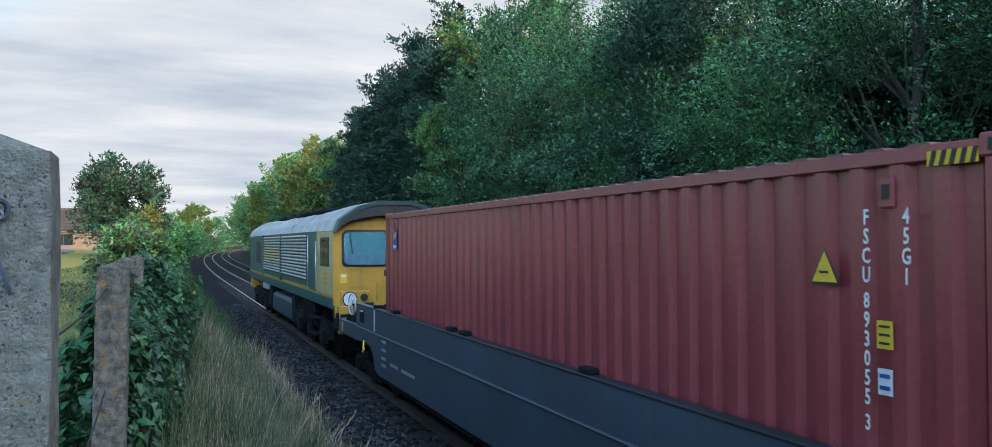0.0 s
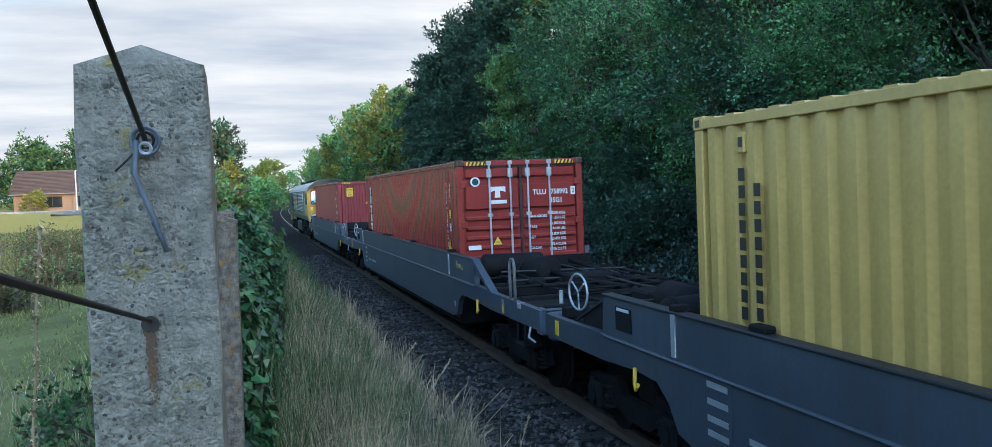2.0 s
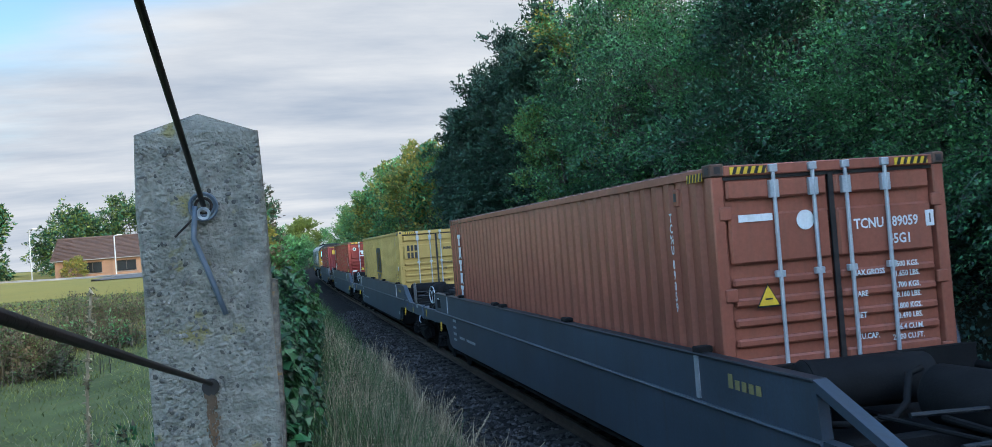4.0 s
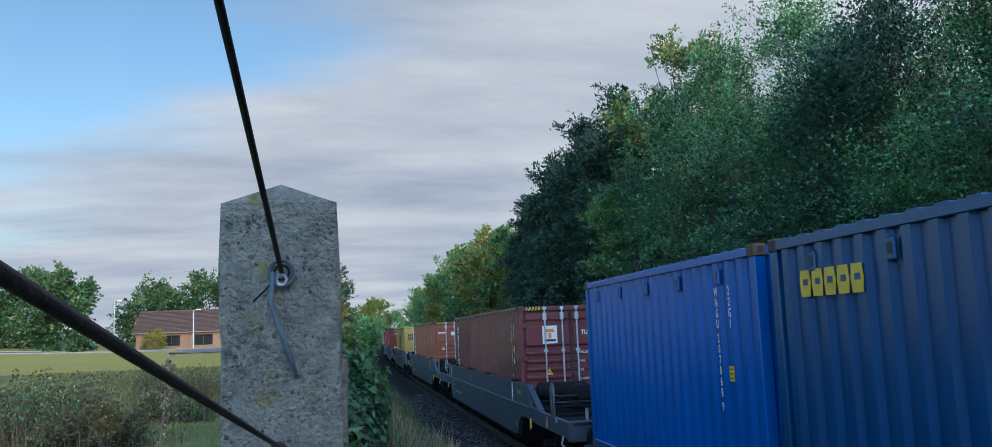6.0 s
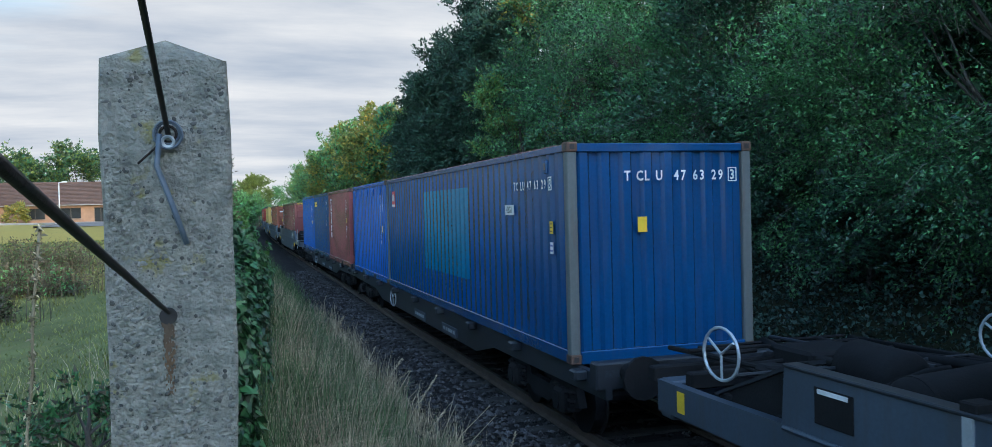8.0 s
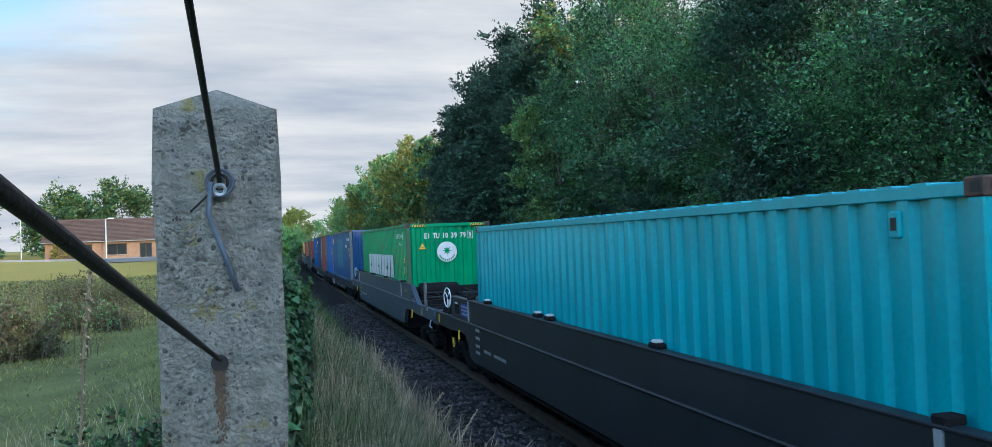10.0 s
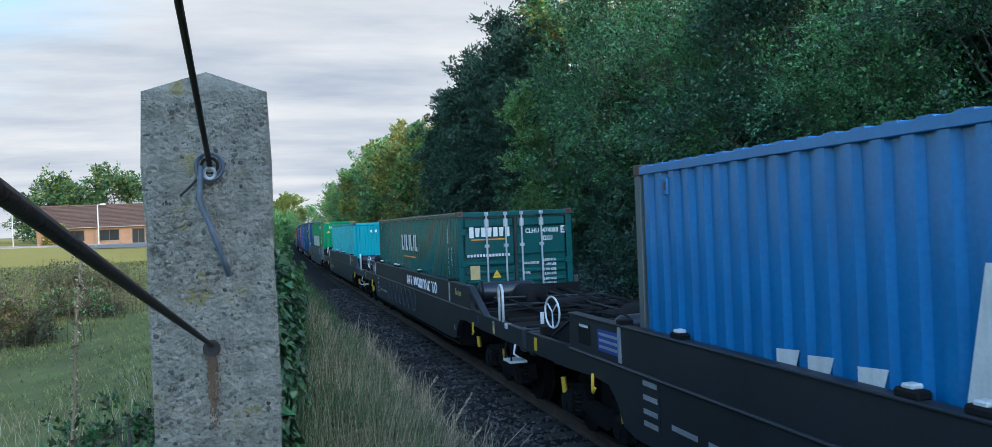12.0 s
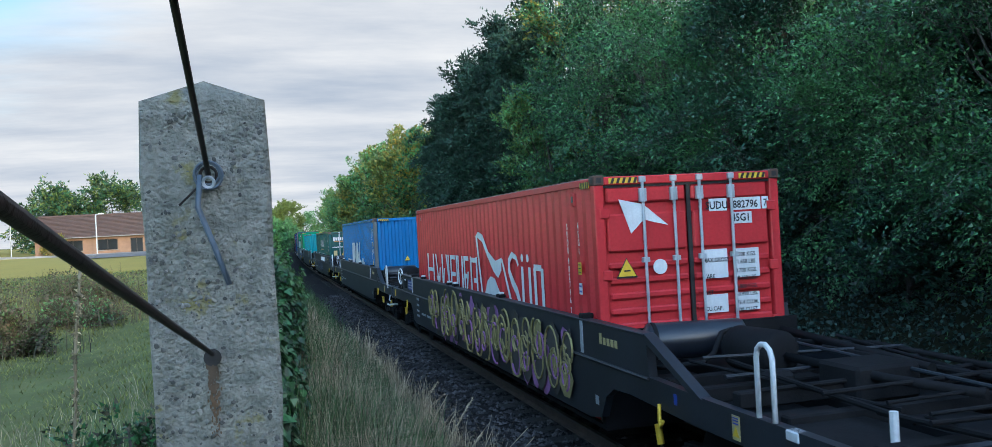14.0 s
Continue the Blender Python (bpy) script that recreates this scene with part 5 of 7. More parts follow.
    for yy in (-13.55, -15.35, 0.6, 2.6):
        if tint == "wagon_dark":
            part("brake_weight", bar((-X + 0.2, yy, 0.54), (-X + 0.19, yy + 0.03, 0.74), 0.038, 10), "sign_yellow", w, "yellow brake indicator")
    part("step", block(-X - 0.03, -X + 0.25, -16.45, -16.05, 0.66, 0.70, 0.01), grab if tint == "wagon_dark" else "grime", w)
    for yy in (-16.42, -16.08):
        part("step_hanger", bar((-X, yy, 0.69), (-X + 0.02, yy + 0.02, 1.0), 0.016), "grime", w)
    part("rail_bar", pipe([(-X - 0.02, -16.75, 1.0), (-X - 0.05, -16.75, 0.86), (-X - 0.05, -17.0, 0.84)], 0.016), grab, w)
    # front: handwheel and number box
    handwheel(w, -X + 0.1, 2.72, 1.60, 0.21, grab)
    handwheel(w, X - 0.1, 2.45, 1.60, 0.21, grab)
    if fittings == 0 and tint == "wagon":
        for sx in (-1, 1):
            handwheel(w, sx * 1.27, -14.35, 1.52, 0.20, grab)
    frame_plate = part("label_holder", block(-X - 0.012, -X, 1.05, 1.42, 1.36, 1.60, 0.005), "grime", w)
    part("paper", block(-X - 0.016, -X - 0.012, 1.09, 1.38, 1.56, 1.59), "white", frame_plate)
    S = -X - 0.003
    # stencilled data: plain bars; the maker's name as small shapes
    for k in range(5):
        flat(w, "brand_shape", rect(0.07, 0.12 if k == 0 else 0.08, 0, 0.02 if k == 0 else 0), (S, -12.55 - k * 0.11, 1.50), SIDE, "ochre" if tint == "wagon" else "loco_cream")
    plate = flat(w, "data_panel", rect(0.42, 0.52), (S, -0.55, 0.98), SIDE, tint, "stencilled data panel")
    for v in (0.2, 0.06, -0.08, -0.2):
        flat(plate, "bar", rect(0.32, 0.05, 0, v), (S, -0.55, 0.98), SIDE, "zinc", lift=0.005)
    for u, n_ in ((-1.25, 0.5), (-2.1, 0.8)):
        flat(w, "stencil_bar", rect(n_, 0.05), (S, u, 0.86), SIDE, "zinc")
    flat(w, "stencil_bar", rect(0.10, 0.10), (S, -12.35, 0.80), SIDE, "zinc")
    flat(w, "stencil_bar", rect(0.06, 0.10), (S, -14.35, 1.15), SIDE, "sign_blue")
    tag = flat(w, "warning_plate", rect(0.12, 0.20), (S, -15.42, 1.11), SIDE, "loco_cream")
    flat(tag, "symbol", [(-0.05, -0.07), (0.05, -0.07), (0.0, 0.01)], (S, -15.42, 1.11), SIDE, "sign_yellow", lift=0.005)
    for v in (0.035, 0.06, 0.08):
        flat(tag, "bar", rect(0.085, 0.010, 0, v), (S, -15.42, 1.11), SIDE, "sign_blue", lift=0.005)
    flat(w, "warning_plate", rect(0.12, 0.18), (S, 3.2, 1.12), SIDE, "sign_yellow")
    if tint == "wagon_dark":
        p2 = flat(w, "data_plate", rect(0.62, 0.24), (S, 0.5, 1.47), SIDE, "sign_blue")
        for v in (-0.07, 0, 0.07):
            flat(p2, "bar", rect(0.52, 0.03, 0, v), (S, 0.5, 1.47), SIDE, "zinc", lift=0.005)
    return w


def graffiti_scrawl(w):
    """A white spray tag: loops and strokes on the sill."""
    S = -1.37 - 0.006
    rng = random.Random(5)
    y = -6.6
    bm = bmesh.new()
    for k in range(16):
        pts, n = [], rng.randint(4, 7)
        a0 = rng.uniform(0, 6)
        for j in range(n):
            pts.append((S, y - 0.10 + 0.13 * math.cos(a0 + j * 1.1) * rng.uniform(0.5, 1), 1.46 + 0.12 * math.sin(a0 + j * 1.1)))
        for p, q in zip(pts, pts[1:]):
            rod(bm, p, q, 0.012, 4)
        y -= rng.uniform(0.20, 0.34)
    part("spray_tag", bm, "white", w, "white sprayed scrawl")
    bm = bmesh.new()
    for k in range(7):
        y0 = -3.0 - k * 0.75
        for j in range(9):
            a, b = j * 0.7, (j + 1) * 0.7
            rod(bm, (S, y0 + 0.28 * math.cos(a), 0.95 + 0.26 * math.sin(a)), (S, y0 + 0.28 * math.cos(b), 0.95 + 0.26 * math.sin(b)), 0.009, 4)
    part("spray_tag", bm, "wagon", w, "faded grey sprayed letters")


def graffiti_piece(w):
    """A broad sprayed piece: brown letter bodies, ochre outlines and purple fill, as plain shapes."""
    S = -1.37 - 0.004
    rng = random.Random(11)

    def blob(r, n):
        return [(r * rng.uniform(0.7, 1.2) * math.cos(k * math.tau / n), r * rng.uniform(0.7, 1.2) * math.sin(k * math.tau / n)) for k in range(n)]

    def spot(lo, hi, r):
        z = rng.uniform(lo, hi)
        return rng.uniform(-12.0, -2.0), min(max(z, 0.50 + 1.2 * r), 1.64 - 1.2 * r)

    for k in range(26):
        r = rng.uniform(0.14, 0.26)
        y, z = spot(0.55, 1.60, r)
        flat(w, "spray_patch", blob(r, 9), (S, y, z), SIDE, "purple", lift=0.0004 * k)
    for k in range(16):                              # rounded letter bodies with dark outlines
        y = -2.5 - k * 0.60 + rng.uniform(-0.06, 0.06)
        for q in range(3):
            r = rng.uniform(0.18, 0.25)
            z = (0.86, 1.10, 1.32)[q] + rng.uniform(-0.05, 0.05)
            dy = rng.uniform(-0.10, 0.10)
            flat(w, "spray_patch", blob(r, 12), (S, y + dy, z), SIDE, "umber" if (k + q) % 5 else "ochre", lift=0.012 + 0.0004 * (k * 3 + q))
        for q in range(5):
            r, z, dy = rng.uniform(0.10, 0.27), rng.uniform(0.85, 1.32), rng.uniform(-0.12, 0.12)
            a0, span = rng.uniform(0, 6.3), rng.uniform(3.4, 6.0)
            pts = [(S - 0.036, y + dy + r * math.cos(a0 + span * j / 11), min(1.62, max(0.60, z + 1.25 * r * math.sin(a0 + span * j / 11)))) for j in range(12)]
            part("spray_line", pipe(pts, 0.017, 4), ("ochre", "ochre", "ochre", "ochre", "purple")[q], w)


def flat_wagon(behind, length=19.6):
    """A flat container wagon with fish-bellied side members."""
    w = thing("flat_wagon", "black steel container flat wagon with exposed bogies", "wagon", "flat wagons")
    MOVERS.append((w, behind))
    y1, y0 = 0.45, 0.45 - length
    for sx in (-1, 1):
        a, b = sorted((sx * 1.15, sx * 1.07))
        beam = part("side_beam", prism([(y1, 0.94), (y0, 0.94), (y0, 0.70), (y0 + 4.2, 0.66), (y0 + 5.2, 0.46), (y1 - 5.2, 0.46), (y1 - 4.2, 0.66), (y1, 0.70)], "x", a, b), "wagon_dark", w)
        for k in range(9):
            yy = y1 - 0.6 - k * (length - 1.2) / 8
            a, b = sorted((sx * 1.14, sx * 1.30))
            part("bracket", block(a, b, yy - 0.10, yy + 0.10, 0.82, 0.94, 0.02), "wagon_dark", beam)
    for k in range(8):
        yy = y1 - 0.3 - k * (length - 0.6) / 7
        part("cross_member", block(-1.07, 1.07, yy - 0.06, yy + 0.06, 0.74, 0.93), "wagon_dark", w)
    part("centre_beam", block(-0.25, 0.25, y0, y1, 0.55, 0.92), "wagon_dark", w)
    for s, ye in ((1, y1), (-1, y0)):
        part("headstock", block(-1.25, 1.25, min(ye, ye - s * 0.2), max(ye, ye - s * 0.2), 0.80, 1.10 if s < 0 else 0.945, 0.02), "wagon_dark", w)
        bogie(w, ye - s * 2.3)
        buffer_pair(w, ye, s, 0.98)
    part("end_platform", block(-1.15, 1.15, y0, y0 + 0.42, 0.945, 1.02), "wagon", w)
    handwheel(w, -1.22, y1 - 7.2, 0.68, 0.20)
    for yy in (-9.6, -12.2):
        t = part("data_plate", block(-1.175, -1.155, yy - 0.55, yy + 0.55, 0.50, 0.66), "wagon", w)
        for u in range(5):
            part("bar", block(-1.18, -1.1755, yy - 0.42 + u * 0.18, yy - 0.30 + u * 0.18, 0.55, 0.61), "zinc", t)
    part("air_tank", bar((-0.85, -8.9, 0.55), (-0.85, -7.9, 0.55), 0.17, 14), "wagon_dark", w)
    return w


def build_wagons():
    for k in range(5):
        pocket_wagon(k * PITCH, fittings=k)
    F = 4 * PITCH + 18.0
    flat_wagon(F)
    flat_wagon(F + 19.582)
    for k in range(6):
        tint = "wagon" if k == 0 else "wagon_dark"
        w = pocket_wagon(LAST + k * PITCH, fittings=9, worn={2: ", white spray scrawl", 4: ", sprayed lettering"}.get(k, ""), tint="wagon_dark" if k else "wagon", grab="white" if k else "zinc")
        if k == 2:
            graffiti_scrawl(w)
        if k == 4:
            graffiti_piece(w)


build_wagons()


# ---- locomotive ----
def locomotive():
    w = thing("diesel_locomotive", "green and yellow diesel freight locomotive with weathered roof", "locomotive")
    MOVERS.append((w, -4.55))            # y = 0 is the rear cab face, length towards +y
    L, X = 20.9, 1.32
    side = [(-X, 1.10), (-X, 1.62), (-X, 3.15), (-X + 0.16, 3.38), (-0.86, 3.62), (-0.45, 3.76), (0, 3.80), (0.45, 3.76), (0.86, 3.62), (X - 0.16, 3.38), (X, 3.15), (X, 1.62), (X, 1.10)]
    roof = [(-X + 0.005, 3.13)] + side[2:11] + [(X - 0.005, 3.13)]
    part("body_side", block(-X, -X + 0.06, 2.9, L - 1.9, 1.62, 3.16, 0.01), "loco_green", w)
    part("body_side", block(X - 0.06, X, 2.9, L - 1.9, 1.62, 3.16, 0.01), "loco_green", w)
    part("roof", prism([(-X - 0.01, 3.14), (-X + 0.10, 3.36), (-0.82, 3.62), (-0.4, 3.74), (0.4, 3.74), (0.82, 3.62), (X - 0.10, 3.36), (X + 0.01, 3.14)], "y", 2.6, L - 2.0), "loco_roof", w)
    for y0, y1 in ((0.0, 2.92), (L - 1.92, L)):
        cab = part("cab_shell", prism([(-X, 1.45), (-X, 3.15), (X, 3.15), (X, 1.45)], "y", y0 + 0.02, y1), "loco_yellow" if y0 == 0 else "loco_green", w)
        # brow over the windscreen, with a dark inner arch
        part("cab_roof", prism([(-X - 0.012, 3.13), (-X + 0.10, 3.38), (-0.82, 3.66), (-0.4, 3.79), (0.4, 3.79), (0.82, 3.66), (X - 0.10, 3.38), (X + 0.012, 3.13), (X - 0.06, 3.13), (X - 0.16, 3.33), (0.80, 3.58), (0.4, 3.70), (-0.4, 3.70), (-0.80, 3.58), (-X + 0.16, 3.33), (-X + 0.06, 3.13)], "y",
                               y0 + 0.08 if y0 == 0 else y0, y1 if y0 == 0 else y1 + 0.3), "loco_roof", w)
    brow = [(-X + 0.02, 3.16), (-X + 0.14, 3.36), (-0.80, 3.62), (-0.4, 3.75), (0.4, 3.75), (0.80, 3.62), (X - 0.14, 3.36), (X - 0.02, 3.16), (0.95, 3.36), (0.4, 3.46), (-0.4, 3.46), (-0.95, 3.36)]
    part("brow_hood", prism([(-X - 0.016, 3.10), (-X + 0.10, 3.385), (-0.82, 3.665), (-0.4, 3.795), (0.4, 3.795), (0.82, 3.665), (X - 0.10, 3.385), (X + 0.016, 3.10), (X - 0.06, 3.13), (X - 0.16, 3.33), (0.80, 3.58), (0.4, 3.70), (-0.4, 3.70), (-0.80, 3.58), (-X + 0.16, 3.33), (-X + 0.06, 3.13)], "y",
                            -0.34, 0.078), "loco_brow", w, "dark green painted hood")
    part("brow", prism(brow, "y", -0.30, -0.10), "black", w, "dark green brow over the windscreen")
    part("rear_panel", prism([(-X + 0.03, 1.18), (-X + 0.03, 3.14), (-0.95, 3.33), (-0.4, 3.44), (0.4, 3.44), (0.95, 3.33), (X - 0.03, 3.14), (X - 0.03, 1.18)], "y", -0.02, 0.03), "loco_yellow", w)
    # windscreens
    for sx in (-1, 1):
        cx = sx * 0.62
        o = [(cx - 0.48, 2.42), (cx - 0.42, 2.36), (cx + 0.42, 2.36), (cx + 0.48, 2.42), (cx + 0.48, 3.02), (cx + 0.42, 3.10), (cx - 0.40, 3.10), (cx - 0.48, 3.02)]
        fr = part("windscreen_frame", prism([(cx + (u - cx) * 1.09, 2.73 + (v - 2.73) * 1.12) for u, v in o], "y", -0.045, -0.018), "black", w)
        pane = prism(o, "y", -0.055, -0.04)
        for v in pane.verts:                       # the pane leans back
            v.co.y -= (3.10 - v.co.z) * 0.085
        part("windscreen", pane, "glass", fr)
        part("wiper", bar((cx - 0.35, -0.07, 3.08), (cx - 0.30, -0.14, 2.60), 0.012), "black", fr)
        # lamps
        lamp = part("lamp_cluster", block(sx * 0.85 - 0.34, sx * 0.85 + 0.34, -0.12, 0.0, 1.42, 1.78, 0.03), "loco_yellow", w)
        bm = bmesh.new()
        rod(bm, (sx * 0.98, -0.16, 1.60), (sx * 0.98, -0.11, 1.60), 0.145, 18)
        part("headlamp", bm, "lamp_glass", lamp, "round headlamp glass")
        part("lamp_rim", ring((sx * 0.98, -0.14, 1.60), (0, 1, 0), 0.15, 0.02), "black", lamp)
        bm = bmesh.new()
        rod(bm, (sx * 0.66, -0.15, 1.63), (sx * 0.66, -0.11, 1.63), 0.085, 16)
        part("tail_lamp", bm, "black", lamp)
    for z in (2.28, 1.86):
        part("front_crease", block(-X + 0.05, X - 0.05, -0.035, -0.018, z, z + 0.025), "loco_yellow", w)
    for k in range(5):
        part("brand_shape", block(-0.18 + k * 0.13, -0.09 + k * 0.13, -0.028, -0.019, 2.10, 2.24 if k == 0 else 2.19), "black", w)
    tag = part("warning_plate", block(-1.18, -1.02, -0.028, -0.018, 1.95, 2.16), "sign_yellow", w)
    part("bar", block(-1.15, -1.05, -0.034, -0.027, 2.08, 2.14), "white", tag)
    part("handrail", pipe([(-0.35, -0.02, 1.55), (-0.35, -0.09, 1.62), (-0.35, -0.09, 1.95), (-0.35, -0.02, 2.0)], 0.015), "loco_yellow", w)
    part("buffer_beam", block(-1.28, 1.28, -0.30, 0.25, 0.92, 1.30, 0.03), "grime", w)
    part("front_beam", block(-1.28, 1.28, L - 0.25, L + 0.30, 0.92, 1.30, 0.03), "loco_yellow", w)
    part("snow_plough", prism([(-1.25, 0.85), (-1.25, 1.45), (-0.95, 1.45), (-1.05, 0.85)], "y", -0.34, -0.1), "loco_yellow", w)
    buffer_pair(w, -0.25, -1, 1.08)
    buffer_pair(w, L + 0.25, 1, 1.08)
    # cab side: cream panel, window, door, handrails
    part("cab_side", block(-X - 0.008, -X + 0.004, 0.04, 2.9, 1.66, 3.12), "loco_cream", w)
    win = part("side_window", block(-X - 0.02, -X - 0.006, 0.55, 1.75, 2.30, 2.98, 0.01), "black", w)
    for a, b in ((0.62, 1.12), (1.18, 1.68)):
        part("pane", block(-X - 0.028, -X - 0.019, a, b, 2.36, 2.92), "house_glass", win)
    door = part("cab_door", block(-X - 0.016, -X, 2.35, 3.35, 1.66, 3.14, 0.01), "loco_green", w)
    part("grab_rail", pipe([(-X - 0.05, 3.55, 1.70), (-X - 0.05, 3.55, 3.05)], 0.016), "zinc", w)
    part("grab_rail", pipe([(-X - 0.05, 2.2, 1.70), (-X - 0.05, 2.2, 2.9)], 0.016), "zinc", w)
    for k in range(3):
        part("stencil_bar", block(-X - 0.014, -X - 0.008, 0.8, 1.35, 1.88 + 0.11 * k, 1.94 + 0.11 * k), "orange", w)
    # louvred body side in two bays
    for y0, y1 in ((4.0, 9.4), (9.7, 14.9)):
        bay = part("grille_frame", block(-X - 0.012, -X - 0.002, y0, y1, 1.84, 3.10), "black", w)
        for k in range(13):
            z = 1.88 + k * 0.094
            part("louvre", prism([(-X - 0.012, z), (-X - 0.055, z + 0.012), (-X - 0.055, z + 0.03), (-X - 0.012, z + 0.062)], "y", y0 + 0.04, y1 - 0.04), "loco_cream" if y0 > 9 and 3 < k < 9 else "grille", bay)
        part("bay_post", block(-X - 0.06, -X, y1, y1 + 0.2, 1.66, 3.14, 0.01), "loco_green", w)
    dark = part("intake", block(-X - 0.012, -X - 0.002, 16.2, 18.0, 2.05, 2.90), "black", w)
    part("waist_stripe", block(-X - 0.012, -X + 0.002, 2.9, L - 0.05, 1.62, 1.70), "loco_yellow", w, "yellow waist stripe")
    part("sole_bar", block(-X - 0.005, X + 0.005, 0.1, L - 0.1, 1.36, 1.615, 0.01), "loco_green", w)
    # roof fittings
    for y in (4.5, 7.4, 10.2, 13.0, 15.8):
        part("roof_rib", prism([(-X - 0.02, 3.15), (-X + 0.09, 3.38), (-0.82, 3.64), (-0.4, 3.765), (0.4, 3.765), (0.82, 3.64), (X - 0.09, 3.38), (X + 0.02, 3.15)], "y", y, y + 0.06), "loco_roof", w)
    for y0, y1 in ((5.0, 7.0), (8.0, 9.8), (13.4, 15.4)):
        part("roof_hatch", block(-0.75, 0.75, y0, y1, 3.70, 3.83, 0.04), "grime", w)
    part("exhaust", block(-0.3, 0.3, 11.2, 12.0, 3.72, 3.86, 0.03), "black", w)
    # underframe
    part("fuel_tank", block(-1.22, 1.22, 7.6, 13.0, 0.42, 1.12, 0.10), "wagon", w)
    for y in (7.2, 13.4):
        part("equipment_box", block(-1.25, -0.6, y - 0.3, y + 0.35, 0.6, 1.3, 0.04), "grime", w)
    for k in range(6):
        part("pipe_run", pipe([(-1.24, 3.2 + k * 0.35, 1.34), (-1.26, 3.2 + k * 0.35, 0.7), (-1.1, 3.4 + k * 0.35, 0.5)], 0.025), "grime", w)
    for y in (14.2, 15.2):
        part("air_drier", block(-1.30, -1.08, y, y + 0.5, 1.12, 1.34, 0.03), "zinc", w)
    part("cab_step", block(-1.36, -1.2, 2.45, 3.3, 0.55, 0.60), "grime", w)
    part("cab_step", block(-1.36, -1.2, 2.45, 3.3, 0.95, 1.0), "grime", w)
    for yc in (4.0, L - 4.0):
        for sx in (-1, 1):
            part("bogie_frame", prism([(yc - 2.7, 0.55), (yc - 2.5, 0.95), (yc + 2.5, 0.95), (yc + 2.7, 0.55), (yc + 2.3, 0.55), (yc + 2.1, 0.72), (yc - 2.1, 0.72), (yc - 2.3, 0.55)], "x", sx * 1.12 - 0.07, sx * 1.12 + 0.07), "grime", w)
            for dy in (-2.0, 0.0, 2.0):
                box_ = part("axle_box", block(sx * 1.18 - 0.1, sx * 1.18 + 0.1, yc + dy - 0.2, yc + dy + 0.2, 0.36, 0.76, 0.05), "grime", w)
                bm = bmesh.new()
                rod(bm, (sx * 0.70, yc + dy, 0.53), (sx * 0.84, yc + dy, 0.53), 0.53, 28)
                part("wheel", bm, "grime", w)
                for q in (-0.34, 0.34):
                    bm = bmesh.new()
                    for k in range(5):
                        rod(bm, (sx * 1.14, yc + dy + q, 0.72 + k * 0.07), (sx * 1.14, yc + dy + q, 0.76 + k * 0.07), 0.10 if k % 2 == 0 else 0.07, 10)
                    part("spring", bm, "grime", box_)
                part("brake_pull", bar((sx * 1.2, yc + dy + 0.5, 0.45), (sx * 1.2, yc + dy + 0.9, 0.9), 0.04), "grime", w)
    return w


locomotive()


# ---- ground ----
def smooth(a, b, v):
    u = min(1.0, max(0.0, (v - a) / (b - a)))
    return u * u * (3 - 2 * u)


def line_x(y):
    if y <= BEND_START:
        return 0.0
    y = min(y, 1500.0)
    return BEND_RADIUS - math.sqrt(BEND_RADIUS ** 2 - (y - BEND_START) ** 2)


PROFILE = [(-9.0, 1.25), (-5.6, 1.25), (-4.75, 1.15), (-4.1, 0.70), (-3.3, -0.10), (-2.75, -0.42), (-2.2, -0.30), (-1.75, -0.20), (5.2, -0.20), (5.9, -0.45), (6.8, -0.30), (8.2, 0.7),
           (10.0, 1.7), (14.0, 2.3), (40.0, 3.0)]


def ground_z(x, y):
    off = x - line_x(y)
    z = float(np.interp(off, [p[0] for p in PROFILE], [p[1] for p in PROFILE]))
    if off < -5.0:
        k = smooth(-5.0, -9.0, off)
        z += k * (-0.75 * smooth(2, 9, y) * (1 - smooth(22, 46, y)) + 0.95 * smooth(22, 75, y))
        z += k * 0.05 * noise.noise((x * 0.35, y * 0.35, 0))
        z += 1.6 * smooth(-24, -60, off) * smooth(60, 130, y)
    return z


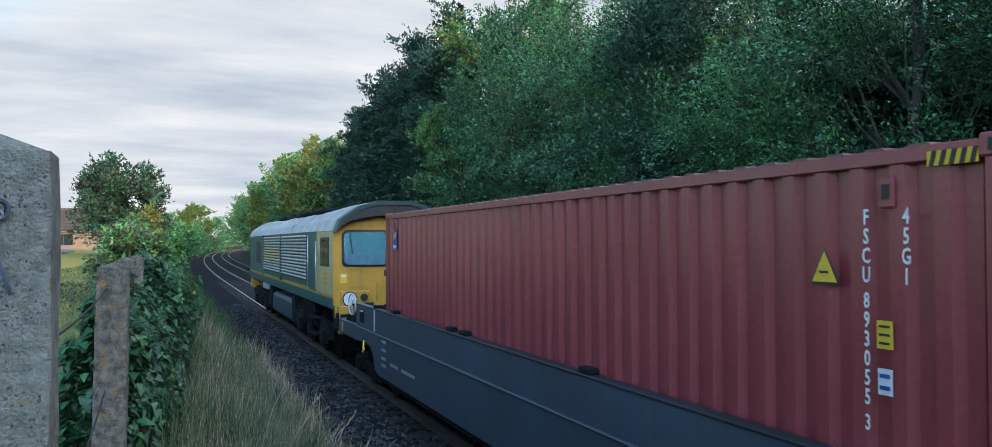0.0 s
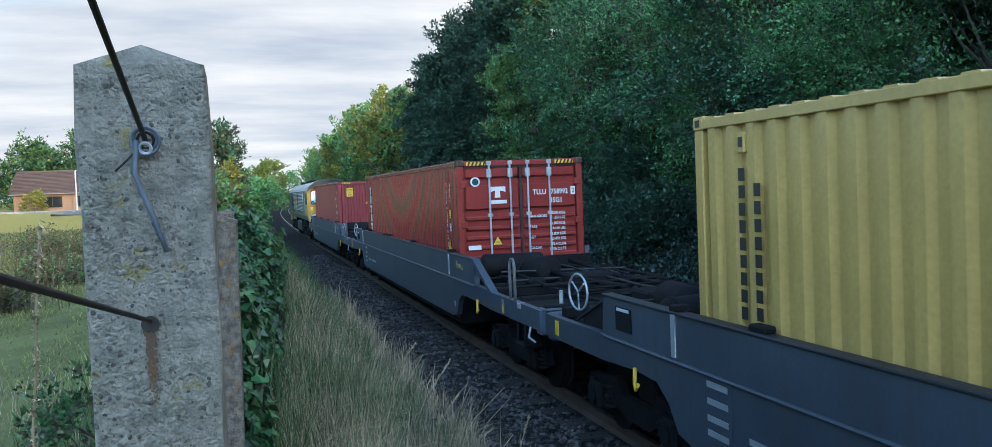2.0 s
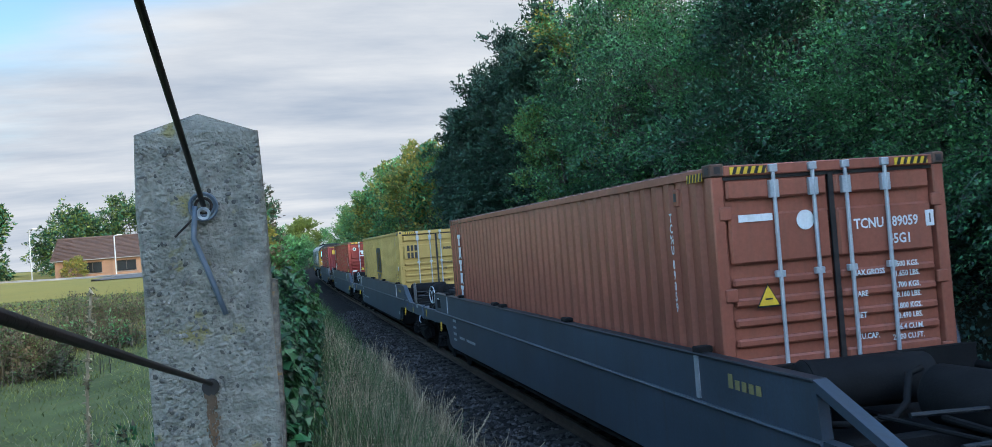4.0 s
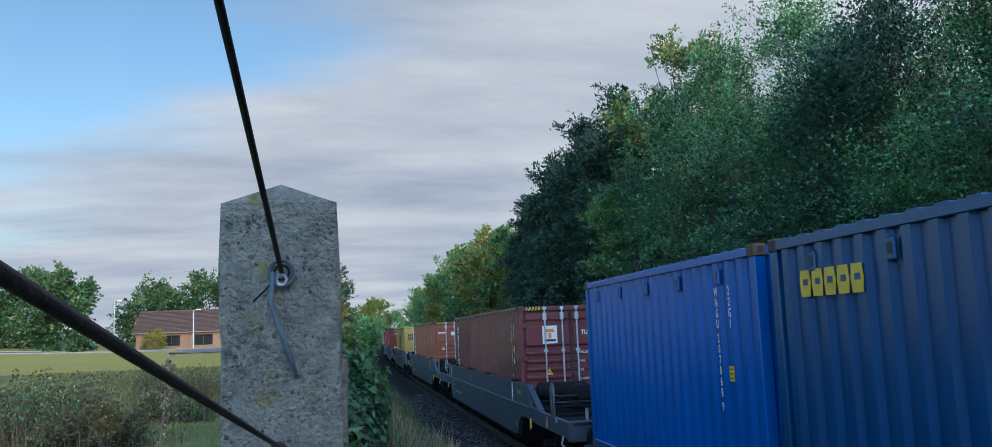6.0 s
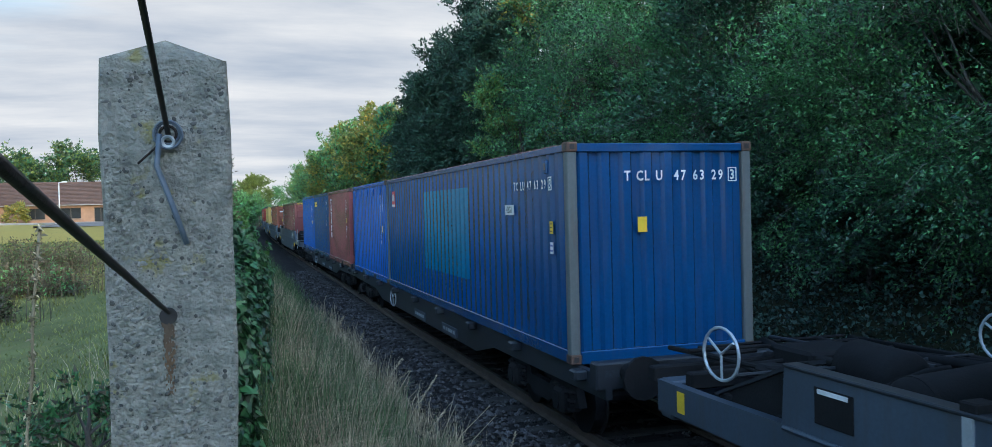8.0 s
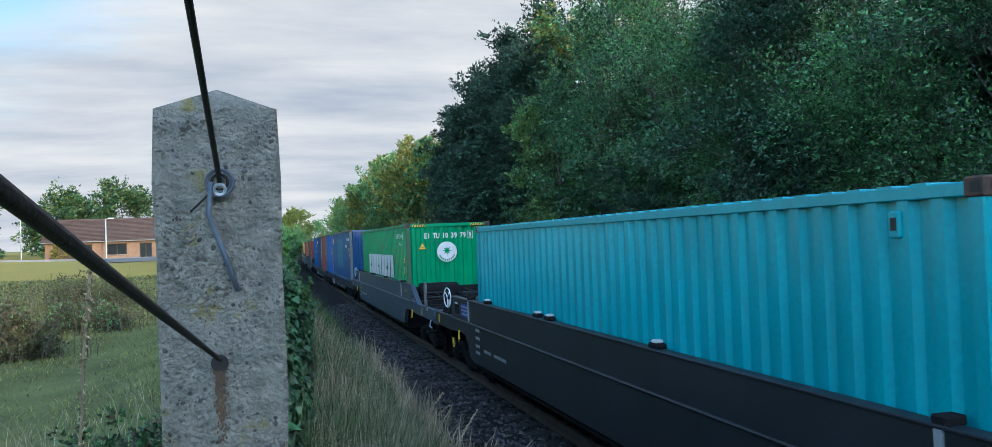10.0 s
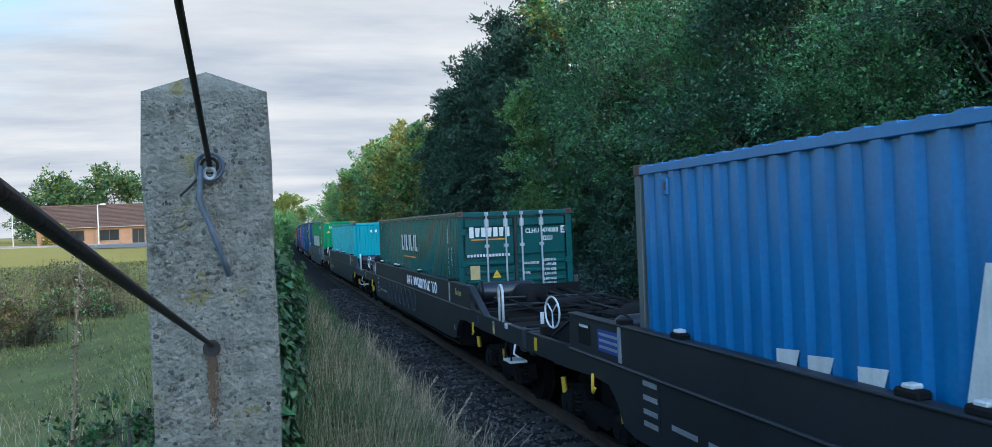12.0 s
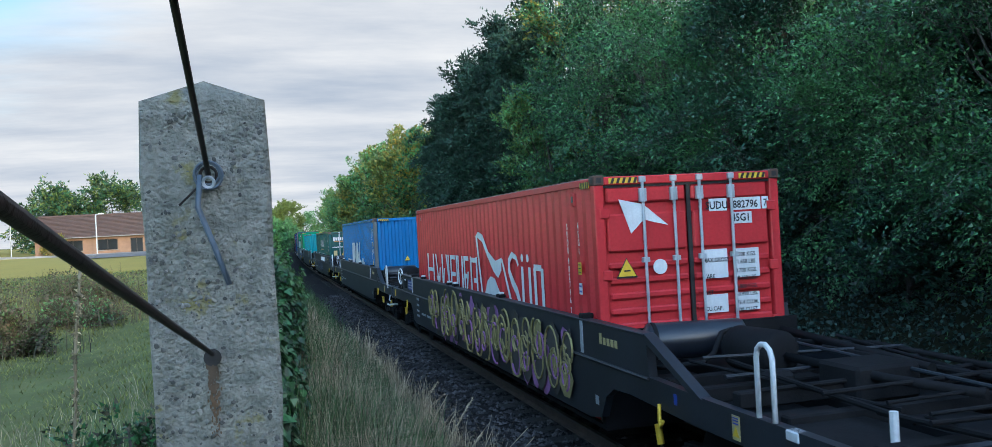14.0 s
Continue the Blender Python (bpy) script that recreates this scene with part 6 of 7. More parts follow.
def build_ground():
    xs = [-2500, -900, -400, -200, -120, -80, -60, -48, -40, -34, -29, -25, -22, -19, -17, -15, -13, -11.5, -10, -9, -8, -7, -6.2, -5.6, -5.2, -4.75, -4.4, -4.1, -3.7, -3.3, -2.75, -2.2, -1.75,
          0, 2, 5.2, 5.9, 6.8, 8.2, 10, 14, 20, 40, 90, 200, 500, 2500]
    ys = [-600, -200, -100, -60, -40, -25, -15] + [-10 + 1.0 * k for k in range(60)] + [50 + 4 * k for k in range(25)] + [150 + 12 * k for k in range(15)] + [340, 400, 500, 700, 1000, 1500, 3000]
    verts, faces, mats = [], [], []
    for y in ys:
        for x in xs:
            gx = x + line_x(y)
            z = ground_z(gx, y)
            if -5.6 < x < -2.3 or 6 < x < 14:
                z += 0.06 * noise.noise((gx * 1.3, y * 1.1, 3))
            verts.append((gx, y, z))
    n = len(xs)
    for j in range(len(ys) - 1):
        for i in range(n - 1):
            faces.append((j * n + i, j * n + i + 1, (j + 1) * n + i + 1, (j + 1) * n + i))
            c = (xs[i] + xs[i + 1]) / 2
            yc = (ys[j] + ys[j + 1]) / 2
            # lawn colour begins at y = 46, where the sunlit ground begins
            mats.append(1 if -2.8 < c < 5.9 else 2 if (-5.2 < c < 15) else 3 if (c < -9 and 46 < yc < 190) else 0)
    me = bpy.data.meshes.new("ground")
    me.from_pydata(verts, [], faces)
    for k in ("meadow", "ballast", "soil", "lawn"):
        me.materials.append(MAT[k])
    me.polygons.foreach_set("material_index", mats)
    me.polygons.foreach_set("use_smooth", [True] * len(mats))
    me.update()
    tagged(part("ground", me, None), "meadow, lawn and railway cutting in one sheet", "ground", kind="structure")


build_ground()


def build_road():
    """The estate road in front of the house, with kerbs."""
    verts, faces = [], []
    pts = [(-60, 96), (-44, 99), (-32, 100.5), (-24, 99), (-19, 93.5), (-16.2, 85), (-14.8, 76), (-14.6, 67)]
    n = 24
    path = []
    for k in range(n + 1):
        u = k / n * (len(pts) - 1)
        i = min(int(u), len(pts) - 2)
        a, b = Vector(pts[i]), Vector(pts[i + 1])
        path.append(a.lerp(b, u - i))
    def strip(name, o0, o1, lift, material):
        v, f = [], []
        for k, p in enumerate(path):
            d = (path[min(k + 1, n)] - path[max(k - 1, 0)]).normalized()
            nrm = Vector((-d.y, d.x))
            for o in (o0, o1):
                q = p + nrm * o
                z = ground_z(q.x, q.y)
                v += [(q.x, q.y, z + lift), (q.x, q.y, z - 0.2)]
        for k in range(n):
            a, b = k * 4, k * 4 + 4
            f += [(a, b, b + 2, a + 2), (a + 1, b + 1, b, a), (a + 2, b + 2, b + 3, a + 3)]
        return tagged(raw(name, v, f, material), "", "", kind="structure")
    tagged(strip("road", -3.0, 3.0, 0.05, "asphalt"), "grey asphalt estate road before the bungalow", "road")
    tagged(strip("pavement", -3.25, -3.0, 0.13, "kerb"), "pale concrete kerb along the road", "kerb")
    tagged(strip("pavement", 3.0, 3.25, 0.13, "kerb"), "pale concrete kerb along the road", "kerb")


build_road()


# ---- track ----
def rail_line(off, name_label):
    stations = [-30 + 4 * k for k in range(12)] + [18 + 8 * k for k in range(44)] + [380, 420, 480]
    def sweep(outline, material, parent=None, name="rail"):
        v, f = [], []
        for s in stations:
            x, y, a = track(s, off)
            for u, z in outline:
                v.append((x + u * math.cos(a), y - u * math.sin(a) * -1, z))
        m = len(outline)
        for k in range(len(stations) - 1):
            for j in range(m):
                f.append((k * m + j, k * m + (j + 1) % m, (k + 1) * m + (j + 1) % m, (k + 1) * m + j))
        return raw(name, v, f, material, parent)
    r = sweep([(-0.07, -0.16), (0.07, -0.16), (0.07, -0.145), (0.012, -0.12), (0.012, -0.045), (0.036, -0.035), (0.036, -0.004), (-0.036, -0.004), (-0.036, -0.035), (-0.012, -0.045), (-0.012, -0.12), (-0.07, -0.145)], "rail")
    tagged(r, name_label, "rail", "rails", "structure")
    sweep([(-0.034, -0.004), (0.034, -0.004), (0.026, 0.0), (-0.026, 0.0)], "rail_shine", r, "rail_head")


for c_ in (0.0, 3.4):
    for s_ in (-0.7535, 0.7535):
        rail_line(c_ + s_, "steel rail with polished head and rusty sides on ballast")


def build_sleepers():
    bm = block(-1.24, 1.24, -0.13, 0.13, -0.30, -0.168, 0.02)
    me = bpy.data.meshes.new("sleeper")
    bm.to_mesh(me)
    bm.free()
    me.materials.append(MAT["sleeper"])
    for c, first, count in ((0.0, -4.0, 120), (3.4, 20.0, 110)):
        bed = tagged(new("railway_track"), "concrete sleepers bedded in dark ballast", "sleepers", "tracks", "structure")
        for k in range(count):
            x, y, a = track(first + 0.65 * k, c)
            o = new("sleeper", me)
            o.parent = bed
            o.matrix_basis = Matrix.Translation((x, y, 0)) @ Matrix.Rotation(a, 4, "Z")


def build_stones():
    """Loose ballast on the near shoulder and between the rails."""
    rng = np.random.default_rng(4)
    n = 21000
    y = 3.5 + 42 * rng.random(n) ** 1.7
    x = np.where(rng.random(n) < 0.62, -2.75 + 1.95 * rng.random(n), -0.7 + 6.0 * rng.random(n))
    z = np.interp(x, [p[0] for p in PROFILE], [p[1] for p in PROFILE])
    r = 0.022 + 0.028 * rng.random(n)
    base = np.array([(1, 0, 0), (-1, 0, 0), (0, 1, 0), (0, -1, 0), (0, 0, 1), (0, 0, -1)], float)
    tri = np.array([(0, 2, 4), (2, 1, 4), (1, 3, 4), (3, 0, 4), (2, 0, 5), (1, 2, 5), (3, 1, 5), (0, 3, 5)])
    ang = rng.random(n) * math.tau
    v = base[None] * (0.65 + 0.7 * rng.random((n, 6, 1))) * r[:, None, None] * np.array([1.2, 1.0, 0.75])
    c, s = np.cos(ang)[:, None], np.sin(ang)[:, None]
    vx, vy = v[..., 0] * c - v[..., 1] * s, v[..., 0] * s + v[..., 1] * c
    verts = np.stack([vx + x[:, None], vy + y[:, None], v[..., 2] + z[:, None] + 0.01], -1).reshape(-1, 3)
    faces = (tri[None] + 6 * np.arange(n)[:, None, None]).reshape(-1, 3)
    tagged(raw("ballast_stones", verts.tolist(), faces.tolist(), "stone"), "loose dark crushed stone beside the rails", "ballast", kind="stuff")


build_stones()


# ---- fence ----
def fence_post(x, y, top, base, w=0.141, lean=0.0, near=False, label="weathered concrete fence post with pebbles and lichen"):
    p = thing("fence_post", label, "post", "fence posts")
    p.matrix_basis = Matrix.Translation((x, y, base)) @ Matrix.Rotation(radians(lean), 4, "Y")
    h = top - base
    bm = bmesh.new()
    nz = 22 if near else 6
    d = 0.12
    rngp = random.Random(int(y * 100))
    rows_ = []
    hw = w / 2
    outline = [(-hw + 0.004, 0), (-hw, 0.004), (-hw, d - 0.004), (-hw + 0.004, d), (hw - 0.004, d), (hw, d - 0.004), (hw, 0.004), (hw - 0.004, 0)]
    for k in range(nz + 1):
        z = h * k / nz
        wob = 0.0025 if near else 0.004
        rows_.append([bm.verts.new((u * (1 + 0.02 * (1 - z / h)) + rngp.uniform(-wob, wob), v + rngp.uniform(-wob, wob), z)) for u, v in outline])
    m = len(outline)
    for a, b in zip(rows_, rows_[1:]):
        for j in range(m):
            bm.faces.new((a[j], b[j], b[(j + 1) % m], a[(j + 1) % m]))
    ridge = [bm.verts.new((0.002, 0.012, h + 0.024)), bm.verts.new((0.0, d - 0.012, h + 0.022))]
    t = rows_[-1]
    bm.faces.new((t[0], t[1], t[2], t[3], ridge[1], ridge[0]))
    bm.faces.new((t[4], t[5], t[6], t[7], ridge[0], ridge[1]))
    bm.faces.new((t[7], t[0], ridge[0]))
    bm.faces.new((t[3], t[4], ridge[1]))
    bmesh.ops.recalc_face_normals(bm, faces=bm.faces[:])
    part("shaft", bm, "concrete" if near else "concrete_old", p)
    return p


NP = fence_post(-5.033, 0.942, 2.989, 1.1, near=True, label="pebbled grey concrete fence post with peaked top and wire ties")


def near_post_fittings():
    """Wire eye, cable tie, drilled hole with a rust run, on the near post."""
    def at(dx, z, dy=-0.004):
        return (dx, dy, z - 1.1)
    hole = bmesh.new()
    rod(hole, at(-0.0030, 2.6925, -0.0052), at(-0.0030, 2.6925, 0.01), 0.0100, 16)
    part("bolt_hole", hole, "black", NP)
    stain = bmesh.new()
    rng = random.Random(2)
    for k in range(170):                          # blotches thinning out downwards
        f = rng.random() ** 1.4
        u = -0.0034 + rng.gauss(0, 0.0034) * (1 - 0.35 * f)
        r = rng.uniform(0.0007, 0.0023) * (1.15 - 0.7 * f)
        a0 = rng.uniform(0, 6)
        stain.faces.new([stain.verts.new(at(u + r * math.cos(a0 + j) * rng.uniform(0.6, 1.2), 2.684 - 0.085 * f + 1.9 * r * math.sin(a0 + j), -0.0042 - 0.000006 * k)) for j in (0, 1, 2, 3, 4, 5)])
    part("rust_run", stain, "stain", NP, "orange-brown rust run below the hole")
    for k, (r, dz) in enumerate(((0.009, 0.0), (0.0125, 0.001), (0.0155, -0.001))):
        part("wire_coil", ring(at(0.003, 2.902 + dz, -0.006 - 0.003 * k), (0.1, 1, 0.1), r, 0.0018, 18, 5), "tie" if k else "wire", NP)
    part("eye_bolt", ring(at(0.003, 2.893, -0.012), (0.1, 1, 0.2), 0.006, 0.002, 14, 5), "zinc", NP)
    part("cable_tie", pipe([at(-0.006, 2.902, -0.01), at(-0.010, 2.865, -0.012), at(0.004, 2.825, -0.012), at(0.020, 2.775, -0.012)], 0.0034, 6), "tie", NP, "grey plastic tie end hanging down")
    part("wire_end", pipe([at(-0.004, 2.893, -0.009), at(-0.030, 2.868, -0.011)], 0.0014, 5), "wire", NP)
    rngs = random.Random(9)
    pebbles = bmesh.new()
    for k in range(2400):
        u, z = rngs.uniform(-0.067, 0.067), rngs.uniform(2.2, 2.975)
        r = 0.0008 + 0.0022 * rngs.random() ** 2
        bmesh.ops.create_icosphere(pebbles, subdivisions=1, radius=r, matrix=Matrix.Translation(at(u, z, -0.0005)) @ Matrix.Rotation(rngs.uniform(0, 3), 4, "Y") @ Matrix.Diagonal((rngs.uniform(0.8, 1.8), 0.5, 1, 1)))
    tagged(part("aggregate", pebbles, "pebble", NP), "exposed pebbles in the concrete face", kind="stuff")


MAT["pebble"] = surface("exposed_pebble", (0.215, 0.210, 0.185), (0.100, 0.099, 0.092), 0.9, 0, 30, 120, 0.4, island=0.6)
near_post_fittings()

# strained wires from the near post, towards the camera's side
up_a, low_a = Vector((-5.030, 0.936, 2.902)), Vector((-5.036, 0.936, 2.697))
up_wire = thing("fence_wire", "thin dark steel wire tied to the concrete post", "wire", "fence wires")
part("strand", pipe([up_a, up_a + Vector((0.012, -1.0, 0.213)) * 2.0], 0.0030, 8), "wire", up_wire)
low_wire = thing("fence_wire", "thick rusty strand threaded through the concrete post", "wire", "fence wires")
part("strand", pipe([low_a, low_a + Vector((0.0058, -1.0, 0.164)) * 2.0], 0.0026, 8), "wire", low_wire)

POST_Y = [3.85, 6.75, 9.65, 12.6, 15.5]
for k, y in enumerate(POST_Y):
    fence_post(-5.06 - 0.01 * k, y, 2.74 - 0.02 * k, 1.0, 0.141, 1.0 if k == 0 else -1.0, label="lichen-stained concrete fence post half covered in ivy")
for z in (2.66, 2.20, 1.75):
    wv = thing("fence_wire", "thin rusty fence wire strung between posts", "wire", "fence wires")
    pts = [Vector((-5.03, 1.02, z))] + [Vector((-5.06 - 0.01 * k, y, z - 0.02 * k - 0.02)) for k, y in enumerate(POST_Y)]
    fine_pts = []
    for a, b in zip(pts, pts[1:]):
        for k in range(6):
            u = k / 6
            fine_pts.append(a.lerp(b, u) - Vector((0, 0, 0.10 * u * (1 - u))))
    fine_pts.append(pts[-1])
    part("strand", pipe(fine_pts, 0.0035, 5), "wire", wv)


mesh = bmesh.new()
for k in range(46):
    y = 2.3 + k * 0.05
    for sg in (1, -1):
        ya, yb = y, y + sg * 0.62
        za, zb = 1.15, 1.77
        if 2.3 <= yb <= 3.9 and ya <= 3.9:
            rod(mesh, (-5.075 + 0.004 * sg, ya, za), (-5.075 + 0.004 * sg, yb, zb), 0.0016, 4)
tagged(part("wire_mesh", mesh, "wire"), "rusty chain-link mesh low between the concrete posts", "wire mesh", kind="stuff")


# ---- plants ----
def leaves(name, centres, sizes, material, rng, parent=None, shape=1.9, up=0.5):
    """One mesh of folded leaf blades, a pair of triangles each, at the given places."""
    n = len(centres)
    d = rng.normal(size=(n, 3))
    d /= np.linalg.norm(d, axis=1)[:, None]
    nrm = rng.normal(size=(n, 3))
    nrm[:, 2] += up
    t = np.cross(d, nrm)
    t /= np.linalg.norm(t, axis=1)[:, None] + 1e-9
    s = sizes[:, None]
    fold = np.cross(t, d) * s * 0.15
    v = np.stack([centres - d * s * 0.5, centres + t * s * 0.5 / shape * 1.0 + fold, centres + d * s * 0.5, centres - t * s * 0.5 / shape + fold], 1).reshape(-1, 3)
    f = np.arange(4 * n).reshape(n, 4)
    me = bpy.data.meshes.new(name)
    me.vertices.add(4 * n)
    me.vertices.foreach_set("co", v.ravel())
    me.loops.add(4 * n)
    me.loops.foreach_set("vertex_index", f.ravel().astype(np.int32))
    me.polygons.add(n)
    me.polygons.foreach_set("loop_start", np.arange(0, 4 * n, 4, dtype=np.int32))
    me.update(calc_edges=True)
    me.validate()
    return part(name, me, material, parent)


def blades(name, x, y, z, h, lean, width, material, label, seed, seg=3):
    """Curved grass blades, three tapering pieces each."""
    rng = np.random.default_rng(seed)
    n = len(x)
    a = rng.random(n) * math.tau
    d = np.stack([np.cos(a), np.sin(a)], 1)
    side = np.stack([-d[:, 1], d[:, 0]], 1)
    ln = lean * (0.3 + 1.2 * rng.random(n)) * h
    v = []
    for k in range(seg + 1):
        u = k / seg
        cx, cy = x + d[:, 0] * ln * u ** 2, y + d[:, 1] * ln * u ** 2
        cz = z + h * (u - 0.18 * u ** 3 * lean)
        w = width * (1 - u * 0.9) * 0.5
        v.append(np.stack([cx + side[:, 0] * w, cy + side[:, 1] * w, cz], 1))
        v.append(np.stack([cx - side[:, 0] * w, cy - side[:, 1] * w, cz], 1))
    m = 2 * (seg + 1)
    v = np.stack(v, 1).reshape(-1, 3)
    q = np.array([(2 * k, 2 * k + 1, 2 * k + 3, 2 * k + 2) for k in range(seg)])
    f = (q[None] + m * np.arange(n)[:, None, None]).reshape(-1, 4)
    me = bpy.data.meshes.new(name)
    me.vertices.add(len(v))
    me.vertices.foreach_set("co", v.ravel())
    me.loops.add(f.size)
    me.loops.foreach_set("vertex_index", f.ravel().astype(np.int32))
    me.polygons.add(len(f))
    me.polygons.foreach_set("loop_start", np.arange(0, f.size, 4, dtype=np.int32))
    me.update(calc_edges=True)
    tagged(part(name, me, material), label, "grass", kind="stuff")


def leaf_mesh(name, p, along, nrm, size, material, parent):
    """One mesh of small pointed leaves, a triangle each, lying in the plane given by nrm."""
    n = len(p)
    along = along - nrm * (along * nrm).sum(1)[:, None]
    along /= np.linalg.norm(along, axis=1)[:, None] + 1e-9
    t = np.cross(nrm, along)
    s = size[:, None]
    v = np.stack([p - t * s * 0.33, p + along * s, p + t * s * 0.33 + along * s * 0.1], 1).reshape(-1, 3)
    me = bpy.data.meshes.new(name)
    me.vertices.add(3 * n)
    me.vertices.foreach_set("co", v.ravel())
    me.loops.add(3 * n)
    me.loops.foreach_set("vertex_index", np.arange(3 * n, dtype=np.int32))
    me.polygons.add(n)
    me.polygons.foreach_set("loop_start", np.arange(0, 3 * n, 3, dtype=np.int32))
    me.update(calc_edges=True)
    return part(name, me, material, parent)


def unit(v):
    return v / (np.linalg.norm(v, axis=-1, keepdims=True) + 1e-9)


def sprays(rng, n, cx, cy, z0, z1, r, lobes, lobe_r, taper, rise, droop, per_lobe):
    """Leafy twigs fanning out of uneven lobes on an egg-shaped crown: lobe centres, twig ends, leaf places, leaf axes and normals."""
    u = unit(rng.normal(size=(lobes, 3)))
    k = 0.42 + 0.55 * rng.random(lobes) ** 0.7
    h = (u[:, 2] * k + 1) / 2
    wide = r * (1 - taper * h) * (0.75 + 0.5 * rng.random(lobes))
    c = np.stack([cx + u[:, 0] * k * wide, cy + u[:, 1] * k * wide, z0 + (z1 - z0) * h], 1)
    cr = lobe_r * r * (0.6 + 0.9 * rng.random(lobes))
    m = lobes * per_lobe
    pick = rng.choice(lobes, m, p=cr ** 2 / (cr ** 2).sum())
    heart = np.array([cx, cy, z0 + 0.35 * (z1 - z0)])
    d = unit(c[pick] - heart) * 0.75 + unit(rng.normal(size=(m, 3))) * 0.85
    d[:, 2] += rise + 0.5 * np.clip((h[pick] - 0.75) * 4, 0, 1)
    d = unit(d)
    start = c[pick] + rng.normal(size=(m, 3)) * cr[pick, None] * 0.22
    length = cr[pick] * (0.8 + 0.9 * rng.random(m) ** 1.5)
    side = unit(np.cross(d, np.array([0.0, 0.0, 1.0])) + 0.35 * rng.normal(size=(m, 3)))
    over = unit(np.cross(side, d))
    over *= np.sign(over[:, 2:3] + 1e-6)
    q = rng.choice(m, n, p=length ** 1.6 / (length ** 1.6).sum())
    f = 0.08 + 0.92 * rng.random(n) ** 0.85
    spread = length[q] * 0.40 * np.sin(math.pi * (0.12 + 0.80 * f)) * rng.normal(size=n) * 0.6
    p = start[q] + d[q] * (length[q] * f)[:, None] + side[q] * spread[:, None] + over[q] * (rng.normal(size=n) * 0.05 * length[q])[:, None]
    p[:, 2] -= droop * length[q] * f ** 2
    nrm = unit(over[q] + 0.55 * rng.normal(size=(n, 3)))
    along = d[q] * 0.7 + side[q] * np.sign(spread)[:, None] * 0.6 + 0.3 * rng.normal(size=(n, 3))
    end = start + d * length[:, None] * 0.92
    end[:, 2] -= droop * length * 0.8
    return c, start, end, p, along, nrm


TREE_COUNT = [0]


def tree(x, y, h, r, material, n=9000, leaf=0.22, label="broad-leaved tree in full leaf on the railway bank", name="tree", skirt=0.08, clumps=70, taper=0.25, second=None, clump_r=0.22,
         rise=0.25, droop=0.12, per_lobe=9, twigs=0):
    TREE_COUNT[0] += 1
    rng = np.random.default_rng(100 + TREE_COUNT[0])
    base = ground_z(x, y) - 0.05
    t = thing(name, label, "tree", "trees")
    cl, start, end, pts, along, nrm = sprays(rng, n, x, y, base + h * skirt, base + h, r, clumps, clump_r, taper, rise, droop, per_lobe)
    # trunk and limbs
    bm = bmesh.new()
    r0 = 0.014 * h + 0.03
    p = Vector((x, y, base))
    steps = 6
    spine = [p]
    for k in range(steps):
        q = Vector((x + rng.normal() * 0.03 * h * 0.3, y + rng.normal() * 0.03 * h * 0.3, base + h * 0.85 * (k + 1) / steps))
        rod(bm, p, q, r0 * (1 - k / (steps + 0.5)), 7, r0 * (1 - (k + 1) / (steps + 0.5)))
        p = q
        spine.append(q)
    for k in range(min(30, clumps // 2)):
        c = Vector(cl[int(rng.integers(clumps))])
        f = min(steps - 1, max(1, int((c.z - base) / h * steps * 0.8)))
        a = spine[f]
        mid = a.lerp(c, 0.55) + Vector((0, 0, -0.04 * h))
        rod(bm, a, mid, r0 * 0.28, 5, r0 * 0.16)
        rod(bm, mid, c, r0 * 0.16, 5, r0 * 0.04)
    part("trunk", bm, "bark", t)
    if twigs:                                    # thin pale twigs that carry the leaves
        tw = bmesh.new()
        for k in rng.choice(len(start), min(twigs, len(start)), replace=False):
            a, b = Vector(start[k]), Vector(end[k])
            mid = a.lerp(b, 0.5) + Vector((0, 0, 0.06 * (b - a).length))
            rod(tw, a, mid, 0.011, 3, 0.008)
            rod(tw, mid, b + (b - mid) * 0.25, 0.008, 3, 0.003)
        tagged(part("twig", tw, "twig", t), kind="stuff")
    cut = rng.random(n) < (0.35 if second else -1)
    size = leaf * (0.6 + 0.8 * rng.random(n))
    for sel, m in ((~cut, material), (cut, second)):
        if m:
            tagged(leaf_mesh("crown", pts[sel], along[sel], nrm[sel], size[sel], m, t), kind="stuff")
    return t


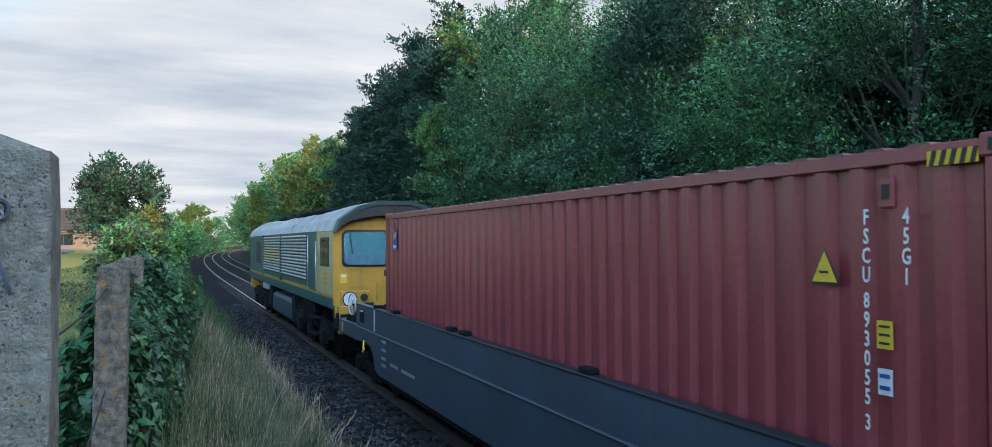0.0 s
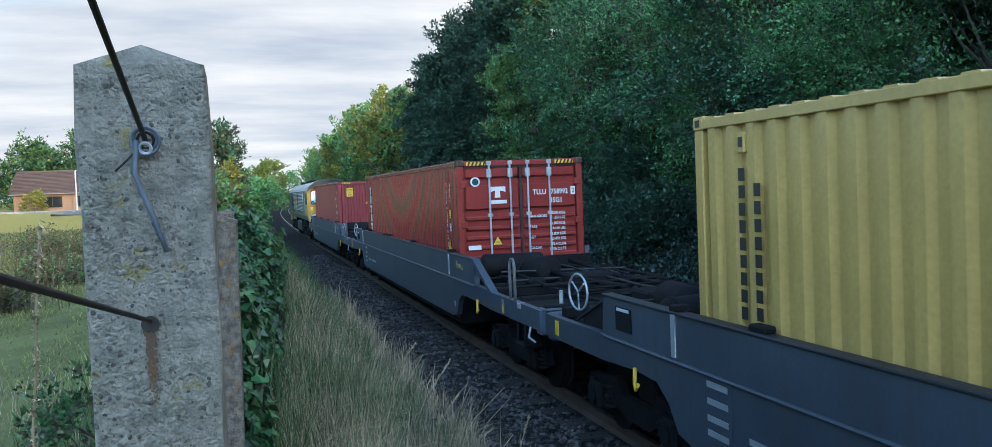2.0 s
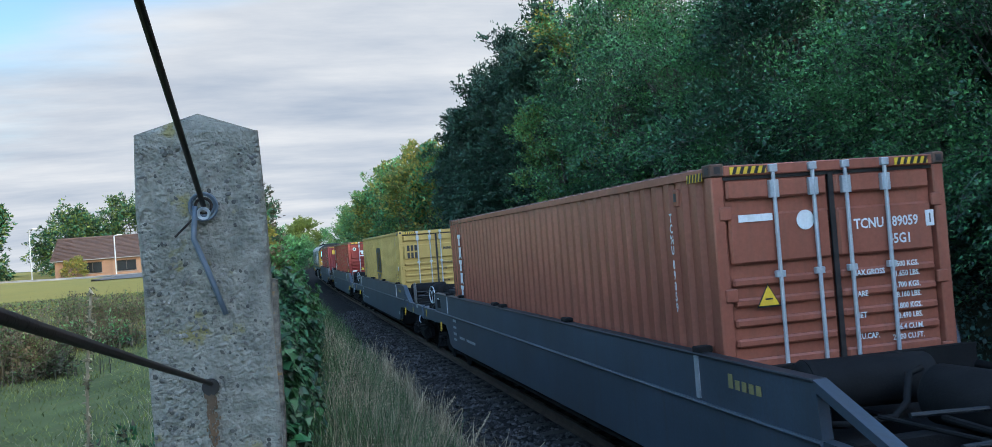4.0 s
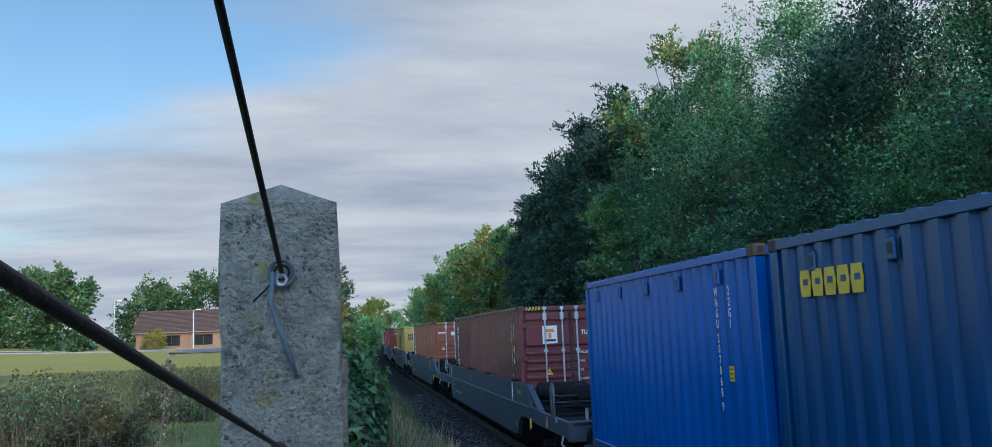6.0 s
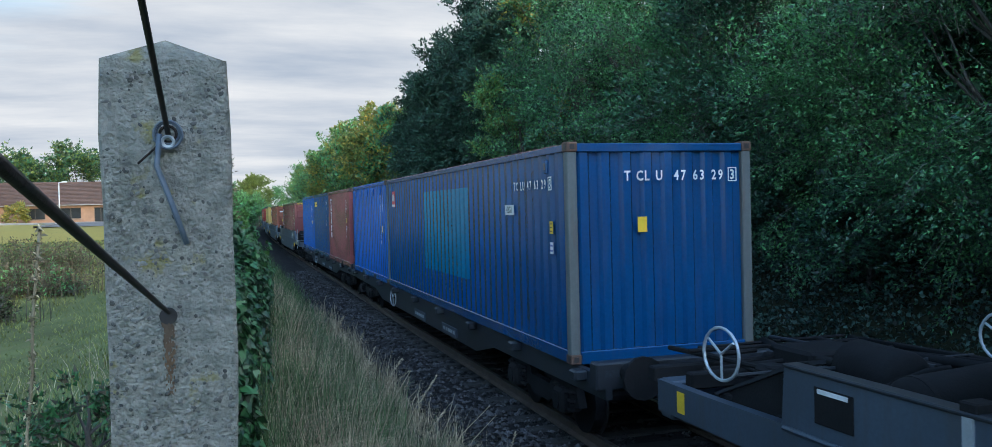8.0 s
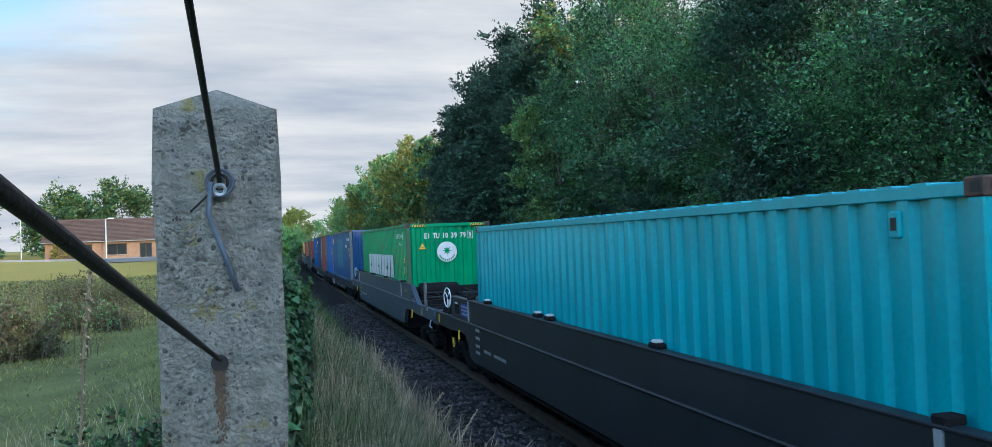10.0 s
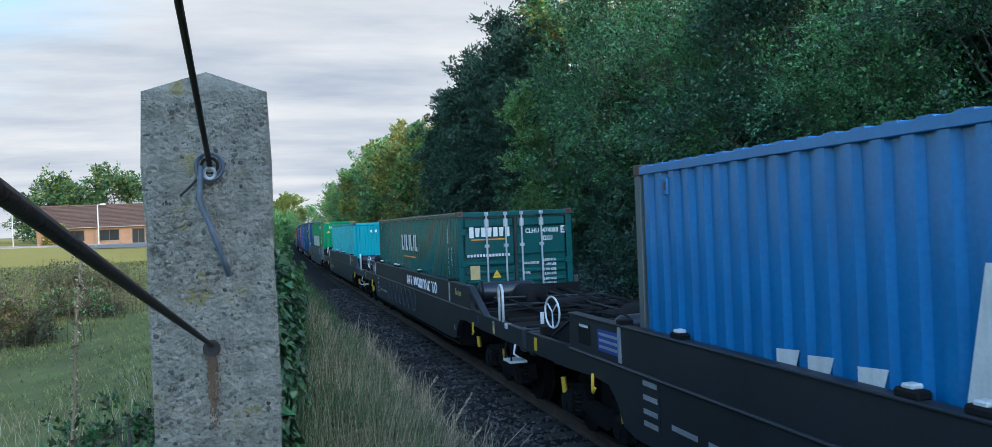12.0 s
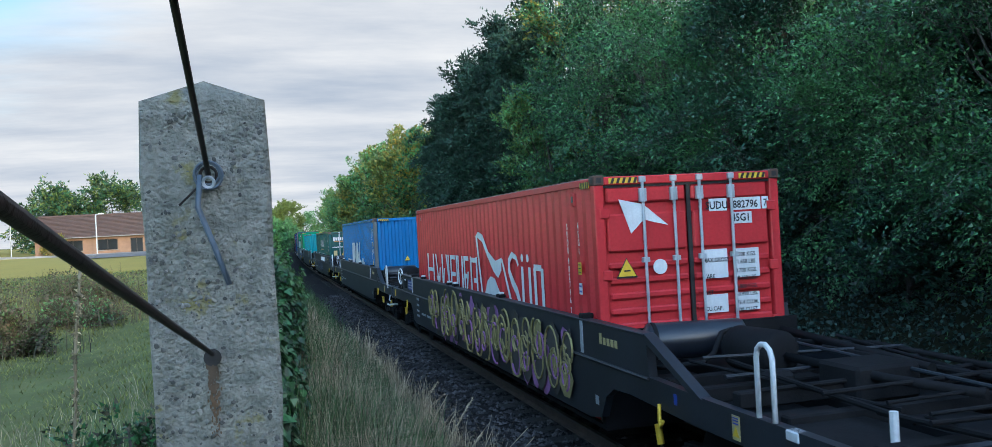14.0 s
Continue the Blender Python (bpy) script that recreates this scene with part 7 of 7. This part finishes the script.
def wood():
    # along the bank, near to far: x from the line, y, height, radius, leaves, size, kind
    near = [(8.6, 3.5, 9.0, 3.0), (8.9, 8.0, 9.8, 3.1), (8.8, 12.5, 10.3, 3.1), (9.3, 17.0, 11.0, 3.3), (9.6, 21.5, 10.0, 3.4), (10.4, 26.5, 11.2, 3.6), (10.8, 32.0, 12.4, 3.8)]
    for k, (x, y, h, r) in enumerate(near):
        tree(x, y, h, r, "leaf_dark" if k % 3 == 1 else "leaf_mid", 88000 if y < 20 else 58000, (0.070 if y < 10 else 0.078) if y < 20 else 0.10, "dense dark green tree crowding the railway bank", second="leaf_dark" if k % 2 == 0 else "leaf_mid", clumps=84, skirt=0.0, clump_r=0.27, per_lobe=12, twigs=420)
    # gold second leaves paint the sunlit crown
    tree(12.4, 42.0, 15.6, 4.2, "leaf_mid", 42000, 0.16, "tall open-crowned tree with sunlit gold put into its leaves", second="leaf_gold", skirt=0.15, clumps=70, clump_r=0.20, twigs=200)
    tree(10.2, 37.0, 11.8, 3.4, "leaf_dark", 40000, 0.13, "dense dark green tree crowding the railway bank", second="leaf_mid", clumps=100, skirt=0.0, twigs=200)
    tree(9.2, 42.0, 9.5, 2.8, "leaf_mid", 40000, 0.12, "light green young tree before dark evergreens", second="leaf_light", clumps=90, skirt=0.0, rise=0.7, twigs=200)
    for x, y, h, r in ((10.6, 47.5, 14.3, 3.5), (10.1, 53.5, 13.9, 3.4), (9.6, 59.5, 13.0, 3.3), (9.2, 65.5, 11.6, 2.9)):
        tree(x, y, h, r, "leaf_conifer", 52000, 0.19, "dark evergreen tree with drooping branches", clumps=150, skirt=0.0, taper=0.6, clump_r=0.27, rise=0.2, droop=0.28)
    for k, (x, y, h, r) in enumerate(((8.5, 72, 12.0, 3.6), (8.4, 80, 13.4, 3.9), (8.4, 90, 13.4, 4.1), (8.2, 101, 12.8, 4.3), (8.0, 113, 13.2, 4.5), (8.0, 127, 13.8, 4.8), (8.0, 142, 11.0, 4.2), (8.0, 160, 11.5, 4.5), (8.2, 182, 12, 5.0), (8.2, 208, 12, 5.0), (8.2, 240, 12, 6.0))):
        # gold leaves put the low sun's yellow into these crowns
        tree(x + 0.5 + line_x(y), y, h * 0.94, r * 0.95, "leaf_light" if k in (1, 2, 4) else "leaf_mid", 13000, 0.30, "sunlit green tree beside the curving track", second="leaf_gold" if k in (0, 1, 2, 4) else "leaf_light", clumps=70, skirt=0.0, rise=0.8)
    for k in range(16):
        y = 2 + 8.5 * k
        # lighter second leaves from k = 3 on stand in for sun on the tops
        tree(16.0 + 1.5 * (k % 3) + line_x(y), y, 10.2 + 1.3 * math.sin(k * 1.7) + (0.2 if 3 < k < 7 else -1.2 if k < 3 else -0.6), 4.2, "leaf_mid", 11000, 0.34, "tall green tree behind the bank", second="leaf_light" if k > 2 else "leaf_dark", clumps=90, skirt=0.05)
    # low growth that closes the wood under the crowns
    for k in range(11):
        y = 1.0 + 5.2 * k
        tree(12.3 + 0.8 * (k % 2), y, 6.2 + 0.8 * math.sin(k * 2.1), 2.9, "leaf_dark", 11000, 0.27, "dark green understorey bush in the wood", "bush", clumps=70, skirt=0.0, taper=0.1)
    # thicket at the foot of the bank, hiding the trunks
    for k in range(10):
        y = 5.0 + 3.6 * k
        tree(8.3 + 0.5 * (k % 3), y, 2.8 + 0.7 * math.sin(k * 1.9), 1.6, "leaf_dark", 13000, 0.10, "dark green thicket at the foot of the trees", "bush", clumps=60, skirt=0.0, taper=0.2, second="ground_ivy")
    # behind the camera: unseen trees, added to keep the near ground in shade
    for k in range(9):
        tree(9.5 + 1.0 * (k % 2), -4.0 - 7.0 * k, 12.5, 4.0, "leaf_dark", 5000, 0.55, "unseen dark green tree added along the bank for shade", clumps=60, skirt=0.0)
    for k in range(10):
        tree(4.0 - 8.0 * k, -38.0 - 3 * (k % 2), 13.5, 5.2, "leaf_mid", 5500, 0.65, "unseen dark green tree added behind the camera for shade", clumps=60, skirt=0.0)


wood()


def left_side():
    tree(-7.6, 60, 6.2, 3.0, "leaf_dark", 20000, 0.20, "round dark green tree with brownish leaves beside the fence", second="dead", clumps=90, skirt=0.12)
    tree(-6.4, 66, 4.2, 1.8, "leaf_mid", 5000, 0.2, "bushy green tree beside the fence", clumps=50, skirt=0.0)
    for k, (x, y, h, r) in enumerate(((-4.8, 80, 3.0, 1.6), (-4.5, 95, 3.4, 1.9), (-4.6, 112, 4.0, 2.2), (-4.4, 130, 4.5, 2.4), (-4.0, 150, 5.0, 2.6), (-3.2, 175, 6, 3.0), (-2.0, 205, 7, 3.4), (-7, 140, 5.5, 3.0))):
        tree(x + line_x(y) * 0.9, y, h, r, "leaf_mid", 7000, 0.24, "leafy green bush on the edge of the cutting", "bush", clumps=50, skirt=0.0)
    tree(2.6, 262, 11.5, 6.0, "leaf_light", 16000, 0.48, "rounded sunlit tree at the end of the cutting", clumps=90, skirt=0.0)
    tree(9.5, 300, 10.0, 6.0, "leaf_mid", 8000, 0.42, "rounded green tree at the end of the cutting", clumps=70, skirt=0.0)
    tree(-6.0, 285, 9.0, 6.0, "leaf_mid", 8000, 0.42, "rounded green tree at the end of the cutting", clumps=70, skirt=0.0)
    tree(-5.6, 33, 2.7, 1.25, "leaf_gold", 11000, 0.11, "yellowing shrub on the fence line", "bush", clumps=50, skirt=0.0, second="leaf_light")
    tree(-5.8, 27, 2.2, 1.3, "leaf_mid", 10000, 0.11, "green bramble bush on the fence line", "bush", clumps=50, skirt=0.0, second="dead")
    # beyond the road
    for k, (x, y, h, r) in enumerate(((-36.5, 104, 9.4, 3.6), (-44.5, 118, 9.6, 4.6), (-33.0, 131, 8.6, 4.2), (-25.5, 136, 10.6, 4.6), (-14.0, 150, 9.6, 4.0), (-53, 122, 9, 5.0), (-63, 112, 9, 5.5))):
        tree(x, y, h, r, "leaf_dark", 16000, 0.36, "sunlit green garden tree behind the bungalow", second="leaf_light", clumps=64, skirt=0.02, clump_r=0.30)
    tree(-27.6, 109.0, 2.0, 1.5, "leaf_gold", 3500, 0.16, "clipped yellow-green shrub before the bungalow wall", "bush", clumps=40, skirt=0.0, second="leaf_light")
    tree(-38.5, 78, 2.2, 1.6, "leaf_mid", 3000, 0.18, "green bush at the edge of the lawn", "bush", clumps=40, skirt=0.0)
    mounds = ((-10.8, 22.0, 0.8, 1.1), (-12.9, 23.2, 1.2, 1.5), (-15.8, 23.6, 0.9, 1.6), (-18.6, 25, 1.3, 1.9), (-10.0, 27.5, 0.5, 1.2), (-22.4, 27, 1.1, 2.2), (-13.6, 28.2, 0.85, 1.5), (-17.2, 30, 0.7, 1.9), (-26, 31, 1.0, 2.2), (-11.2, 34, 0.5, 1.6))
    for k, (x, y, h, r) in enumerate(mounds):
        tree(x, y, h, r, "dead", 8000, 0.075, "low mound of brown dying brambles in the meadow", "bramble_bush", clumps=34, skirt=0.0, second="leaf_mid" if k % 3 else "grass", clump_r=0.3)
    rb = np.random.default_rng(41)
    pick = rb.integers(len(mounds), size=2600)
    mx, my, mr = (np.array([mounds[i][q] for i in pick]) for q in (0, 1, 3))
    bx, by = mx + rb.normal(size=2600) * mr * 0.7, my + rb.normal(size=2600) * mr * 0.6
    bz = np.array([ground_z(u, v) for u, v in zip(bx, by)])
    blades("bramble_stems", bx, by, bz, 0.4 + 1.0 * rb.random(2600), 0.5, np.full(2600, 0.022), "dead", "brown dead stems standing over the brambles", 43)
    tree(-5.75, 5.2, 0.75, 0.45, "ivy", 3500, 0.035, "dark bramble tangle beside the fence", "bramble_bush", clumps=40, skirt=0.0, second="dead")
    rng = np.random.default_rng(3)

    def scatter(n, x0, x1, y0, y1, power=1.0):
        y = y0 + (y1 - y0) * rng.random(n) ** power
        x = x0 + (x1 - x0) * rng.random(n)
        return x, y

    def ground_of(x, y):
        return np.array([ground_z(a, b) for a, b in zip(x, y)])

    # ivy bank over the fence: lobed leaves hanging tip down, facing outwards
    n = 62000
    y = 3.55 + 17 * rng.random(n) ** 1.5
    a = rng.random(n) * math.pi
    wv = 0.50 + 0.16 * np.sin(y * 1.9) + 0.10 * np.sin(y * 4.3 + 1)
    hv = 1.40 + 0.16 * np.sin(y * 1.3 + 0.5) + 0.12 * np.sin(y * 3.1)
    hv = np.where(y < 4.4, hv * 0.80, hv)
    lump = 0.5 + 0.5 * np.sin(y * 7.3 + 3.0 * np.sin(a * 5)) * np.sin(a * 9 + y * 2.1)
    rad = 0.66 + 0.30 * lump + 0.14 * rng.random(n)
    x = -5.10 + np.clip(0.22 + 0.05 * (y - 4), 0.22, 1.05) * (wv + 0.4) * rad * np.cos(a)
    z = 0.98 + hv * rad * np.abs(np.sin(a)) ** 0.75
    keep = ~((y < 4.2) & (x < -4.97)) & (x < -4.965 + 0.044 * (y + 0.14) + 0.045 * np.sin(z * 7 + y * 3) * np.clip((y - 3.6) / 2, 0.3, 1)) & (rng.random(n) < 0.45 + 0.55 * lump)
    x, y, z, a = x[keep], y[keep], z[keep], a[keep]
    n = len(x)
    nrm = unit(np.stack([np.cos(a), np.full(n, -0.35), np.abs(np.sin(a)) * 0.8 + 0.25], 1) + 0.55 * rng.normal(size=(n, 3)))
    tip = np.stack([0.3 * rng.normal(size=n), 0.5 * rng.normal(size=n), np.full(n, -1.0)], 1)
    tip = unit(tip - nrm * (tip * nrm).sum(1)[:, None])
    wide = np.cross(nrm, tip)
    size = (0.030 + 0.050 * rng.random(n) ** 1.6) * (1 + 0.05 * (y - 3.5))
    v = np.stack([np.stack([x, y, z], 1) + size[:, None] * (tip * p_ + wide * q_ + nrm * r_)
                  for p_, q_, r_ in ((0.0, 0.0, 0.06), (0.02, 0.50, -0.05), (0.42, 0.30, 0.0), (1.0, 0.0, -0.12), (0.42, -0.30, 0.0), (0.02, -0.50, -0.05))], 1).reshape(-1, 3)
    ivy = bpy.data.meshes.new("ivy")
    ivy.vertices.add(6 * n)
    ivy.vertices.foreach_set("co", v.ravel())
    ivy.loops.add(6 * n)
    ivy.loops.foreach_set("vertex_index", np.arange(6 * n, dtype=np.int32))
    ivy.polygons.add(n)
    ivy.polygons.foreach_set("loop_start", np.arange(0, 6 * n, 6, dtype=np.int32))
    ivy.update(calc_edges=True)
    tagged(part("ivy", ivy, "ivy"), "glossy green ivy smothering the fence", "ivy", kind="stuff")
    # undergrowth of the right-hand bank
    n = 70000
    x, y = scatter(n, 5.9, 10.8, 2.0, 120.0, 2.0)
    x = x + np.array([line_x(v) for v in y])
    z = ground_of(x, y) + 0.9 * rng.random(n) ** 1.6 * (0.6 + 0.4 * np.sin(y * 0.9) * np.sin(x * 1.3))
    tagged(leaves("undergrowth", np.stack([x, y, z], 1), (0.045 + 0.05 * rng.random(n)) * (1 + y / 30), "ground_ivy", rng, shape=1.4, up=0.8), "dark ivy and bramble undergrowth on the bank", "undergrowth", kind="stuff")
    # brown bramble band across the meadow
    n = 16000
    x, y = scatter(n, -30, -6.5, 22, 44)
    keep = np.sin(x * 0.55) * np.sin(y * 0.4 + 1) + 0.04 * (y - 18) + 0.5 * rng.random(n) > 0.75
    x, y = x[keep], y[keep]
    z = ground_of(x, y) + 0.16 * rng.random(len(x)) ** 1.3
    cut = rng.random(len(x)) < 0.55
    pts = np.stack([x, y, z], 1)
    tagged(leaves("brambles", pts[cut], 0.07 + 0.10 * rng.random(cut.sum()), "dead", rng), "brown dying brambles across the meadow", "brambles", kind="stuff")
    tagged(leaves("brambles", pts[~cut], 0.07 + 0.10 * rng.random((~cut).sum()), "grass", rng), "green bramble leaves across the meadow", "brambles", kind="stuff")


left_side()


def grasses():
    rng = np.random.default_rng(8)

    def verge(n, x0, x1, y0, y1, power):
        y = y0 + (y1 - y0) * rng.random(n) ** power
        x = x0 + (x1 - x0) * rng.random(n) + np.array([line_x(v) for v in y])
        return x, y, np.array([ground_z(a, b) for a, b in zip(x, y)]) - 0.03
    def tufted(x, y, z, keep, size, seed):
        """Leave gaps between tufts: keeps blades where a slow wave over the plan is high."""
        r = np.random.default_rng(seed)
        wave = 0.5 + 0.25 * np.sin(x * size * 1.7 + 2 * np.sin(y * size * 0.6)) + 0.25 * np.sin(y * size * 1.1 + x * size * 0.7 + 1)
        ok = r.random(len(x)) < keep + (1 - keep) * wave ** 1.6
        return x[ok], y[ok], z[ok], wave[ok]

    x, y, z = verge(76000, -4.85, -2.65, 2.0, 42, 1.6)
    x, y, z, wave = tufted(x, y, z, 0.2, 2.2, 1)
    blades("verge_grass", x, y, z, (0.5 + 0.8 * wave) * (0.12 + 0.6 * rng.random(len(x)) ** 1.4), 0.45, 0.005 + 0.0007 * y, "grass", "long green grass on the cutting slope", 21)
    x, y, z = verge(58000, -4.8, -2.3, 1.8, 26, 2.1)
    x, y, z, wave = tufted(x, y, z, 0.05, 2.6, 2)
    blades("dry_grass", x, y, z, (0.40 + 0.60 * wave) * (0.18 + 0.82 * rng.random(len(x)) ** 2.2), 0.34, 0.0022 + 0.0006 * y, "straw", "long dry straw-coloured grass on the cutting slope", 22)
    x, y, z = verge(62000, -4.8, -2.3, 1.8, 24, 2.1)
    x, y, z, wave = tufted(x, y, z, 0.25, 2.6, 4)
    blades("dry_grass", x, y, z + 0.10 * rng.random(len(x)), 0.08 + 0.22 * rng.random(len(x)), 2.6, 0.0024 + 0.0006 * y, "straw", "tangled mat of flattened dry grass on the slope", 29, 4)
    x, y, z = verge(9000, -5.0, -2.9, 40, 150, 1.3)
    blades("verge_grass", x, y, z, 0.4 + 0.5 * rng.random(len(x)), 0.5, 0.04 + 0.0 * y, "grass", "long green grass on the cutting slope", 23)
    x, y, z = verge(70000, -20, -5.15, 2.5, 46, 1.6)
    x, y, z, wave = tufted(x, y, z, 0.55, 0.9, 3)
    blades("meadow_grass", x, y, z, 0.07 + 0.09 * rng.random(len(x)), 1.0, 0.005 + 0.0010 * y, "turf", "short mown yellow-green meadow grass", 24, 2)
    x, y, z = verge(4200, -6.6, -5.1, 2.4, 9, 1.2)
    blades("meadow_grass", x, y, z, 0.10 + 0.38 * rng.random(len(x)) ** 2.2, 0.9, 0.004 + 0.0004 * y, "grass", "long green grass along the fence", 25)
    x, y, z = verge(700, -8.0, -5.1, 2.4, 12, 1.2)
    blades("dry_grass", x, y, z, 0.15 + 0.4 * rng.random(len(x)), 0.7, 0.003 + 0.0004 * y, "straw", "dry stalks in the meadow", 26)
    # the same growth round and behind the standpoint
    x, y, z = verge(9000, -4.85, -2.5, -9.0, 2.2, 1.0)
    blades("verge_grass", x, y, z, 0.10 + 0.35 * rng.random(len(x)) ** 1.5, 0.6, np.full(len(x), 0.007), "grass", "long green grass on the cutting slope", 31)
    x, y, z = verge(7000, -4.8, -2.4, -9.0, 2.2, 1.0)
    blades("dry_grass", x, y, z, 0.10 + 0.35 * rng.random(len(x)) ** 1.5, 0.9, np.full(len(x), 0.005), "straw", "dry straw-coloured grass on the cutting slope", 32)
    x, y, z = verge(9000, -13.0, -5.2, -9.0, 2.6, 1.0)
    blades("meadow_grass", x, y, z, 0.06 + 0.08 * rng.random(len(x)), 1.0, np.full(len(x), 0.008), "turf", "short mown yellow-green meadow grass", 33, 2)
    # single tall stalks with seed heads leaning over the ballast
    r2 = random.Random(17)
    for k in range(44):
        y = 3.6 + 7.5 * r2.random()
        x = -4.2 + 1.75 * r2.random() ** 0.7
        g = thing("grass_stalk", "single dry grass stalk leaning over the ballast", "grass stalk", "dry stalks")
        h, ln, a = 0.75 + 0.6 * r2.random(), r2.uniform(0.15, 0.6), r2.uniform(-0.6, 0.9)
        z = ground_z(x, y) - 0.02
        p = [Vector((x + math.cos(a) * ln * u ** 2, y + math.sin(a) * ln * u ** 2, z + h * (u - 0.15 * u ** 3))) for u in (0, 0.25, 0.5, 0.75, 1.0)]
        part("stem", pipe(p, 0.0026, 5), "straw", g)
        if k % 2 == 0:
            rg = np.random.default_rng(300 + k)
            c = np.array([p[4] + (p[3] - p[4]) * q for q in rg.random(70) * 0.7]) + rg.normal(size=(70, 3)) * 0.009
            leaves("seed_head", c, np.full(70, 0.022), "straw", rg, g, shape=3.0)
    # tall pale stalk beyond the near post
    g = thing("grass_stalk", "pale tall plant stalk standing in the meadow", "grass stalk", "dry stalks")
    p = [Vector(v) for v in ((-5.490, 2.30, 1.2), (-5.478, 2.30, 1.6), (-5.464, 2.31, 1.95), (-5.462, 2.31, 2.12), (-5.468, 2.31, 2.26), (-5.452, 2.32, 2.42), (-5.448, 2.32, 2.55), (-5.434, 2.32, 2.68), (-5.424, 2.32, 2.79))]
    part("stem", pipe(p, 0.0042, 6), "straw", g)
    rg = np.random.default_rng(77)
    pick, f = rg.integers(1, 8, 260), rg.random(260)
    c = np.array([p[k].lerp(p[k + 1], q) for k, q in zip(pick, f)]) + rg.normal(size=(260, 3)) * 0.005
    tagged(leaves("seed_head", c, 0.010 + 0.016 * rg.random(260), "straw", rg, g, shape=2.6), kind="stuff")


grasses()


# ---- bungalow and street lamps ----
def bungalow():
    hs = thing("bungalow", "low brick bungalow with brown tiled roof across the lawn", "house")
    x0, x1, y0, y1, zb, ze, zr = -30.3, -12.5, 112.0, 120.0, 1.7, 4.3, 6.95
    openings = [(-27.3, -25.2), (-23.6, -21.4), (-20.0, -18.6), (-17.0, -15.0)]
    xs = [x0] + [v for o in openings for v in o] + [x1]
    for k in range(0, len(xs), 2):
        part("wall", block(xs[k], xs[k + 1], y0, y0 + 0.3, zb, ze), "brick", hs)
    for a, b in openings:
        door_like = (a, b) == openings[2]
        low = zb + (0.1 if door_like else 0.95)
        part("wall", block(a, b, y0, y0 + 0.3, zb, low), "brick", hs)
        part("wall", block(a, b, y0, y0 + 0.3, ze - 0.35, ze), "brick", hs)
        win = part("door" if door_like else "window", block(a + 0.06, b - 0.06, y0 + 0.12, y0 + 0.16, low + 0.06, ze - 0.41), "house_glass", hs)
        for p, q in ((a, a + 0.07), (b - 0.07, b), ((a + b) / 2 - 0.035, (a + b) / 2 + 0.035)):
            part("frame", block(p, q, y0 + 0.08, y0 + 0.18, low, ze - 0.35), "bark", win)
        part("sill", block(a - 0.05, b + 0.05, y0 - 0.06, y0 + 0.1, low - 0.06, low), "kerb", win)
    for x in (x0, x1 - 0.3):
        part("wall", block(x, x + 0.3, y0 + 0.3, y1, zb, ze), "brick", hs)
    part("wall", block(x0, x1, y1, y1 + 0.3, zb, ze), "brick", hs)
    ov = 0.5
    roof = part("roof", prism([(y0 - ov, ze - 0.12), (y0 - ov, ze), ((y0 + y1) / 2, zr), (y1 + ov, ze), (y1 + ov, ze - 0.12), ((y0 + y1) / 2, zr - 0.14)], "x", x0 - 0.4, x1 + 0.4), "roof_tile", hs)
    yr = (y0 + y1) / 2
    for k in range(16):
        u = k / 16
        ya, za = y0 - ov + (yr - y0 + ov) * u, ze + (zr - ze) * u
        part("tile_course", block(x0 - 0.4, x1 + 0.4, ya, ya + 0.31, za + 0.06 + 0.0, za + 0.10), "roof_tile", roof)
    part("ridge", bar((x0 - 0.4, yr, zr + 0.02), (x1 + 0.4, yr, zr + 0.02), 0.12, 8), "roof_tile", roof)
    part("gutter", bar((x0 - 0.4, y0 - ov - 0.05, ze - 0.05), (x1 + 0.4, y0 - ov - 0.05, ze - 0.05), 0.06, 6), "kerb", hs)


bungalow()


def street_lamp(x, y, top):
    base = ground_z(x, y) - 0.05
    p = thing("street_lamp", "slim pale grey street lamp beside the estate road", "street lamp", "street lamps")
    part("column", bar((x, y, base), (x, y, top), 0.07, 8), "zinc", p)
    part("arm", bar((x, y, top), (x + 0.5, y, top + 0.08), 0.035, 6), "zinc", p)
    part("lantern", block(x + 0.3, x + 0.85, y - 0.12, y + 0.12, top + 0.02, top + 0.16, 0.03), "lamp_glass", p)


marker = thing("marker_post", "short galvanised steel marker post beside the far track", "post")
part("shaft", block(5.86, 5.94, 9.36, 9.42, -0.5, 0.95, 0.008), "zinc", marker)
street_lamp(-22.5, 105, 6.6)
street_lamp(-31.8, 108, 8.0)

build_sleepers()


# ---- movement ----
def motions():
    times = [0.5 * k for k in range(29)]
    for ob, behind in MOVERS:
        rows = []
        for t in times:
            x, y, a = track(travelled(t) - behind)
            rows.append((t, Matrix.Translation((x, y, 0)) @ Matrix.Rotation(a, 4, "Z")))
        walk(ob, rows)


motions()
